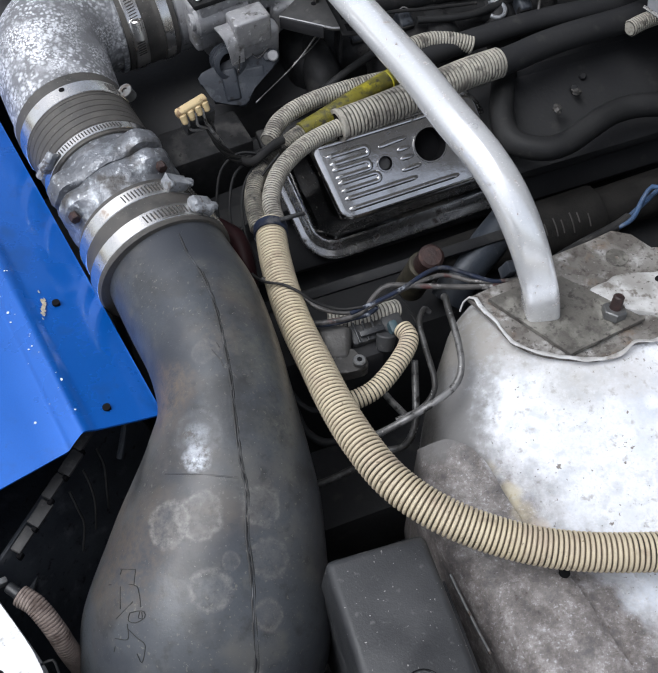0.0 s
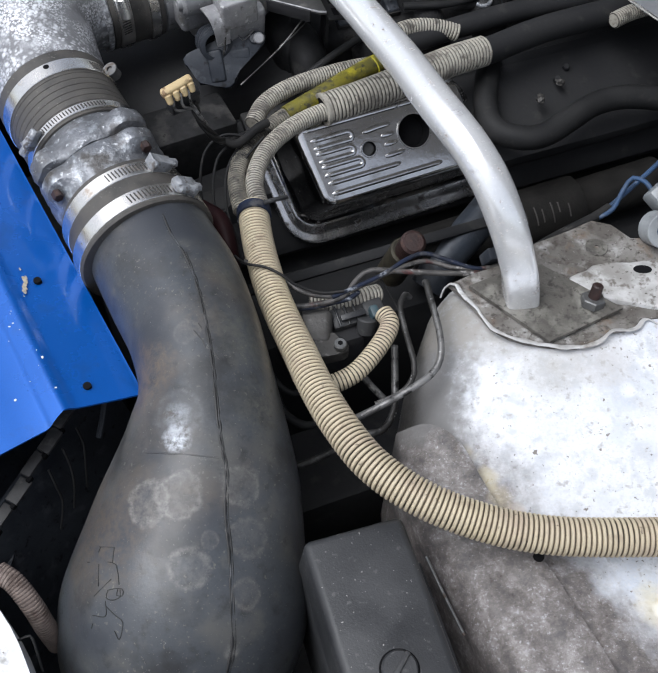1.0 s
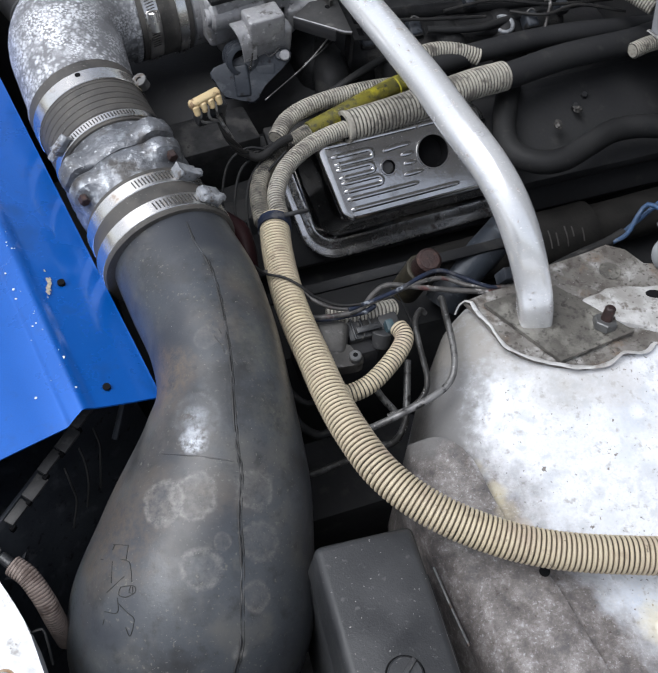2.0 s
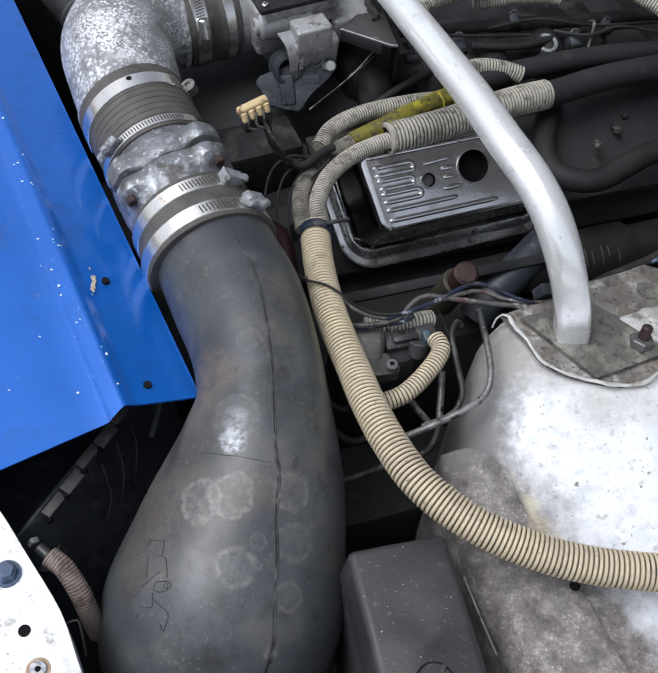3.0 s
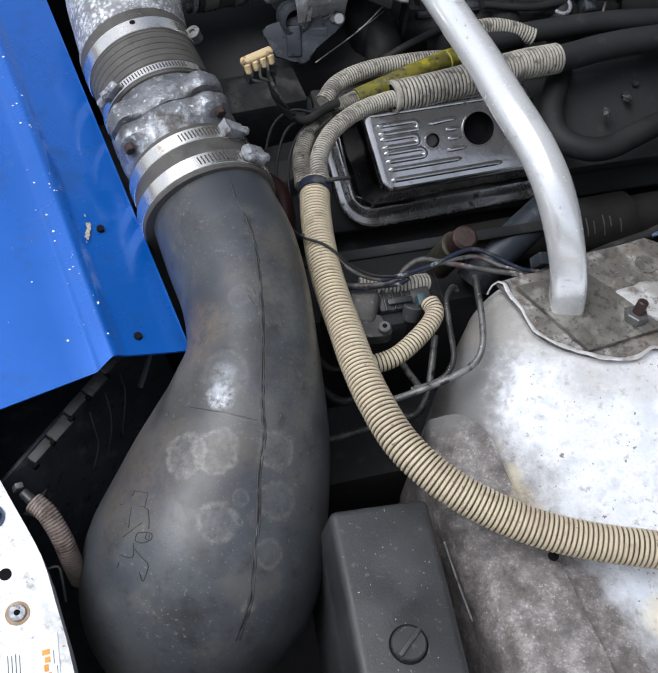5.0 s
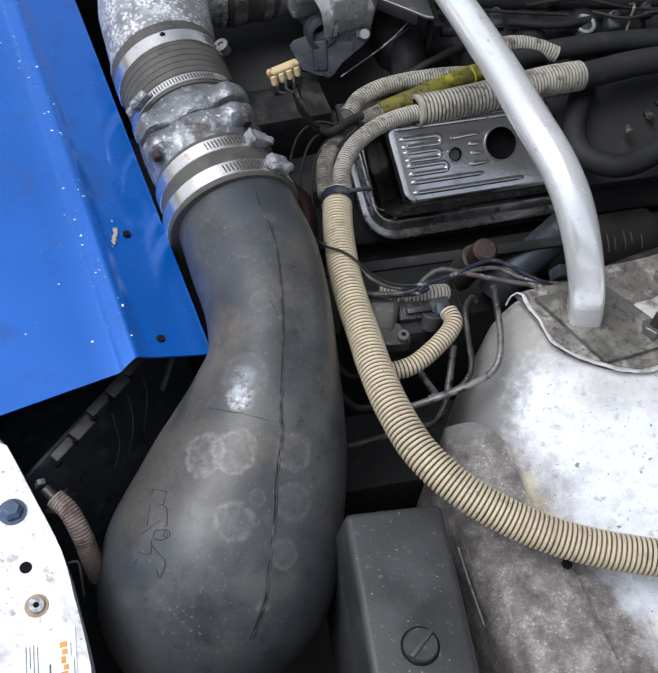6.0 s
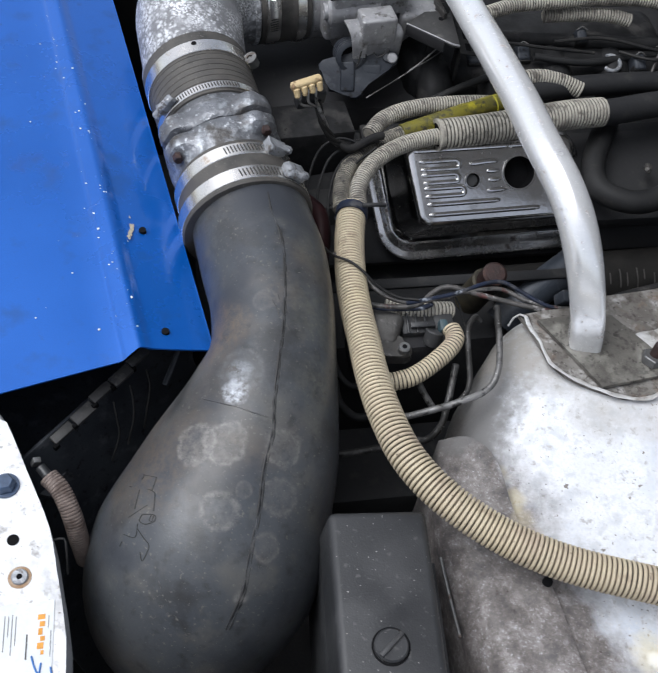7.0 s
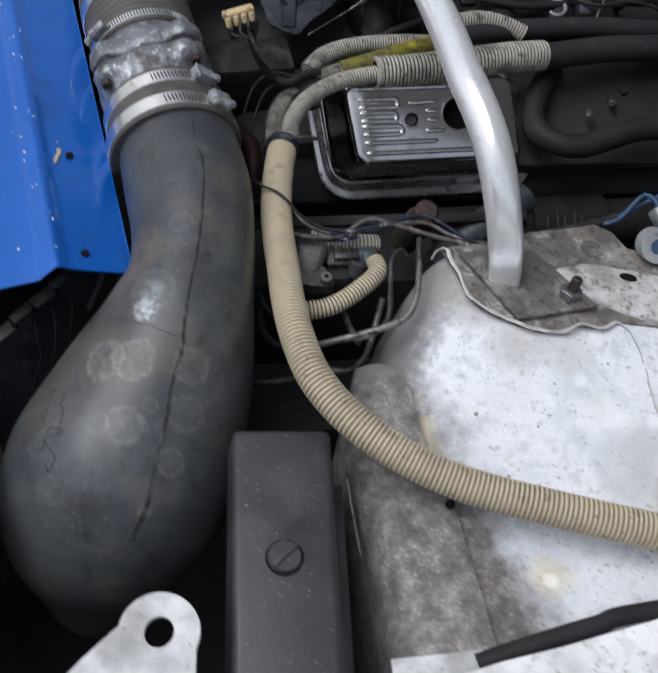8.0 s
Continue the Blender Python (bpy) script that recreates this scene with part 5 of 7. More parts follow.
# ---------- valve cover ----------
def valve_cover():
    root = thing("valve_cover", (0.06, 0.72, 0.76), "dirty chromed steel valve cover with stamped ribs and open filler hole", "valve cover")
    UC = Vector((0.915, 0.403, 0))
    VC = Vector((-0.403, 0.915, 0))
    W = (-VC * 0.73 + Vector((0, 0, -0.68))).normalized()
    N = (-VC * 0.68 + Vector((0, 0, 0.73))).normalized()
    o = Vector((-0.017, 0.756, 0.876))

    def at(u, w, n):
        return o + UC * (u + 0.14 * w) + W * w + N * n

    def rounded(u0, u1, w0, w1, r, n):
        pts = []
        for cu, cw, a0 in ((u1 - r, w1 - r, 0), (u0 + r, w1 - r, 90), (u0 + r, w0 + r, 180), (u1 - r, w0 + r, 270)):
            for k in range(7):
                a = radians(a0 + 15 * k)
                pts.append(at(cu + r * math.cos(a), cw + r * math.sin(a), n))
        return pts

    bm = bmesh.new()
    u1 = 0.19
    steps = ((-0.043, 0.030, -0.018, 0.129, 0.037, -0.056), (-0.0435, 0.0305, -0.0185, 0.1295, 0.037, -0.052), (-0.0425, 0.0295, -0.0175, 0.1285, 0.036, -0.0495), (-0.040, 0.027, -0.016, 0.1255, 0.034, -0.0485), (-0.036, 0.022, -0.0135, 0.120, 0.030, -0.049), (-0.0335, 0.019, -0.012, 0.1165, 0.028, -0.0475),
             (-0.031, 0.017, -0.0105, 0.111, 0.024, -0.0445), (-0.0275, 0.0145, -0.009, 0.1075, 0.022, -0.0435), (-0.024, 0.012, -0.0078, 0.103, 0.020, -0.041), (-0.0205, 0.0095, -0.0066, 0.0995, 0.019, -0.035), (-0.0105, 0.004, -0.004, 0.0935, 0.015, -0.0125), (-0.0082, 0.003, -0.0036, 0.092, 0.014, -0.0078),
             (-0.0058, 0.002, -0.003, 0.0905, 0.0135, -0.0042), (-0.003, 0.001, -0.0018, 0.0888, 0.0125, -0.0017), (0.0, -0.001, 0.0, 0.0868, 0.0115, -0.0004), (0.0035, -0.003, 0.002, 0.0845, 0.0105, 0.0))
    rings = [rounded(u0, u1 + du, w0, w1, r, n) for u0, du, w0, w1, r, n in steps]
    HOLES = ((0.122, 0.037, 0.0185), (0.066, 0.042, 0.0082))
    loft(bm, rings[7:], closed=False)
    bm.verts.ensure_lookup_table()
    rimloop = bm.verts[-28:]
    edges = [bm.edges.get((rimloop[k], rimloop[(k + 1) % 28])) for k in range(28)]
    for hu, hw, hr in HOLES:
        loop = [bm.verts.new(at(hu, hw, 0.0) + UC * (hr * math.cos(a)) + W * (hr * math.sin(a))) for a in (2 * math.pi * k / 32 for k in range(32))]
        edges += [bm.edges.new((loop[k], loop[(k + 1) % 32])) for k in range(32)]
    bmesh.ops.triangle_fill(bm, edges=edges, use_beauty=True, use_dissolve=False)
    part("cover_shell", bm, M_CHROME, root)
    bm = bmesh.new()
    loft(bm, rings[:8])
    part("rim_flange", bm, M_RIMM, root, "dirty dull steel rim flange")

    def bead(line, r=0.0030):
        """A stamped ridge along a line of the top, half sunk in it."""
        pts = curve([(*at(u, w, -0.0001), 0) for u, w in line], 0.0025)
        b = bmesh.new()
        rr = np.ones(len(pts))
        rr[[0, -1]], rr[[1, -2]], rr[[2, -3]] = 0.45, 0.8, 0.95
        loft(b, [circle(p, x, y, r * q, r * q * 0.5, 12) for (p, x, y), q in zip(frames(pts, N), rr)])
        return b

    def hairpin(u0, u1_, w, h):
        arc = [(u1_ + h * math.sin(a), w - h * math.cos(a)) for a in (math.pi * k / 6 for k in range(7))]
        return [(u0, w - h), ((u0 + u1_) / 2, w - h), *arc, ((u0 + u1_) / 2, w + h), (u0, w + h)]

    lines = [[(0.004, 0.006), (0.08, 0.006), (0.17, 0.006)], hairpin(0.008, 0.050, 0.0225, 0.0045), hairpin(0.008, 0.046, 0.0375, 0.0045), hairpin(0.008, 0.050, 0.0525, 0.0045),
             [(0.008, 0.066), (0.05, 0.066), (0.094, 0.066)], [(0.008, 0.0775), (0.07, 0.0775), (0.14, 0.0775)], [(0.066, 0.024), (0.082, 0.0225), (0.1, 0.022)], [(0.084, 0.033), (0.1, 0.0325)], [(0.084, 0.043), (0.1, 0.0425)], [(0.08, 0.055), (0.104, 0.054)]]
    for line in lines:
        part("rib", bead(line), M_CHROME, root)
    for u, w, r in ((0.122, 0.037, 0.0185), (0.066, 0.042, 0.0082)):
        c = at(u, w, 0)
        part("filler_neck", ring_tube(c - N * 0.009, N, r - 0.0008, r + 0.0002, 0.018, 36), M_HOLE, root, "black inside of the open hole")
        part("filler_floor", rod(c - N * 0.024, c - N * 0.019, r * 1.4, n=24), M_HOLE, root)
        if r < 0.01:
            part("plug", rod(c - N * 0.008, c - N * 0.0035, r * 0.9, n=20, bevel=0.001), M_GREYP, root, "dull grey plug in the small hole")
        part("hole_rim", ring_tube(c + N * 0.0002, N, r - 0.0004, r + 0.0016, 0.0018, 36), M_CHROME, root)
    return at


valve_at = valve_cover()


# ---------- dark engine bulk ----------
def engine_bulk():
    root = thing("engine_block", (*plan(0.1, 0.05), 0.5), "oily black engine block and cylinder head", "engine")
    zdir = Vector((0, 0, 1))
    part("head", box((0.7, 0.16, 0.16), axes(U, -V * 0.68 + zdir * 0.73, valve_at(0.22, 0.06, -0.14)), 0.012), M_OIL, root)
    part("crankcase", box((0.72, 0.34, 0.3), axes(U, zdir, (*plan(0.12, 0.03), 0.55)), 0.02), M_OIL, root)
    part("rear_cover", box((0.52, 0.19, 0.03), axes(U, -V * 0.35 + zdir * 0.9, (*plan(0.47, 0.045), 0.815)), 0.01), M_OIL, root)
    part("valley", box((0.66, 0.2, 0.1), axes(U, zdir, (*plan(0.12, 0.2), 0.80)), 0.02), M_DARK, root)
    part("far_head", box((0.66, 0.2, 0.12), axes(U, V * 0.68 + zdir * 0.73, (*plan(0.12, 0.38), 0.78)), 0.02), M_DARK, root)
    return root


engine_bulk()


# ---------- apron sheet over the tower skirt ----------
def apron():
    right = [(0.086, 0.399), (0.104, 0.396), (0.125, 0.377), (0.145, 0.342), (0.166, 0.308), (0.188, 0.277), (0.204, 0.243), (0.219, 0.211), (0.240, 0.165), (0.262, 0.12), (0.28, 0.07)]
    s = curve([(*p, 0) for p in right], 0.006)
    bm, rows = bmesh.new(), []
    for x1, y1, _ in s:
        x0 = left_edge(y1 - 0.005) - 0.006
        row = [(x0 - 0.001, y1, 0.70)]
        for k in range(15):
            f = k / 14.0
            x = x0 + (x1 - x0) * f
            d = (x - x0) / 0.045
            drop = 0.028 * (1 - min(1, d)) ** 2.2
            up = 0.0055 + 0.004 * max(0, 1 - abs(y1 - 0.38) / 0.05)
            row.append((x, y1, min(fender_top(x, y1), 0.884) - drop + up + 0.0025 * math.sin(f * 9) * (1 if y1 < 0.3 else 0.2)))
        row.append((x1 + 0.0005, y1, row[-1][2] - 0.009))
        rows.append([bm.verts.new(p) for p in row])
    for v in bm.verts:
        if v.co.z > 0.8:
            v.co.z += 0.002 * noise.noise(v.co * 40)
    for a, b in zip(rows, rows[1:]):
        for k in range(len(a) - 1):
            bm.faces.new((a[k], a[k + 1], b[k + 1], b[k]))
    bm.faces.new(rows[0][1:])
    structure("apron_panel", bm, M_FENDER, "grimy brown and white inner fender apron sheet", "body panel")


apron()
root = thing("apron_flange", (0.11, 0.255, 0.855), "thin bent steel flange edge beside the fuse box", "flange")
part("flange_strip", pipe([(0.0955, 0.286, 0.872), (0.107, 0.258, 0.871), (0.1215, 0.225, 0.870)], 0.0012, 0.005, 8), M_NUT, root)

# ---------- near wing, seal and bracket ----------
root = thing("wing_edge", (0.3, 0.12, 0.86), "white painted wing edge with a black rubber seal", "body panel")
part("wing_sheet", slab([(0.12, 0.083), (0.20, 0.137), (0.242, 0.156), (0.286, 0.187), (0.349, 0.225), (0.62, 0.34), (0.62, -0.02), (0.10, -0.02)], 0.86, 0.905, 0.006), M_WHITE, root)
part("rubber_seal", pipe([(0.222, 0.158, 0.893), (0.257, 0.180, 0.897), (0.306, 0.210, 0.899), (0.349, 0.234, 0.9), (0.6, 0.345, 0.9)], 0.0075, 0.008, 12), M_HOSE, root, "black rubber seal strip")
root = thing("seam_bracket", (0.155, 0.14, 0.878), "small white painted angle bracket on the apron", "bracket")
part("bracket_foot", box((0.07, 0.018, 0.004), axes(U, (0.1, -0.1, 1), (0.195, 0.148, 0.893)), 0.0015), M_TABW, root)


def hood_bracket():
    root = thing("hood_bracket", (0.0, 0.06, 0.93), "white painted steel bracket tab with a round hole", "bracket")
    bm = bmesh.new()
    c, z = Vector((0.0008, 0.1005, 0)), 0.95
    hole = [c + Vector((0.0098 * math.cos(a), 0.0105 * math.sin(a), 0)) for a in (2 * math.pi * k / 48 for k in range(48))]
    rim = []
    for k in range(48):
        a = 2 * math.pi * k / 48
        d = Vector((math.cos(a), math.sin(a), 0))
        if d.y > -0.15:
            q = c + Vector((0.0275 * d.x, 0.0275 * d.y, 0))
        else:
            f = (-0.15 - d.y) / 0.85
            q = c + Vector((0.0275 * d.x * (1 + 0.9 * f) - (0.05 * f if d.x < 0.3 else 0.0) + 0.012 * f, -0.004 - 0.096 * f, 0))
        rim.append(q)
    rings = []
    for pts, zz in ((hole, z - 0.004), (rim, z - 0.004), (rim, z - 0.0008), ([c + (p - c) * 0.985 for p in rim], z), ([c + (p - c) * 1.12 for p in hole], z), (hole, z - 0.0006), (hole, z - 0.004)):
        rings.append([Vector((p.x, p.y, zz)) for p in pts])
    loft(bm, rings, closed=False)
    bmesh.ops.remove_doubles(bm, verts=bm.verts, dist=1e-6)
    part("bracket_plate", bm, M_TABW, root)
    part("bracket_leg", box((0.1, 0.004, 0.08), pose(-0.01, 0.006, 0.911), 0.001), M_TABW, root)
    part("bracket_base", box((0.16, 0.05, 0.004), pose(-0.01, -0.015, 0.871), 0.001), M_TABW, root)
    part("bracket_post", box((0.08, 0.03, 0.56), pose(-0.01, -0.015, 0.59), 0.003), M_TABW, root)


hood_bracket()


# ---------- radiator shroud under the blue cover ----------
def shroud():
    root = thing("fan_shroud", (-0.22, 0.35, 0.5), "black plastic fan shroud with a notched rim", "fan shroud")
    a, b = Vector((-0.1985, 0.416, 0.871)), Vector((-0.2595, 0.289, 0.862))
    d = (b - a).normalized()
    side = Vector((d.y, -d.x, 0))
    if side.x < 0:
        side = -side
    for k in range(5):
        q = a + d * (0.012 + 0.0235 * k)
        w = 0.0110 if k % 2 else 0.0090
        piece = part("rim_step", box((0.0225, w, 0.005), axes(d, (side.x * 0.2, side.y * 0.2, 1), q - side * (0.0035 - 0.0022 * (k % 2)) - Vector((0, 0, 0.0007 * k * k))), 0.001), M_DUSTYP, root, "dusty dark plastic rim step")
        part("rim_notch", box((0.006, 0.004, 0.006), axes(d, (0, 0, 1), q + d * 0.0118 + side * 0.0015 - Vector((0, 0, 0.0007 * k * k + 0.002))), 0.001), M_HOLE, piece)
    part("lower_tray", slab([(-0.37, 0.28), (-0.25, 0.285), (-0.232, 0.46), (-0.37, 0.46)], 0.796, 0.8), M_BPLAST, root)
    for k in range(3):
        q = a + (b - a) * (0.08 + 0.15 * k) + side * 0.006 - Vector((0, 0, 0.012 + 0.0006 * k * k))
        part("web_rib", pipe([q, q + side * 0.009 + d * 0.006 - Vector((0, 0, 0.012)), q + side * 0.014 + d * (0.016 - 0.003 * k) - Vector((0, 0, 0.03)), q + side * 0.016 + d * 0.024 - Vector((0, 0, 0.055))], 0.0011, 0.004, 8), M_HOSE, root, "curved dark web rib")
    part("shroud_wall", box(((b - a).length + 0.12, 0.004, 0.34), axes(d, side * -0.25 + Vector((0, 0, 1)), (a + b) / 2 + side * 0.028 - Vector((0, 0, 0.18))), 0.001), M_BPLAST, root)
    part("shroud_rib", pipe([(-0.176, 0.436, 0.862), (-0.178, 0.42, 0.852), (-0.182, 0.405, 0.838)], 0.003, 0.005, 8), M_BPLAST, root)


shroud()


# ---------- rusty tube and sticker on the support ----------
def rusty_tube():
    root = thing("drain_tube", (-0.205, 0.24, 0.86), "faded rusty pink corrugated tube on a clip", "tube")
    part("tube_body", conduit([(-0.232, 0.2645, 0.884), (-0.2185, 0.257, 0.88), (-0.2055, 0.244, 0.868), (-0.1985, 0.235, 0.845), (-0.196, 0.233, 0.81)], 0.0084, 0.0024, 0.0007), [M_DRAIN, M_DRAIN], root)
    part("end_plug", rod((-0.232, 0.2645, 0.884), (-0.2415, 0.2705, 0.886), 0.0045, n=16, bevel=0.001), M_BLACKP, root, "black end plug")
    part("clip", box((0.0065, 0.005, 0.011), pose(-0.2455, 0.2725, 0.888, 10, 20, 35), 0.001), M_NUT, root, "small bright metal clip")


M_DRAIN = surf("rusty_conduit", (0.26, 0.21, 0.185), (0.16, 0.125, 0.11), 60, 0.7, 0, 0.1, 400, [(45, 0.55, 0.12, (0.09, 0.065, 0.055), 0.8)])
rusty_tube()
root = thing("wire_clip", (-0.178, 0.2, 0.87), "bent grey wire clip beside the panel", "clip")
part("clip_wire", pipe([(-0.204, 0.21, 0.893), (-0.196, 0.213, 0.894), (-0.192, 0.206, 0.888), (-0.188, 0.194, 0.874)], 0.0010, 0.003, 8), M_HOSE, root)


def sticker():
    root = thing("sticker", (-0.185, 0.13, 0.9), "worn white paper label with faded print and pen mark", "sticker")
    X, Y = Vector((0.035, 0.015, 0)), Vector((0.013, -0.036, 0))  # across and down the label
    o = Vector((-0.217, 0.148, 0.9014))

    def at(x, y, z=0.0):
        return o + X * x + Y * y + Vector((0, 0, z))

    def patch(name, x0, x1, y0, y1, mat, z=0.0006, label="", parent=root):
        bm = bmesh.new()
        lo = [bm.verts.new(at(x, y, 0)) for x, y in ((x0, y0), (x1, y0), (x1, y1), (x0, y1))]
        hi = [bm.verts.new(at(x, y, z)) for x, y in ((x0, y0), (x1, y0), (x1, y1), (x0, y1))]
        bm.faces.new(hi)
        for k in range(4):
            bm.faces.new((lo[k], lo[(k + 1) % 4], hi[(k + 1) % 4], hi[k]))
        return part(name, bm, mat, parent, label, smooth=False)

    sheet = patch("paper", -0.02, 1.0, 0.0, 2.1, M_PAPER, 0.0003)
    for k, (y0, y1) in enumerate(((0.2, 0.9), (0.22, 0.62), (0.2, 0.98), (0.24, 0.8))):
        patch("text_bar", 0.08 + 0.07 * k, 0.094 + 0.07 * k, y0, y1, M_INKB, 0.0005, "", sheet)
    for k, (y0, y1) in enumerate(((0.3, 0.55), (0.6, 1.1))):
        patch("text_bar", 0.9 + 0.05 * k, 0.912 + 0.05 * k, y0, y1, M_INKB, 0.0005, "", sheet)
    patch("text_bar", 0.50, 0.53, 0.62, 1.1, M_INKB, 0.0005, "", sheet)
    for k, (x0, x1, y0, y1) in enumerate(((0.70, 0.84, 0.26, 0.36), (0.74, 0.84, 0.40, 0.50), (0.72, 0.80, 0.53, 0.66), (0.76, 0.85, 0.69, 0.78), (0.71, 0.83, 0.81, 0.93), (0.78, 0.84, 0.96, 1.04))):
        patch("logo_block", x0, x1, y0, y1, M_INKO, 0.0006, "orange logo block", sheet)
    patch("red_block", 0.12, 0.4, 1.45, 1.75, M_INKR, 0.0006, "red print block", sheet)
    pts = [at(0.62, 1.05, 0.0008), at(0.7, 1.3, 0.0008), at(0.86, 1.55, 0.0008), at(1.0, 1.5, 0.0008), at(0.98, 1.3, 0.0008)]
    part("pen_stroke", pipe(pts, 0.0007, 0.003, 6), M_PEN, sheet, "blue pen stroke")
    part("pen_stroke", pipe([at(0.8, 1.2, 0.0008), at(0.75, 1.6, 0.0008), at(0.7, 1.8, 0.0008)], 0.0007, 0.003, 6), M_PEN, sheet, "blue pen stroke")


sticker()


# ---------- wires across the pump ----------
def cable(name, pts, r, material, label, category="wire"):
    root = thing(name, Vector(pts[len(pts) // 2]) - Vector((0, 0, r)), label, category, "loose wires")
    part("wire_core", pipe(pts, r, 0.005, 10), material, root)
    return root


cable("wire", [(-0.06, 0.552, 0.905), (-0.035, 0.547, 0.901), (-0.009, 0.526, 0.897), (0.022, 0.521, 0.897), (0.055, 0.536, 0.9), (0.075, 0.547, 0.902), (0.105, 0.561, 0.9), (0.135, 0.555, 0.898), (0.17, 0.556, 0.9), (0.205, 0.574, 0.896)], 0.0022, M_WIREW, "dirty white wire with red specks over the pump")
cable("wire", [(-0.02, 0.51, 0.893), (0.005, 0.513, 0.894), (0.030, 0.521, 0.896), (0.042, 0.538, 0.898), (0.055, 0.547, 0.902), (0.09, 0.548, 0.9), (0.13, 0.549, 0.898), (0.172, 0.553, 0.897), (0.21, 0.574, 0.893)], 0.0026, M_WIREW, "dirty pale wire with red marks over the pump")
cable("wire", [(-0.03, 0.511, 0.891), (0.0, 0.511, 0.892), (0.02, 0.517, 0.892), (0.036, 0.521, 0.894), (0.044, 0.529, 0.893)], 0.0025, M_WIREB, "dusty blue wire beside the conduit")
cable("wire", [(0.020, 0.5185, 0.898), (0.045, 0.531, 0.9), (0.068, 0.5435, 0.903), (0.088, 0.5585, 0.905), (0.105, 0.566, 0.905), (0.125, 0.562, 0.902), (0.15, 0.554, 0.9), (0.175, 0.5565, 0.899)], 0.0021, M_WIREB, "dusty dark blue wire arching over the others")
cable("wire", [(-0.07, 0.57, 0.89), (-0.0635, 0.552, 0.906), (-0.054, 0.5385, 0.9175), (-0.040, 0.533, 0.9215), (-0.025, 0.5265, 0.919), (-0.014, 0.523, 0.911), (-0.001, 0.522, 0.904), (0.014, 0.521, 0.901), (0.031, 0.523, 0.902)], 0.0013, M_TAPE, "thin black wire looping off the conduit")
cable("wire", [(0.062, 0.545, 0.897), (0.07, 0.54, 0.888), (0.082, 0.528, 0.87)], 0.0008, M_TAPE, "hair thin black wire hanging down")
cable("wire", [(0.276, 0.620, 0.899), (0.29, 0.628, 0.903), (0.302, 0.648, 0.91), (0.309, 0.653, 0.92), (0.318, 0.643, 0.925), (0.322, 0.632, 0.925)], 0.0024, M_WIREL, "pale blue wire looping into a plug")
cable("wire", [(0.272, 0.622, 0.896), (0.285, 0.632, 0.897), (0.3, 0.645, 0.9), (0.335, 0.675, 0.912), (0.38, 0.72, 0.92)], 0.0025, M_WIREL, "pale blue wire running to the firewall")
cable("cable_sheath", [(0.17, 0.556, 0.893), (0.2, 0.575, 0.894), (0.235, 0.6, 0.894), (0.27, 0.62, 0.897), (0.288, 0.632, 0.9)], 0.0052, M_TAPE, "black taped wire sheath behind the tower", "cable")


# ---------- plug by the tower ----------
root = thing("plug", (0.325, 0.59, 0.905), "milky plastic plug with blue core beside the tower", "connector")
part("plug_body", box((0.03, 0.026, 0.024), axes((0.6, 0.5, 0.25), (0.1, -0.5, 1), (0.331, 0.622, 0.93)), 0.004), M_CLEARP, root)
part("socket_ring", ring_tube((0.322, 0.588, 0.921), (0.15, -0.75, 0.65), 0.0075, 0.0165, 0.02, 28), M_CLEARP, root)
part("socket_core", rod((0.321, 0.589, 0.919), (0.3225, 0.582, 0.926), 0.0078, n=16, bevel=0.0015), M_WIREL, root, "blue core")


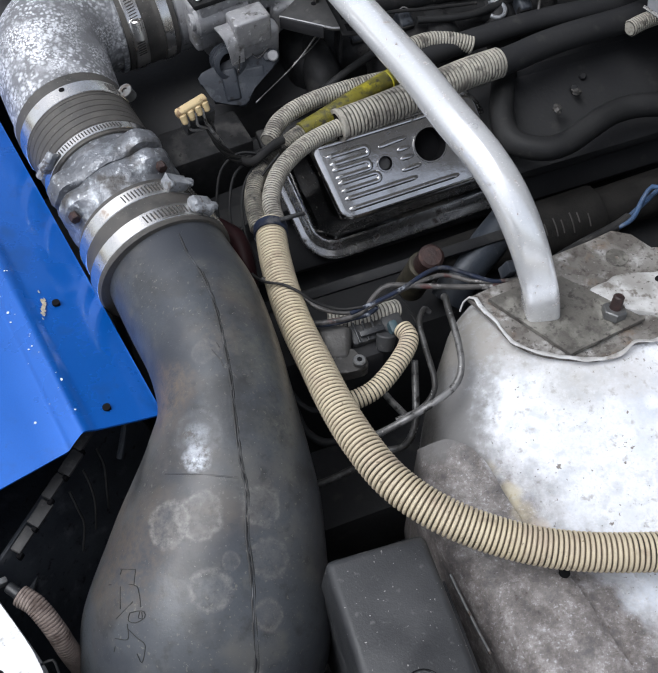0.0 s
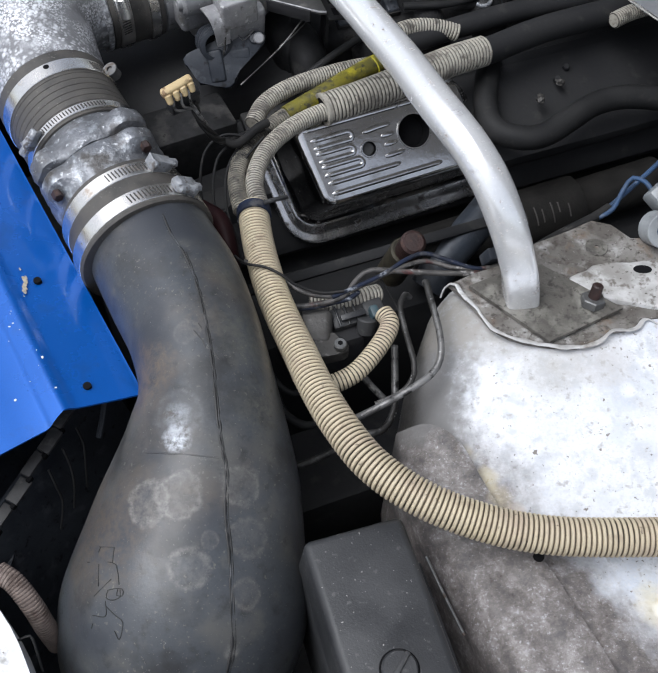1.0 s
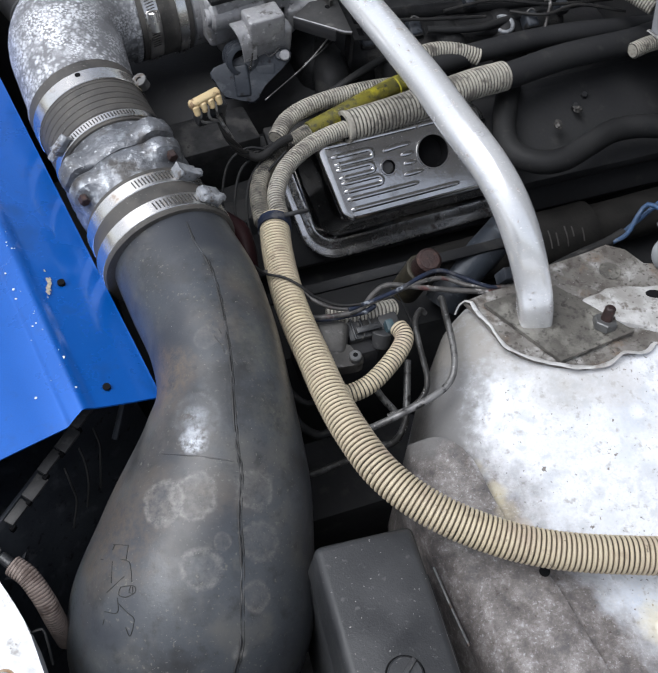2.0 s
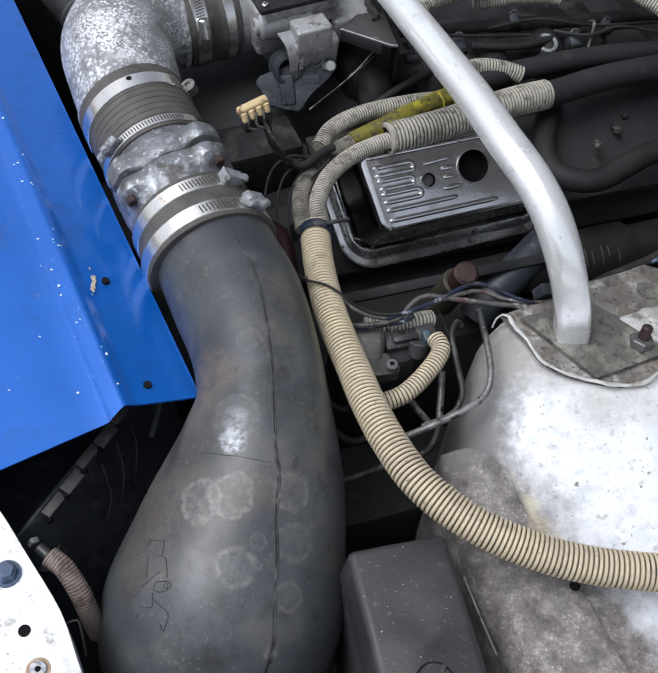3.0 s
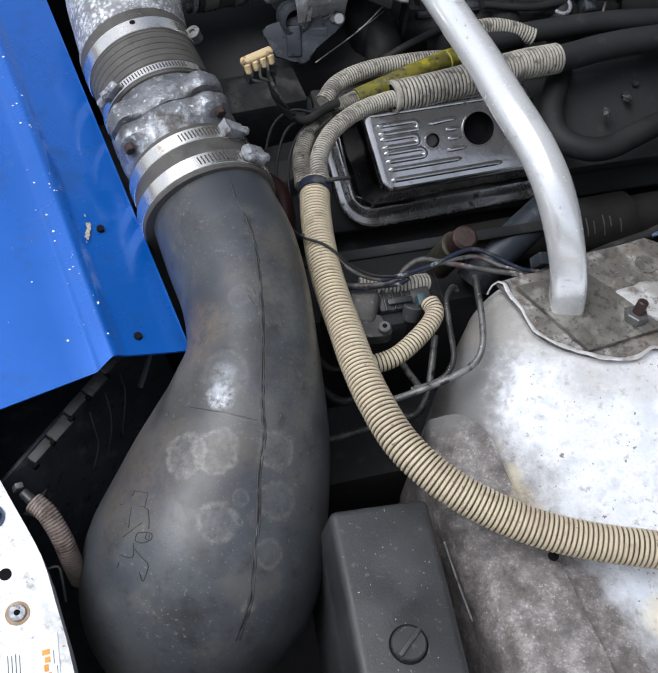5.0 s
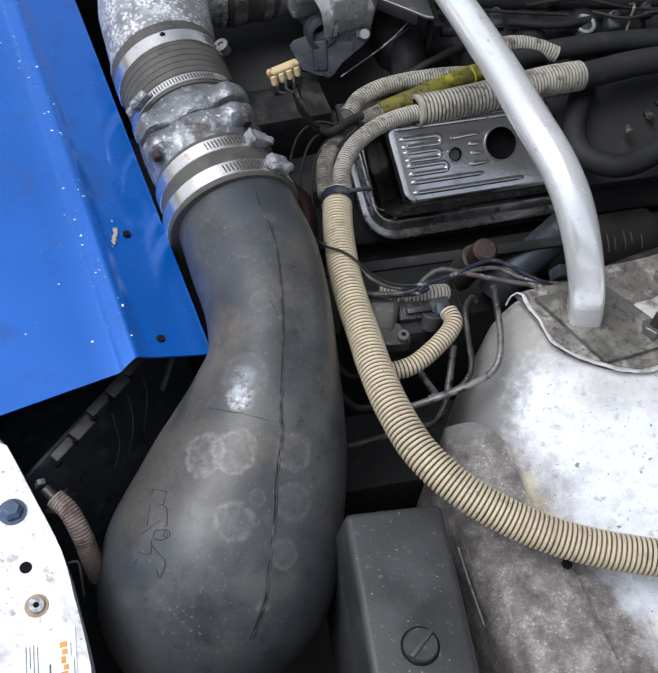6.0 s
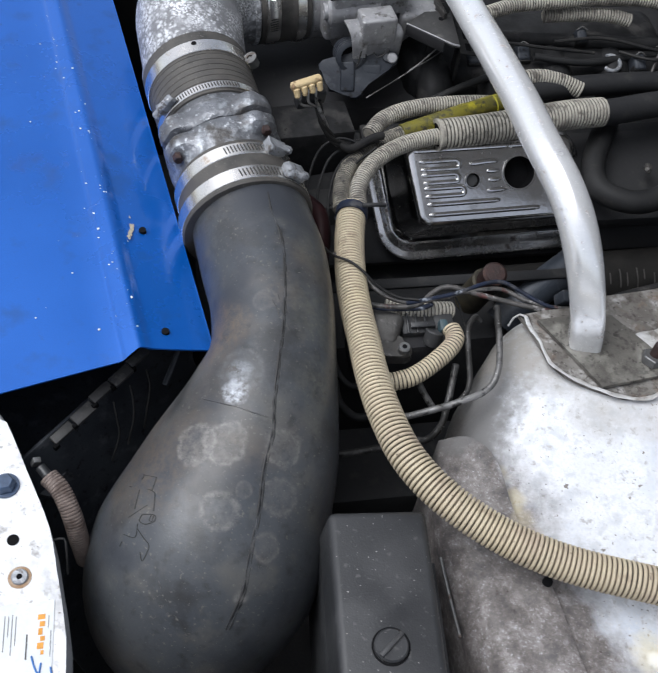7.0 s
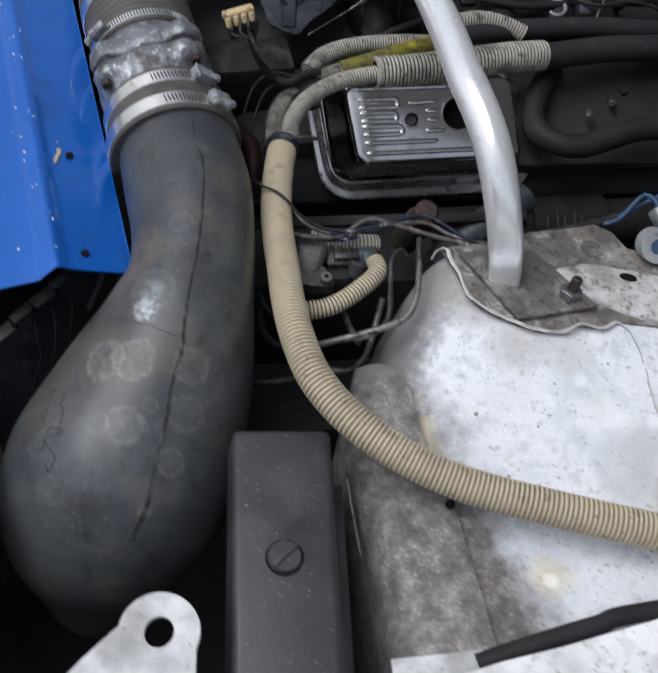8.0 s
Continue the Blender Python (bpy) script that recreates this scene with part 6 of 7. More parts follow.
# ---------- pump, sensor plug, brake lines ----------
def pump():
    root = thing("pump_bracket", (0.01, 0.49, 0.84), "dirty cast aluminium pump bracket with a torx screw", "pump")
    cast = box((0.030, 0.036, 0.03), axes((1, 0.05, 0), (0, -0.25, 1), (0.006, 0.501, 0.869)), 0.006, 4)
    for v in cast.verts:
        v.co += Vector((noise.noise(v.co * 70), noise.noise(v.co * 70 + Vector((5, 0, 0))), noise.noise(v.co * 70 + Vector((0, 5, 0))))) * 0.003
    part("casting", cast, M_ENGINE, root)
    part("lug", slab(smooth_outline([(-0.006, 0.494), (0.012, 0.4955), (0.022, 0.489), (0.034, 0.485), (0.0355, 0.4745), (0.026, 0.4695), (0.008, 0.466), (-0.004, 0.47)], 0.004), 0.868, 0.8805, 0.003), M_ENGINE, root)
    part("foot", box((0.075, 0.05, 0.05), axes(U, (0, 0, 1), (0.01, 0.51, 0.84)), 0.008), M_DARK, root)
    s = Vector((0.028, 0.477, 0.881))
    sc = part("screw", rod(s, s + Vector((0, 0, 0.006)), 0.0058, n=24, bevel=0.001), M_NUT, root, "bright torx screw")
    part("socket", rod(s + Vector((0, 0, 0.0055)), s + Vector((0, 0, 0.0063)), 0.0025, n=6), M_HOLE, sc)
    root = thing("sensor_plug", (0.045, 0.52, 0.855), "grey plastic sensor plug with a teal lock", "connector")
    part("plug_shell", box((0.036, 0.02, 0.02), axes(U, (0, -0.3, 1), (0.036, 0.519, 0.866)), 0.003), M_GREYP, root)
    for k in range(3):
        part("plug_ridge", box((0.0022, 0.021, 0.003), axes(U, (0, -0.3, 1), (0.026 + 0.008 * k, 0.5125 + 0.0032 * k, 0.8765)), 0.0008), M_BLACKP, root)
    part("latch", box((0.024, 0.006, 0.004), axes(U, (0, -0.3, 1), (0.04, 0.513, 0.8795)), 0.001), M_BLACKP, root, "dark locking latch")
    part("plug_nose", box((0.02, 0.016, 0.016), axes(U, (0, -0.3, 1), (0.058, 0.527, 0.87)), 0.003), M_GREYP, root)
    part("lock", box((0.008, 0.012, 0.016), axes(U, (0, -0.3, 1), (0.059, 0.517, 0.877)), 0.002), M_GREEN, root, "teal locking tab")
    part("collar", rod((0.052, 0.505, 0.862), (0.053, 0.513, 0.876), 0.008, 0.0095, n=18, bevel=0.001), M_GREYP, root)


pump()
cable("brake_line", [(0.1035, 0.532, 0.905), (0.1035, 0.524, 0.915), (0.1055, 0.511, 0.914), (0.112, 0.480, 0.910), (0.1135, 0.456, 0.906), (0.1075, 0.4415, 0.900), (0.090, 0.427, 0.897), (0.057, 0.410, 0.888), (0.03, 0.402, 0.875)], 0.0031, M_LINE, "dirty grey steel brake line bent round the tower", "pipe")
cable("brake_line", [(0.094, 0.543, 0.868), (0.0885, 0.538, 0.879), (0.083, 0.523, 0.881), (0.086, 0.5, 0.88), (0.0935, 0.462, 0.878), (0.091, 0.45, 0.868), (0.08, 0.44, 0.862), (0.06, 0.432, 0.858)], 0.0027, M_LINE, "slim grey steel brake line beside the tower", "pipe")
cable("brake_line", [(0.083, 0.52, 0.82), (0.083, 0.48, 0.808), (0.081, 0.456, 0.802), (0.07, 0.438, 0.8), (0.05, 0.432, 0.8), (0.02, 0.414, 0.798), (-0.012, 0.4, 0.797), (-0.05, 0.4, 0.79)], 0.0035, M_LINE, "dark steel brake line low in the bay", "pipe")
cable("brake_line", [(0.05, 0.497, 0.81), (0.058, 0.482, 0.812), (0.072, 0.462, 0.816)], 0.0034, M_LINE, "short dark steel line", "pipe")
cable("vacuum_hose", [(-0.03, 0.46, 0.83), (-0.02, 0.44, 0.825), (0.0, 0.425, 0.83), (0.02, 0.43, 0.84)], 0.004, M_HOSE, "thin black vacuum hose under the conduit", "hose")
cable("vacuum_hose", [(-0.035, 0.475, 0.84), (-0.025, 0.462, 0.836), (-0.012, 0.458, 0.83), (0.0, 0.468, 0.826)], 0.003, M_HOSE, "thin black vacuum hose by the pump", "hose")
root = thing("frame_rail", (0.03, 0.43, 0.7), "black steel frame rail below the brake lines", "frame rail")
part("rail_box", box((0.22, 0.09, 0.1), axes(U, (0, 0, 1), (0.02, 0.45, 0.66)), 0.008), M_OIL, root)
root = thing("dip_tube", (0.095, 0.62, 0.74), "rusted brown cap on a yellowed steel neck", "cap")
part("cap", rod((0.1015, 0.642, 0.815), (0.1045, 0.632, 0.843), 0.0142, 0.0132, n=24, bevel=0.003), M_RUST, root)
M_NECK = surf("yellowed_steel", (0.06, 0.052, 0.034), (0.03, 0.027, 0.022), 60, 0.6, 0.3)
part("neck", rod((0.088, 0.655, 0.76), (0.1, 0.644, 0.814), 0.0165, n=24, bevel=0.002), M_NECK, root, "yellowed neck")


# ---------- exhaust side ----------
def exhaust():
    root = thing("exhaust_manifold", (0.22, 0.76, 0.7), "dark cast iron exhaust manifold with cast letters", "exhaust manifold")
    part("log", rod((0.12, 0.705, 0.735), (0.42, 0.825, 0.745), 0.027, n=28, bevel=0.006), M_IRON, root)
    log = Vector((0.3, 0.12, 0.01)).normalized()
    out = Vector((0.25, -0.55, 0.75))
    out = (out - log * out.dot(log)).normalized()
    side = log.cross(out)
    c = Vector((0.268, 0.764, 0.740))
    pl = part("cast_sleeve", ring_tube(c, log, 0.022, 0.0345, 0.092, 40), M_IRON, root)

    def arc(at, lo, hi, r=0.0346):
        return [c + log * at + out * (r * math.cos(radians(q))) + side * (r * math.sin(radians(q))) for q in np.linspace(lo, hi, 6)]

    for k, (lo, hi) in enumerate(((-14, 8), (-20, 16), (-12, 14), (-20, 20), (-16, 4), (-8, 18))):
        part("cast_mark", pipe(arc(0.0105 * (k - 3) + 0.002 * (k % 2), lo, hi), 0.0009, 0.002, 6), M_ENGINE, pl)
    part("edge_bead", pipe([*arc(0.031, -24, -24), *arc(0.040, -20, 26), *arc(0.034, 30, 30)], 0.0013, 0.003, 8), M_NUT, pl)
    root = thing("heat_pipe", (0.165, 0.7, 0.7), "dusty blue grey steel pipe by the manifold", "pipe")
    part("pipe_body", pipe([(0.135, 0.672, 0.715), (0.155, 0.696, 0.74), (0.185, 0.728, 0.755), (0.215, 0.765, 0.765)], 0.021, 0.01, 24), M_PIPE, root)
    root = thing("dark_nut", (0.164, 0.565, 0.89), "dark square clip nut on the wires", "nut")
    part("nut_body", box((0.012, 0.012, 0.02), pose(0.166, 0.566, 0.902, 20, 10, 20), 0.002), M_BPLAST, root)
    root = thing("loom_bar", (0.05, 0.665, 0.76), "dark dirty metal heat shield strip", "bracket")
    part("strip", box((0.34, 0.012, 0.008), axes(U, (0, -0.5, 1), (0.06, 0.668, 0.772)), 0.002), M_OIL, root)
    for u in (-0.03, 0.03):
        p = Vector((0.03, 0.63, 0.74)) + U * u
        part("spark_boot", rod(p, p + Vector((0.0, -0.03, 0.03)), 0.008, 0.006, n=14, bevel=0.002), M_REDB, root, "faded red plug boot")


M_IRON = surf("cast_iron", (0.014, 0.0135, 0.013), (0.024, 0.0228, 0.0215), 50, 0.7, 0.2, 0.5, 260)
sheen(M_IRON, 0.22)
M_PIPE = surf("blue_grey_pipe", (0.04, 0.049, 0.064), (0.02, 0.023, 0.029), 20, 0.5, 0.2, 0.3, 300, [(40, 0.56, 0.14, (0.016, 0.017, 0.019), 0.7), (90, 0.6, 0.1, (0.09, 0.1, 0.115), 0.6)])
M_DARKG = surf("dusty_dark_metal", (0.027, 0.0272, 0.0285), (0.014, 0.0142, 0.0148), 40, 0.6, 0.1, 0.3, 260, [(30, 0.56, 0.14, (0.06, 0.058, 0.056), 0.65), (120, 0.62, 0.1, (0.014, 0.0135, 0.013), 0.7)])
M_REDB = surf("faded_red_rubber", (0.02, 0.005, 0.0058), (0.012, 0.0042, 0.005), 40, 0.6)
for dull in (M_IRON, M_DARKG, M_REDB):
    sheen(dull, 0.15)
exhaust()


# ---------- hoses on the right ----------
def hose(name, pts, r, label, material=None):
    root = thing(name, Vector(pts[len(pts) // 2]) - Vector((0, 0, r)), label, "hose", "engine hoses")
    part("hose_body", pipe(pts, r, 0.008, 20), material or M_HOSE, root)
    return root


hose("heater_hose", [(0.207, 0.915, 0.84), (0.199, 0.872, 0.843), (0.195, 0.825, 0.842), (0.206, 0.797, 0.84), (0.235, 0.789, 0.838), (0.262, 0.797, 0.838), (0.29, 0.819, 0.84), (0.325, 0.845, 0.842), (0.37, 0.856, 0.842), (0.45, 0.86, 0.83)], 0.0138, "dull black heater hose curving over the cover")
hose("engine_hose", [(0.17, 0.868, 0.882), (0.2, 0.884, 0.881), (0.262, 0.922, 0.88), (0.342, 0.957, 0.88), (0.4, 0.985, 0.88), (0.47, 1.0, 0.87)], 0.0155, "thick black rubber hose leaving the wide conduit", M_OIL)
hose("engine_hose", [(0.09, 0.876, 0.884), (0.144, 0.907, 0.884), (0.242, 0.953, 0.883), (0.32, 0.977, 0.882), (0.4, 1.01, 0.87)], 0.0125, "black rubber hose behind the conduits", M_OIL)
loom("side_conduit", [(0.345, 0.935, 0.885), (0.37, 0.952, 0.885), (0.42, 0.98, 0.88)], 0.0095, 0.0034, 0.0018, M_LOOMG, "short grey conduit under the cowl edge")
loom("top_conduit", [(0.03, 0.925, 0.945), (0.063, 0.955, 0.945), (0.111, 0.98, 0.945), (0.161, 1.005, 0.945), (0.22, 1.022, 0.945), (0.27, 1.012, 0.943), (0.315, 0.985, 0.938), (0.36, 0.955, 0.93)], 0.0085, 0.0034, 0.0017, M_LOOMG, "pale corrugated conduit behind the intake")
loom("top_conduit", [(0.1, 0.977, 0.925), (0.141, 0.993, 0.926), (0.18, 1.004, 0.926), (0.205, 1.008, 0.922)], 0.0085, 0.0034, 0.0017, M_LOOMG, "pale grey conduit over the fuel rail")
root = thing("fuel_rail", (0.15, 0.99, 0.88), "dull dark grey fuel rail along the intake", "fuel rail")
part("rail", rod((0.03, 0.955, 0.893), (0.4, 1.055, 0.895), 0.0085, n=16, bevel=0.002), M_DARKG, root)
for k in range(3):
    p = Vector((0.07, 0.957, 0.88)) + U * (0.09 * k)
    part("injector", rod(p, p + Vector((0.004, -0.012, -0.03)), 0.009, 0.007, n=14, bevel=0.002), M_BPLAST, root)
root = thing("open_spanner_hook", (0.2, 0.96, 0.88), "bright open steel ring hook on a dark rod", "hook")
pts = [(0.1935 + 0.0105 * math.cos(a), 0.9595 + 0.0150 * math.sin(a), 0.893) for a in (radians(d) for d in range(-130, 131, 26))]
part("hook_ring", pipe(pts, 0.0025, 0.004, 10), M_CAPG, root)
part("hook_rod", pipe([(0.192, 0.962, 0.884), (0.16, 0.955, 0.88), (0.125, 0.952, 0.876)], 0.006, 0.006, 12), M_DARKG, root)
for u, v, dz in ((0.36, 0.04, 0.0), (0.34, 0.025, 0.0), (0.47, 0.07, 0.0)):
    x, y = plan(u, v)
    root = thing("cover_bolt", (x, y, 0.825), "small oily bolt on the black cover", "bolt", "bolts on the black cover")
    part("bolt_head", rod((x, y, 0.826), (x, y - 0.004, 0.834), 0.0045, n=6, bevel=0.001), M_OIL, root)

# ---------- cowl edge ----------
root = thing("cowl_edge", (0.42, 0.9, 0.93), "grey painted cowl panel edge with bright lip", "body panel")
M_COWL = surf("dusty_grey_cowl", (0.3, 0.31, 0.33), (0.22, 0.225, 0.24), 30, 0.45, 0.2, 0.15, 300)
part("cowl_sheet", slab([(0.3405, 0.888), (0.366, 0.857), (0.43, 0.79), (0.6, 0.86), (0.5, 1.05), (0.37, 1.0)], 0.944, 0.947), M_COWL, root)
part("cowl_lip", pipe([(0.338, 0.892, 0.946), (0.366, 0.857, 0.946), (0.43, 0.79, 0.946)], 0.002, 0.006, 8), M_BAND, root, "bright folded lip")


# ---------- throttle body and sensors ----------
def throttle():
    zdir = Vector((0, 0, 1))
    root = thing("throttle_valve", (-0.08, 0.92, 0.86), "dirty cast aluminium throttle body with idle valve", "throttle body")
    e = ELBOW_END + EX * 0.049
    part("bore_flange", rod(e, e + EX * 0.03, 0.055, n=36, bevel=0.003), M_TBG, root)
    part("main_casting", box((0.11, 0.10, 0.1), axes(EX, zdir, e + EX * 0.085 - zdir * 0.01), 0.012, 3), M_TBG, root)
    part("idle_barrel", rod((-0.141, 0.858, 0.952), (-0.085, 0.882, 0.953), 0.0155, n=28, bevel=0.003), M_TBG, root)
    part("barrel_boss", ring_tube((-0.1415, 0.858, 0.952), (-0.9, -0.4, 0), 0.0035, 0.009, 0.008, 20), M_TBG, root)
    part("idle_block", box((0.040, 0.027, 0.032), axes(EX, zdir, (-0.083, 0.850, 0.953)), 0.0028, 3), M_TBG, root)
    part("casting_face", box((0.098, 0.034, 0.06), axes(EX, zdir, (-0.1065, 0.894, 0.942)), 0.006, 3), M_TBG, root)
    part("casting_skirt", box((0.05, 0.02, 0.05), axes(EX, (0, -0.2, 1), (-0.078, 0.856, 0.924)), 0.006, 3), M_TBG, root)

    def bent_strip(line, across, width, thick):
        """A sheet strip bent along a line."""
        own, rings = bmesh.new(), []
        pts = curve(line, 0.002)
        tan = np.gradient(pts[:, :3], axis=0)
        w = np.array(Vector(across).normalized())
        for q, t in zip(pts[:, :3], tan):
            n = np.cross(t, w)
            n = n / np.linalg.norm(n) * thick
            f = 1.0 - 0.35 * (len(rings) / len(pts))
            rings.append([q - w * width * f / 2 - n, q + w * width * f / 2 - n, q + w * width * f / 2 + n, q - w * width * f / 2 + n])
        loft(own, rings)
        return own

    part("tongue", bent_strip([(-0.109, 0.846, 0.957), (-0.104, 0.838, 0.956), (-0.099, 0.832, 0.950), (-0.096, 0.829, 0.938), (-0.095, 0.829, 0.922)], EX, 0.021, 0.0012), M_TBG, root, "bent cast tongue")
    part("stay_wire", pipe([(-0.0925, 0.8255, 0.934), (-0.0935, 0.823, 0.924), (-0.0955, 0.821, 0.916)], 0.0009, 0.002, 8), M_LINE, root, "thin bright stay wire")
    part("cast_arm", box((0.054, 0.046, 0.03), axes(EX, (0, -0.12, 1), (-0.046, 0.916, 0.936)), 0.006, 3), M_TBG, root)
    part("arm_web", box((0.006, 0.05, 0.026), axes((1, 0.25, 0), zdir, (-0.066, 0.912, 0.946)), 0.0022, 3), M_TBG, root)
    part("column", box((0.02, 0.02, 0.06), axes(EX, (0, 0.3, 1), (-0.083, 0.868, 0.915)), 0.004, 3), M_TBG, root)
    root = thing("idle_connector", (-0.11, 0.81, 0.9), "black ribbed round sensor body with open bore", "sensor")
    a, d = Vector((-0.112, 0.853, 0.909)), Vector((0.32, -0.78, 0.34)).normalized()
    bm, rings = bmesh.new(), []
    s = d.cross(zdir).normalized()
    t = s.cross(d)
    for i in range(4):
        for dd, r in ((0, 0.0155), (0.001, 0.0175), (0.005, 0.0175), (0.006, 0.0155)):
            rings.append(circle(a + d * (i * 0.0064 + dd), s, t, r, None, 28))
    rings.append(circle(a + d * 0.0256, s, t, 0.0125, None, 28))
    rings.append(circle(a + d * 0.016, s, t, 0.0115, None, 28))
    loft(bm, rings)
    part("ribbed_barrel", bm, M_BPLAST, root)
    part("bore_floor", rod(a + d * 0.0160, a + d * 0.0168, 0.0116, n=24), M_HOLE, root)
    root = thing("throttle_sensor", (-0.095, 0.81, 0.87), "dusty blue black plastic throttle sensor with bent metal edge", "sensor")
    face = axes((1, 0.08, 0), (0, -0.74, 0.67), (-0.1085, 0.827, 0.905))

    def local(pts):
        return [(x * 0.001, y * 0.001) for x, y in pts]

    outline = local([(-31, 0), (-27, 5.5), (-20, 8.5), (3, 17.5), (23, 28.5), (33.5, 17), (46, 27.5), (54, 26.5), (57.5, 22.5), (57, 16), (48.5, 6.5), (27, -12), (24, -25), (18, -30.5), (11, -31.5), (4.5, -27), (-15, -27), (-17, -18.5), (-29, -7)])
    shell = slab(outline, -0.024, 0.0, 0.002)
    for v in shell.verts:
        v.co.z += 0.0016 * noise.noise(v.co * 90)
    bmesh.ops.transform(shell, matrix=face, verts=shell.verts)
    part("sensor_body", shell, M_BPLAST, root)
    for w, h, x, y, dz in ((0.017, 0.034, 0.004, -0.008, 0.003), (0.022, 0.012, 0.03, 0.004, 0.001)):
        part("raised_face", box((w, h, 0.006), face @ pose(x, y, dz - 0.0035, 4, -3, 8), 0.0025, 3), M_BPLAST, root)
    edge = [face @ Vector((x * 0.001, y * 0.001, 0.0015)) for x, y in ((4, 18), (23, 29), (33.5, 17.5), (46, 28))]
    part("bent_edge", pipe(edge, 0.0006, 0.004, 6), M_LINE, root, "thin bent metal edge")
    q = face @ Vector((0.0505, 0.0195, 0.0))
    n = face.to_3x3() @ Vector((0, 0, 1))
    part("lug_screw", rod(q - n * 0.002, q + n * 0.005, 0.0058, n=18, bevel=0.001), M_TBG, root)
    part("lug_screw", rod((-0.064, 0.846, 0.916), (-0.065, 0.842, 0.921), 0.005, n=18, bevel=0.001), M_BPLAST, root)
    root = thing("cable_bracket", (-0.015, 0.88, 0.93), "dark stamped steel throttle cable bracket", "bracket")
    part("bracket_plate", slab([(-0.052, 0.872), (-0.022, 0.925), (-0.012, 0.925), (0.012, 0.853), (0.004, 0.853)], 0.945, 0.949), M_DUSTYP, root, smooth=False)
    part("bracket_web", box((0.05, 0.003, 0.014), axes((0.8, -0.3, 0), (0, 0, 1), (-0.028, 0.862, 0.942)), 0.001), M_DARK, root)
    part("bracket_edge", pipe([(-0.052, 0.872, 0.9482), (-0.024, 0.8625, 0.9482), (0.004, 0.853, 0.9482), (0.012, 0.853, 0.9482)], 0.0012, 0.006, 8), M_TBG, root, "bright worn bracket edge")
    part("bracket_fin", slab([(-0.029, 0.917), (-0.0135, 0.893), (-0.0105, 0.895), (-0.024, 0.921)], 0.9475, 0.9565, 0.0008), M_ENGINE, root, "pale upright fin of the bracket", smooth=False)
    part("bracket_stem", box((0.02, 0.02, 0.1), pose(-0.018, 0.915, 0.9), 0.003), M_DARKG, root)
    part("bracket_hole", rod((-0.016, 0.893, 0.9487), (-0.016, 0.893, 0.9495), 0.003, n=14), M_HOLE, root)
    cable("control_cable", [(-0.078, 0.812, 0.883), (-0.036, 0.84, 0.912), (-0.012, 0.872, 0.926)], 0.0008, M_LINE, "thin bare steel cable strand", "cable")
    cable("control_cable", [(-0.037, 0.841, 0.912), (-0.022, 0.861, 0.912), (-0.007, 0.889, 0.911)], 0.0007, M_LINE, "thin bare steel cable strand", "cable")
    # manifold lumps behind
    root = thing("intake_manifold", (0.08, 0.9, 0.8), "dark oily intake manifold with runners", "intake manifold")
    part("plenum", box((0.34, 0.12, 0.07), axes(U, zdir, (0.10, 0.985, 0.855)), 0.02, 3), M_DARKG, root)
    for k in range(4):
        p = Vector((-0.01, 0.885, 0.86)) + U * (0.075 * k)
        part("runner", pipe([p + V * 0.07, p + Vector((0, 0, 0.012)), p - V * 0.035 + Vector((0, 0, -0.03))], 0.022, 0.01, 16), M_DARKG, root)
    part("manifold_flange", box((0.25, 0.06, 0.012), axes(U, -V * 0.3 + zdir, (0.045, 0.826, 0.835)), 0.003), M_DARKG, root)
    for k in range(4):
        p = Vector((-0.03, 0.84, 0.848)) + U * (0.07 * k)
        part("flange_bolt", rod(p, p + Vector((0, -0.002, 0.01)), 0.006, n=6, bevel=0.001), M_NUT, root)
    cable("plug_lead", [(-0.02, 0.83, 0.87), (0.02, 0.86, 0.885), (0.06, 0.9, 0.885), (0.1, 0.95, 0.87)], 0.0045, M_HOSE, "black ignition lead over the manifold", "cable")
    cable("plug_lead", [(0.1, 0.93, 0.9), (0.16, 0.945, 0.896), (0.22, 0.985, 0.89), (0.3, 1.03, 0.88)], 0.0045, M_HOSE, "black ignition lead beside the rail", "cable")
    cable("wire", [(0.245, 1.0, 0.9), (0.247, 0.985, 0.91), (0.243, 0.965, 0.9), (0.241, 0.945, 0.88)], 0.0018, M_WIREW, "grey looped wire near the firewall")


throttle()


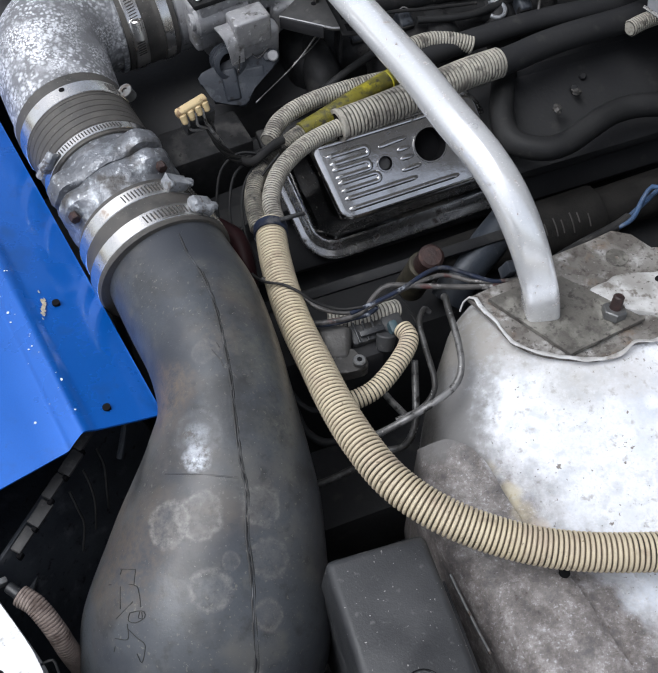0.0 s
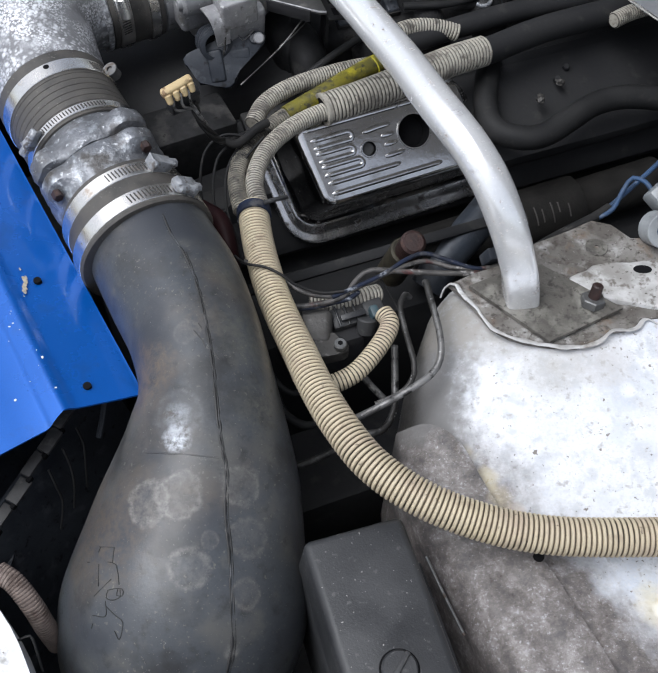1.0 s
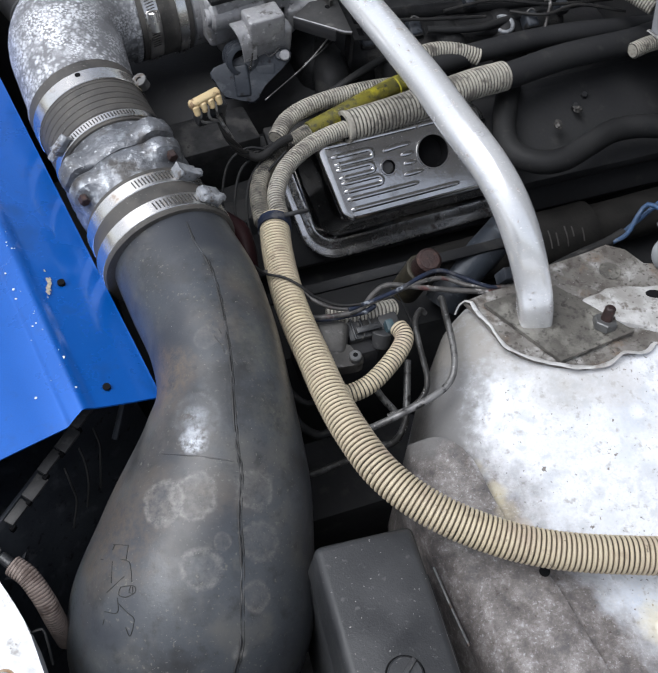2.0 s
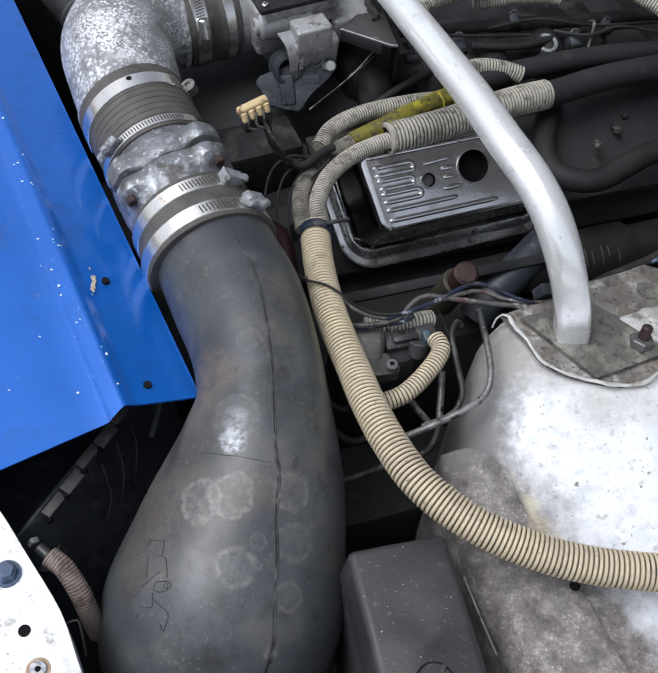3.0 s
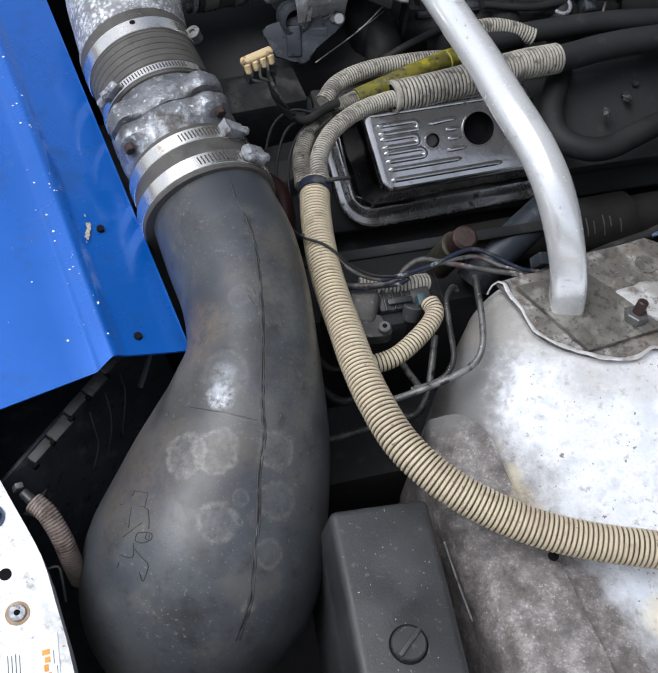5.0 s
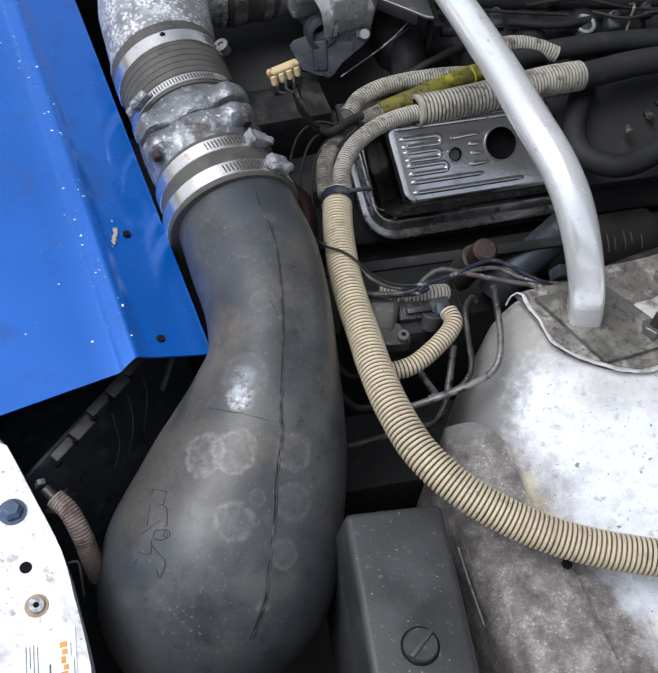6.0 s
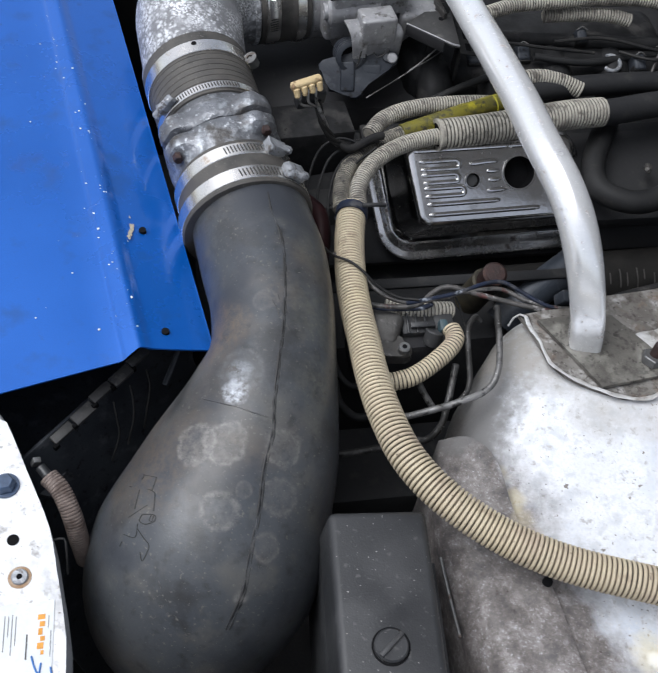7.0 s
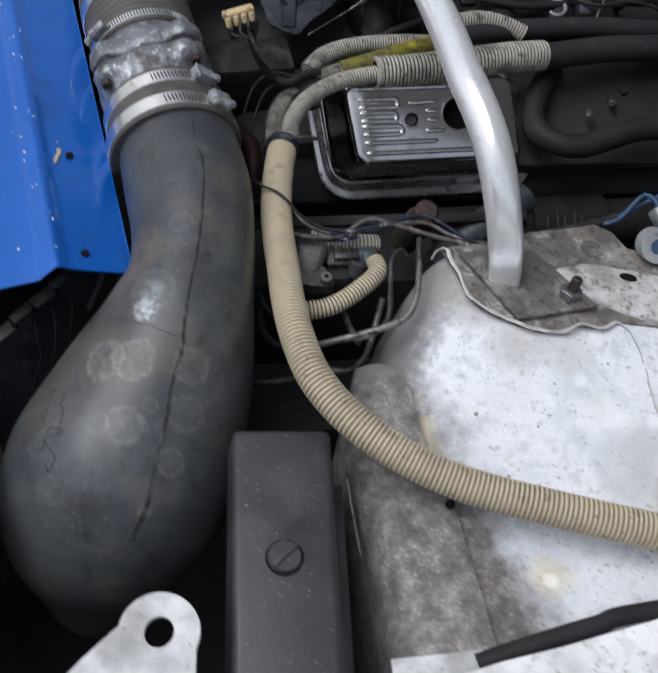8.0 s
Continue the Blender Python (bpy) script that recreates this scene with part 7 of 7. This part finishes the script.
# ---------- tan connector and its harness ----------
def tan_connector():
    root = thing("tan_connector", (-0.118, 0.69, 0.95), "unplugged tan plastic connector with black boot and wires", "connector")
    m = axes((0.035, 0.028, 0.004), (-0.15, -0.35, 0.9), (-0.1250, 0.6845, 0.991))
    body = part("shell", box((0.0325, 0.0085, 0.0085), m, 0.0025, 3), M_TAN, root)
    for k in range(4):
        q = m @ Vector((-0.0121 + 0.0081 * k, -0.003, 0.0005))
        e = m @ Vector((-0.0126 + 0.0081 * k, -0.0092, -0.007))
        part("tooth", rod(q, e, 0.0036, 0.0029, n=14, bevel=0.0012), M_TAN, body)
    for k in range(3):
        q = m @ Vector((-0.0081 + 0.0081 * k, -0.006, -0.003))
        part("lead", pipe([q, q + Vector((0.002, -0.004, -0.012)), Vector((-0.113 + 0.0015 * k, 0.688, 0.962))], 0.0014, 0.004, 6), M_LINE, body)
    part("boot", box((0.031, 0.014, 0.024), axes((0.035, 0.024, 0), (-0.1, -0.35, 0.9), (-0.1215, 0.6925, 0.969)), 0.004), M_BLACKP, root, "black connector boot")
    line = curve([(-0.113, 0.690, 0.968), (-0.106, 0.688, 0.945), (-0.094, 0.697, 0.915), (-0.083, 0.71, 0.9), (-0.065, 0.722, 0.898), (-0.05, 0.735, 0.896)], 0.004)
    for k in range(4):
        twist = [Vector(p) + Vector(x) * (0.0024 * math.cos(1.57 * k + 0.35 * i)) + Vector(y) * (0.0024 * math.sin(1.57 * k + 0.35 * i)) for i, (p, x, y) in enumerate(frames(line))]
        part("harness_strand", pipe(twist, 0.0019, 0.004, 8), M_TAPE if k else M_LINE, root, "twisted dark wire strand")
    part("harness_tail", pipe([(-0.09, 0.705, 0.905), (-0.075, 0.706, 0.9), (-0.055, 0.727, 0.903), (-0.046, 0.735, 0.902)], 0.0045, 0.005, 10), M_TAPE, root)


tan_connector()
root = thing("relay_box", (-0.14, 0.745, 0.8), "dusty black plastic relay box beside the engine", "relay box")
part("relay_case", box((0.11, 0.055, 0.07), axes((0.9, 0.45, 0), (0, 0, 1), (-0.14, 0.765, 0.838)), 0.004), M_DARKG, root)
part("relay_base", box((0.13, 0.09, 0.2), axes((0.9, 0.45, 0), (0, 0, 1), (-0.12, 0.745, 0.70)), 0.004), M_DARK, root)
root = thing("red_hose", (-0.09, 0.62, 0.85), "dark red rubber hose behind the duct", "hose")
part("hose_body", pipe([(-0.11, 0.655, 0.86), (-0.09, 0.63, 0.872), (-0.08, 0.605, 0.868), (-0.075, 0.58, 0.85)], 0.009, 0.006, 14), M_REDB, root)


# ---------- dark tangle behind the duct, and the plate on the throttle body ----------
TANGLE = [
    [(-0.062, 0.722, 0.9), (-0.082, 0.707, 0.898), (-0.095, 0.69, 0.892), (-0.098, 0.662, 0.872), (-0.09, 0.635, 0.85)],
    [(-0.056, 0.727, 0.896), (-0.078, 0.700, 0.892), (-0.086, 0.676, 0.88), (-0.083, 0.648, 0.862), (-0.072, 0.625, 0.84)],
    [(-0.066, 0.715, 0.902), (-0.09, 0.712, 0.905), (-0.108, 0.70, 0.892), (-0.112, 0.675, 0.868), (-0.105, 0.65, 0.84)],
    [(-0.05, 0.718, 0.898), (-0.07, 0.688, 0.889), (-0.075, 0.663, 0.872), (-0.092, 0.645, 0.856)],
]
for line in TANGLE:
    cable("wire", line, 0.0014, M_HOSE, "thin black wire tangled beside the conduits")
root = thing("throttle_cover", (-0.1, 0.87, 0.955), "dark flat cover plate held by bright screws", "cover plate")
plate_m = axes(EX, (0, 0, 1), (-0.106, 0.891, 0.981))
part("plate", box((0.1, 0.06, 0.006), plate_m, 0.0015), M_DARKG, root)
for x, y in ((-0.042, -0.022), (0.03, -0.024), (-0.04, 0.022), (0.034, 0.02)):
    q = plate_m @ Vector((x, y, 0.003))
    screw = part("screw_head", rod(q, q + Vector((0, 0, 0.003)), 0.0036, n=16, bevel=0.001), M_BAND, root, "bright cross head screw")
    part("screw_slot", box((0.0045, 0.0008, 0.0006), plate_m @ pose(x, y, 0.0062, 0, 0, 40)), M_HOLE, screw)
part("riser", box((0.085, 0.05, 0.03), plate_m @ pose(0, 0, -0.018), 0.003), M_TBG, root)

# ---------- hose at the radiator's far end ----------
root = thing("radiator_hose", (-0.385, 0.98, 0.84), "thick black radiator hose with a clamped end", "hose")
part("hose_body", pipe([(-0.345, 0.928, 0.872), (-0.38, 0.965, 0.877), (-0.42, 1.02, 0.875), (-0.45, 1.1, 0.86)], 0.026, 0.008, 28), M_HOSE, root)
part("hose_end", ring_tube((-0.347, 0.930, 0.8722), (-0.7, 0.74, 0.08), 0.02, 0.0285, 0.012, 36), M_GREYP, root, "grey worn hose cuff")
part("hose_cuff", ring_tube((-0.365, 0.949, 0.8745), (-0.7, 0.74, 0.08), 0.02, 0.0275, 0.004, 36), M_GREYP, root)


# ---------- small clutter over the manifold ----------
def lump(name, centre, size, material, label, category, seed):
    """A rough rounded lump of casting or dirt."""
    own = bmesh.new()
    bmesh.ops.create_icosphere(own, subdivisions=3, radius=1.0)
    for v in own.verts:
        v.co *= 1 + 0.5 * noise.noise(v.co * 1.6 + Vector((seed, 0, 0))) + 0.2 * noise.noise(v.co * 4 + Vector((0, seed, 0)))
        v.co = Vector(centre) + Vector((v.co.x * size[0], v.co.y * size[1], v.co.z * size[2]))
    return tagged(part(name, own, material), label, category)


for k, (x, y, a, b, c) in enumerate(((0.2626, 0.8576, 0.005, 0.007, 0.004), (0.2884, 0.8875, 0.006, 0.004, 0.003))):
    lump("dirt_lump", (x, y, 0.8335), (a, b, c), M_ENGINE, "dry grey dirt crust on the black cover", "dirt", k * 3.1)
for k, (x, y, z, w) in enumerate(((0.085, 0.938, 0.893, 0.016), (0.15, 0.985, 0.9, 0.013), (0.225, 0.972, 0.89, 0.015), (0.265, 1.0, 0.893, 0.012), (0.03, 0.915, 0.89, 0.015))):
    root = thing("injector_plug", (x, y, z - 0.02), "dusty black injector plug with a wire clip", "connector", "injector plugs on the rail")
    m = axes(U, (0.1, -0.45, 0.9), (x, y, z))
    part("plug_shell", box((w, w * 1.3, 0.02), m, 0.003, 3), M_BPLAST, root)
    part("plug_collar", box((w * 1.15, w * 0.5, 0.012), m @ pose(0, -w * 0.5, 0.002), 0.002), M_DARKG, root)
    part("clip_wire", pipe([m @ Vector((-w * 0.5, w * 0.4, 0.011)), m @ Vector((0, w * 0.65, 0.013)), m @ Vector((w * 0.5, w * 0.4, 0.011))], 0.0008, 0.002, 6), M_LINE, root)
for line in ([(0.02, 0.9, 0.905), (0.06, 0.925, 0.912), (0.11, 0.94, 0.908), (0.17, 0.962, 0.9)], [(0.12, 0.96, 0.905), (0.18, 0.985, 0.907), (0.25, 0.99, 0.903), (0.33, 1.02, 0.895)], [(0.2, 0.975, 0.9), (0.24, 0.965, 0.906), (0.28, 0.985, 0.908), (0.34, 0.99, 0.9)]):
    cable("wire", line, 0.0021, M_TAPE, "thin black taped wire over the manifold")
root = thing("slotted_shield", (0.02, 0.885, 0.9), "dark grey slotted sheet metal shield behind the brace", "shield")
m = axes((0.295, -0.955, 0), (0.15, 0.05, 1), (0.011, 0.889, 0.9425))
part("shield_sheet", box((0.085, 0.018, 0.0018), m, 0.0006), M_DARKG, root)
for k in range(4):
    part("slot", box((0.012, 0.006, 0.0012), m @ pose(-0.03 + 0.02 * k, 0.001, 0.0008), 0.0004), M_HOLE, root)
part("shield_leg", box((0.02, 0.004, 0.06), axes((0.295, -0.955, 0), (0, 0, 1), (0.011, 0.889, 0.91)), 0.001), M_DARKG, root)
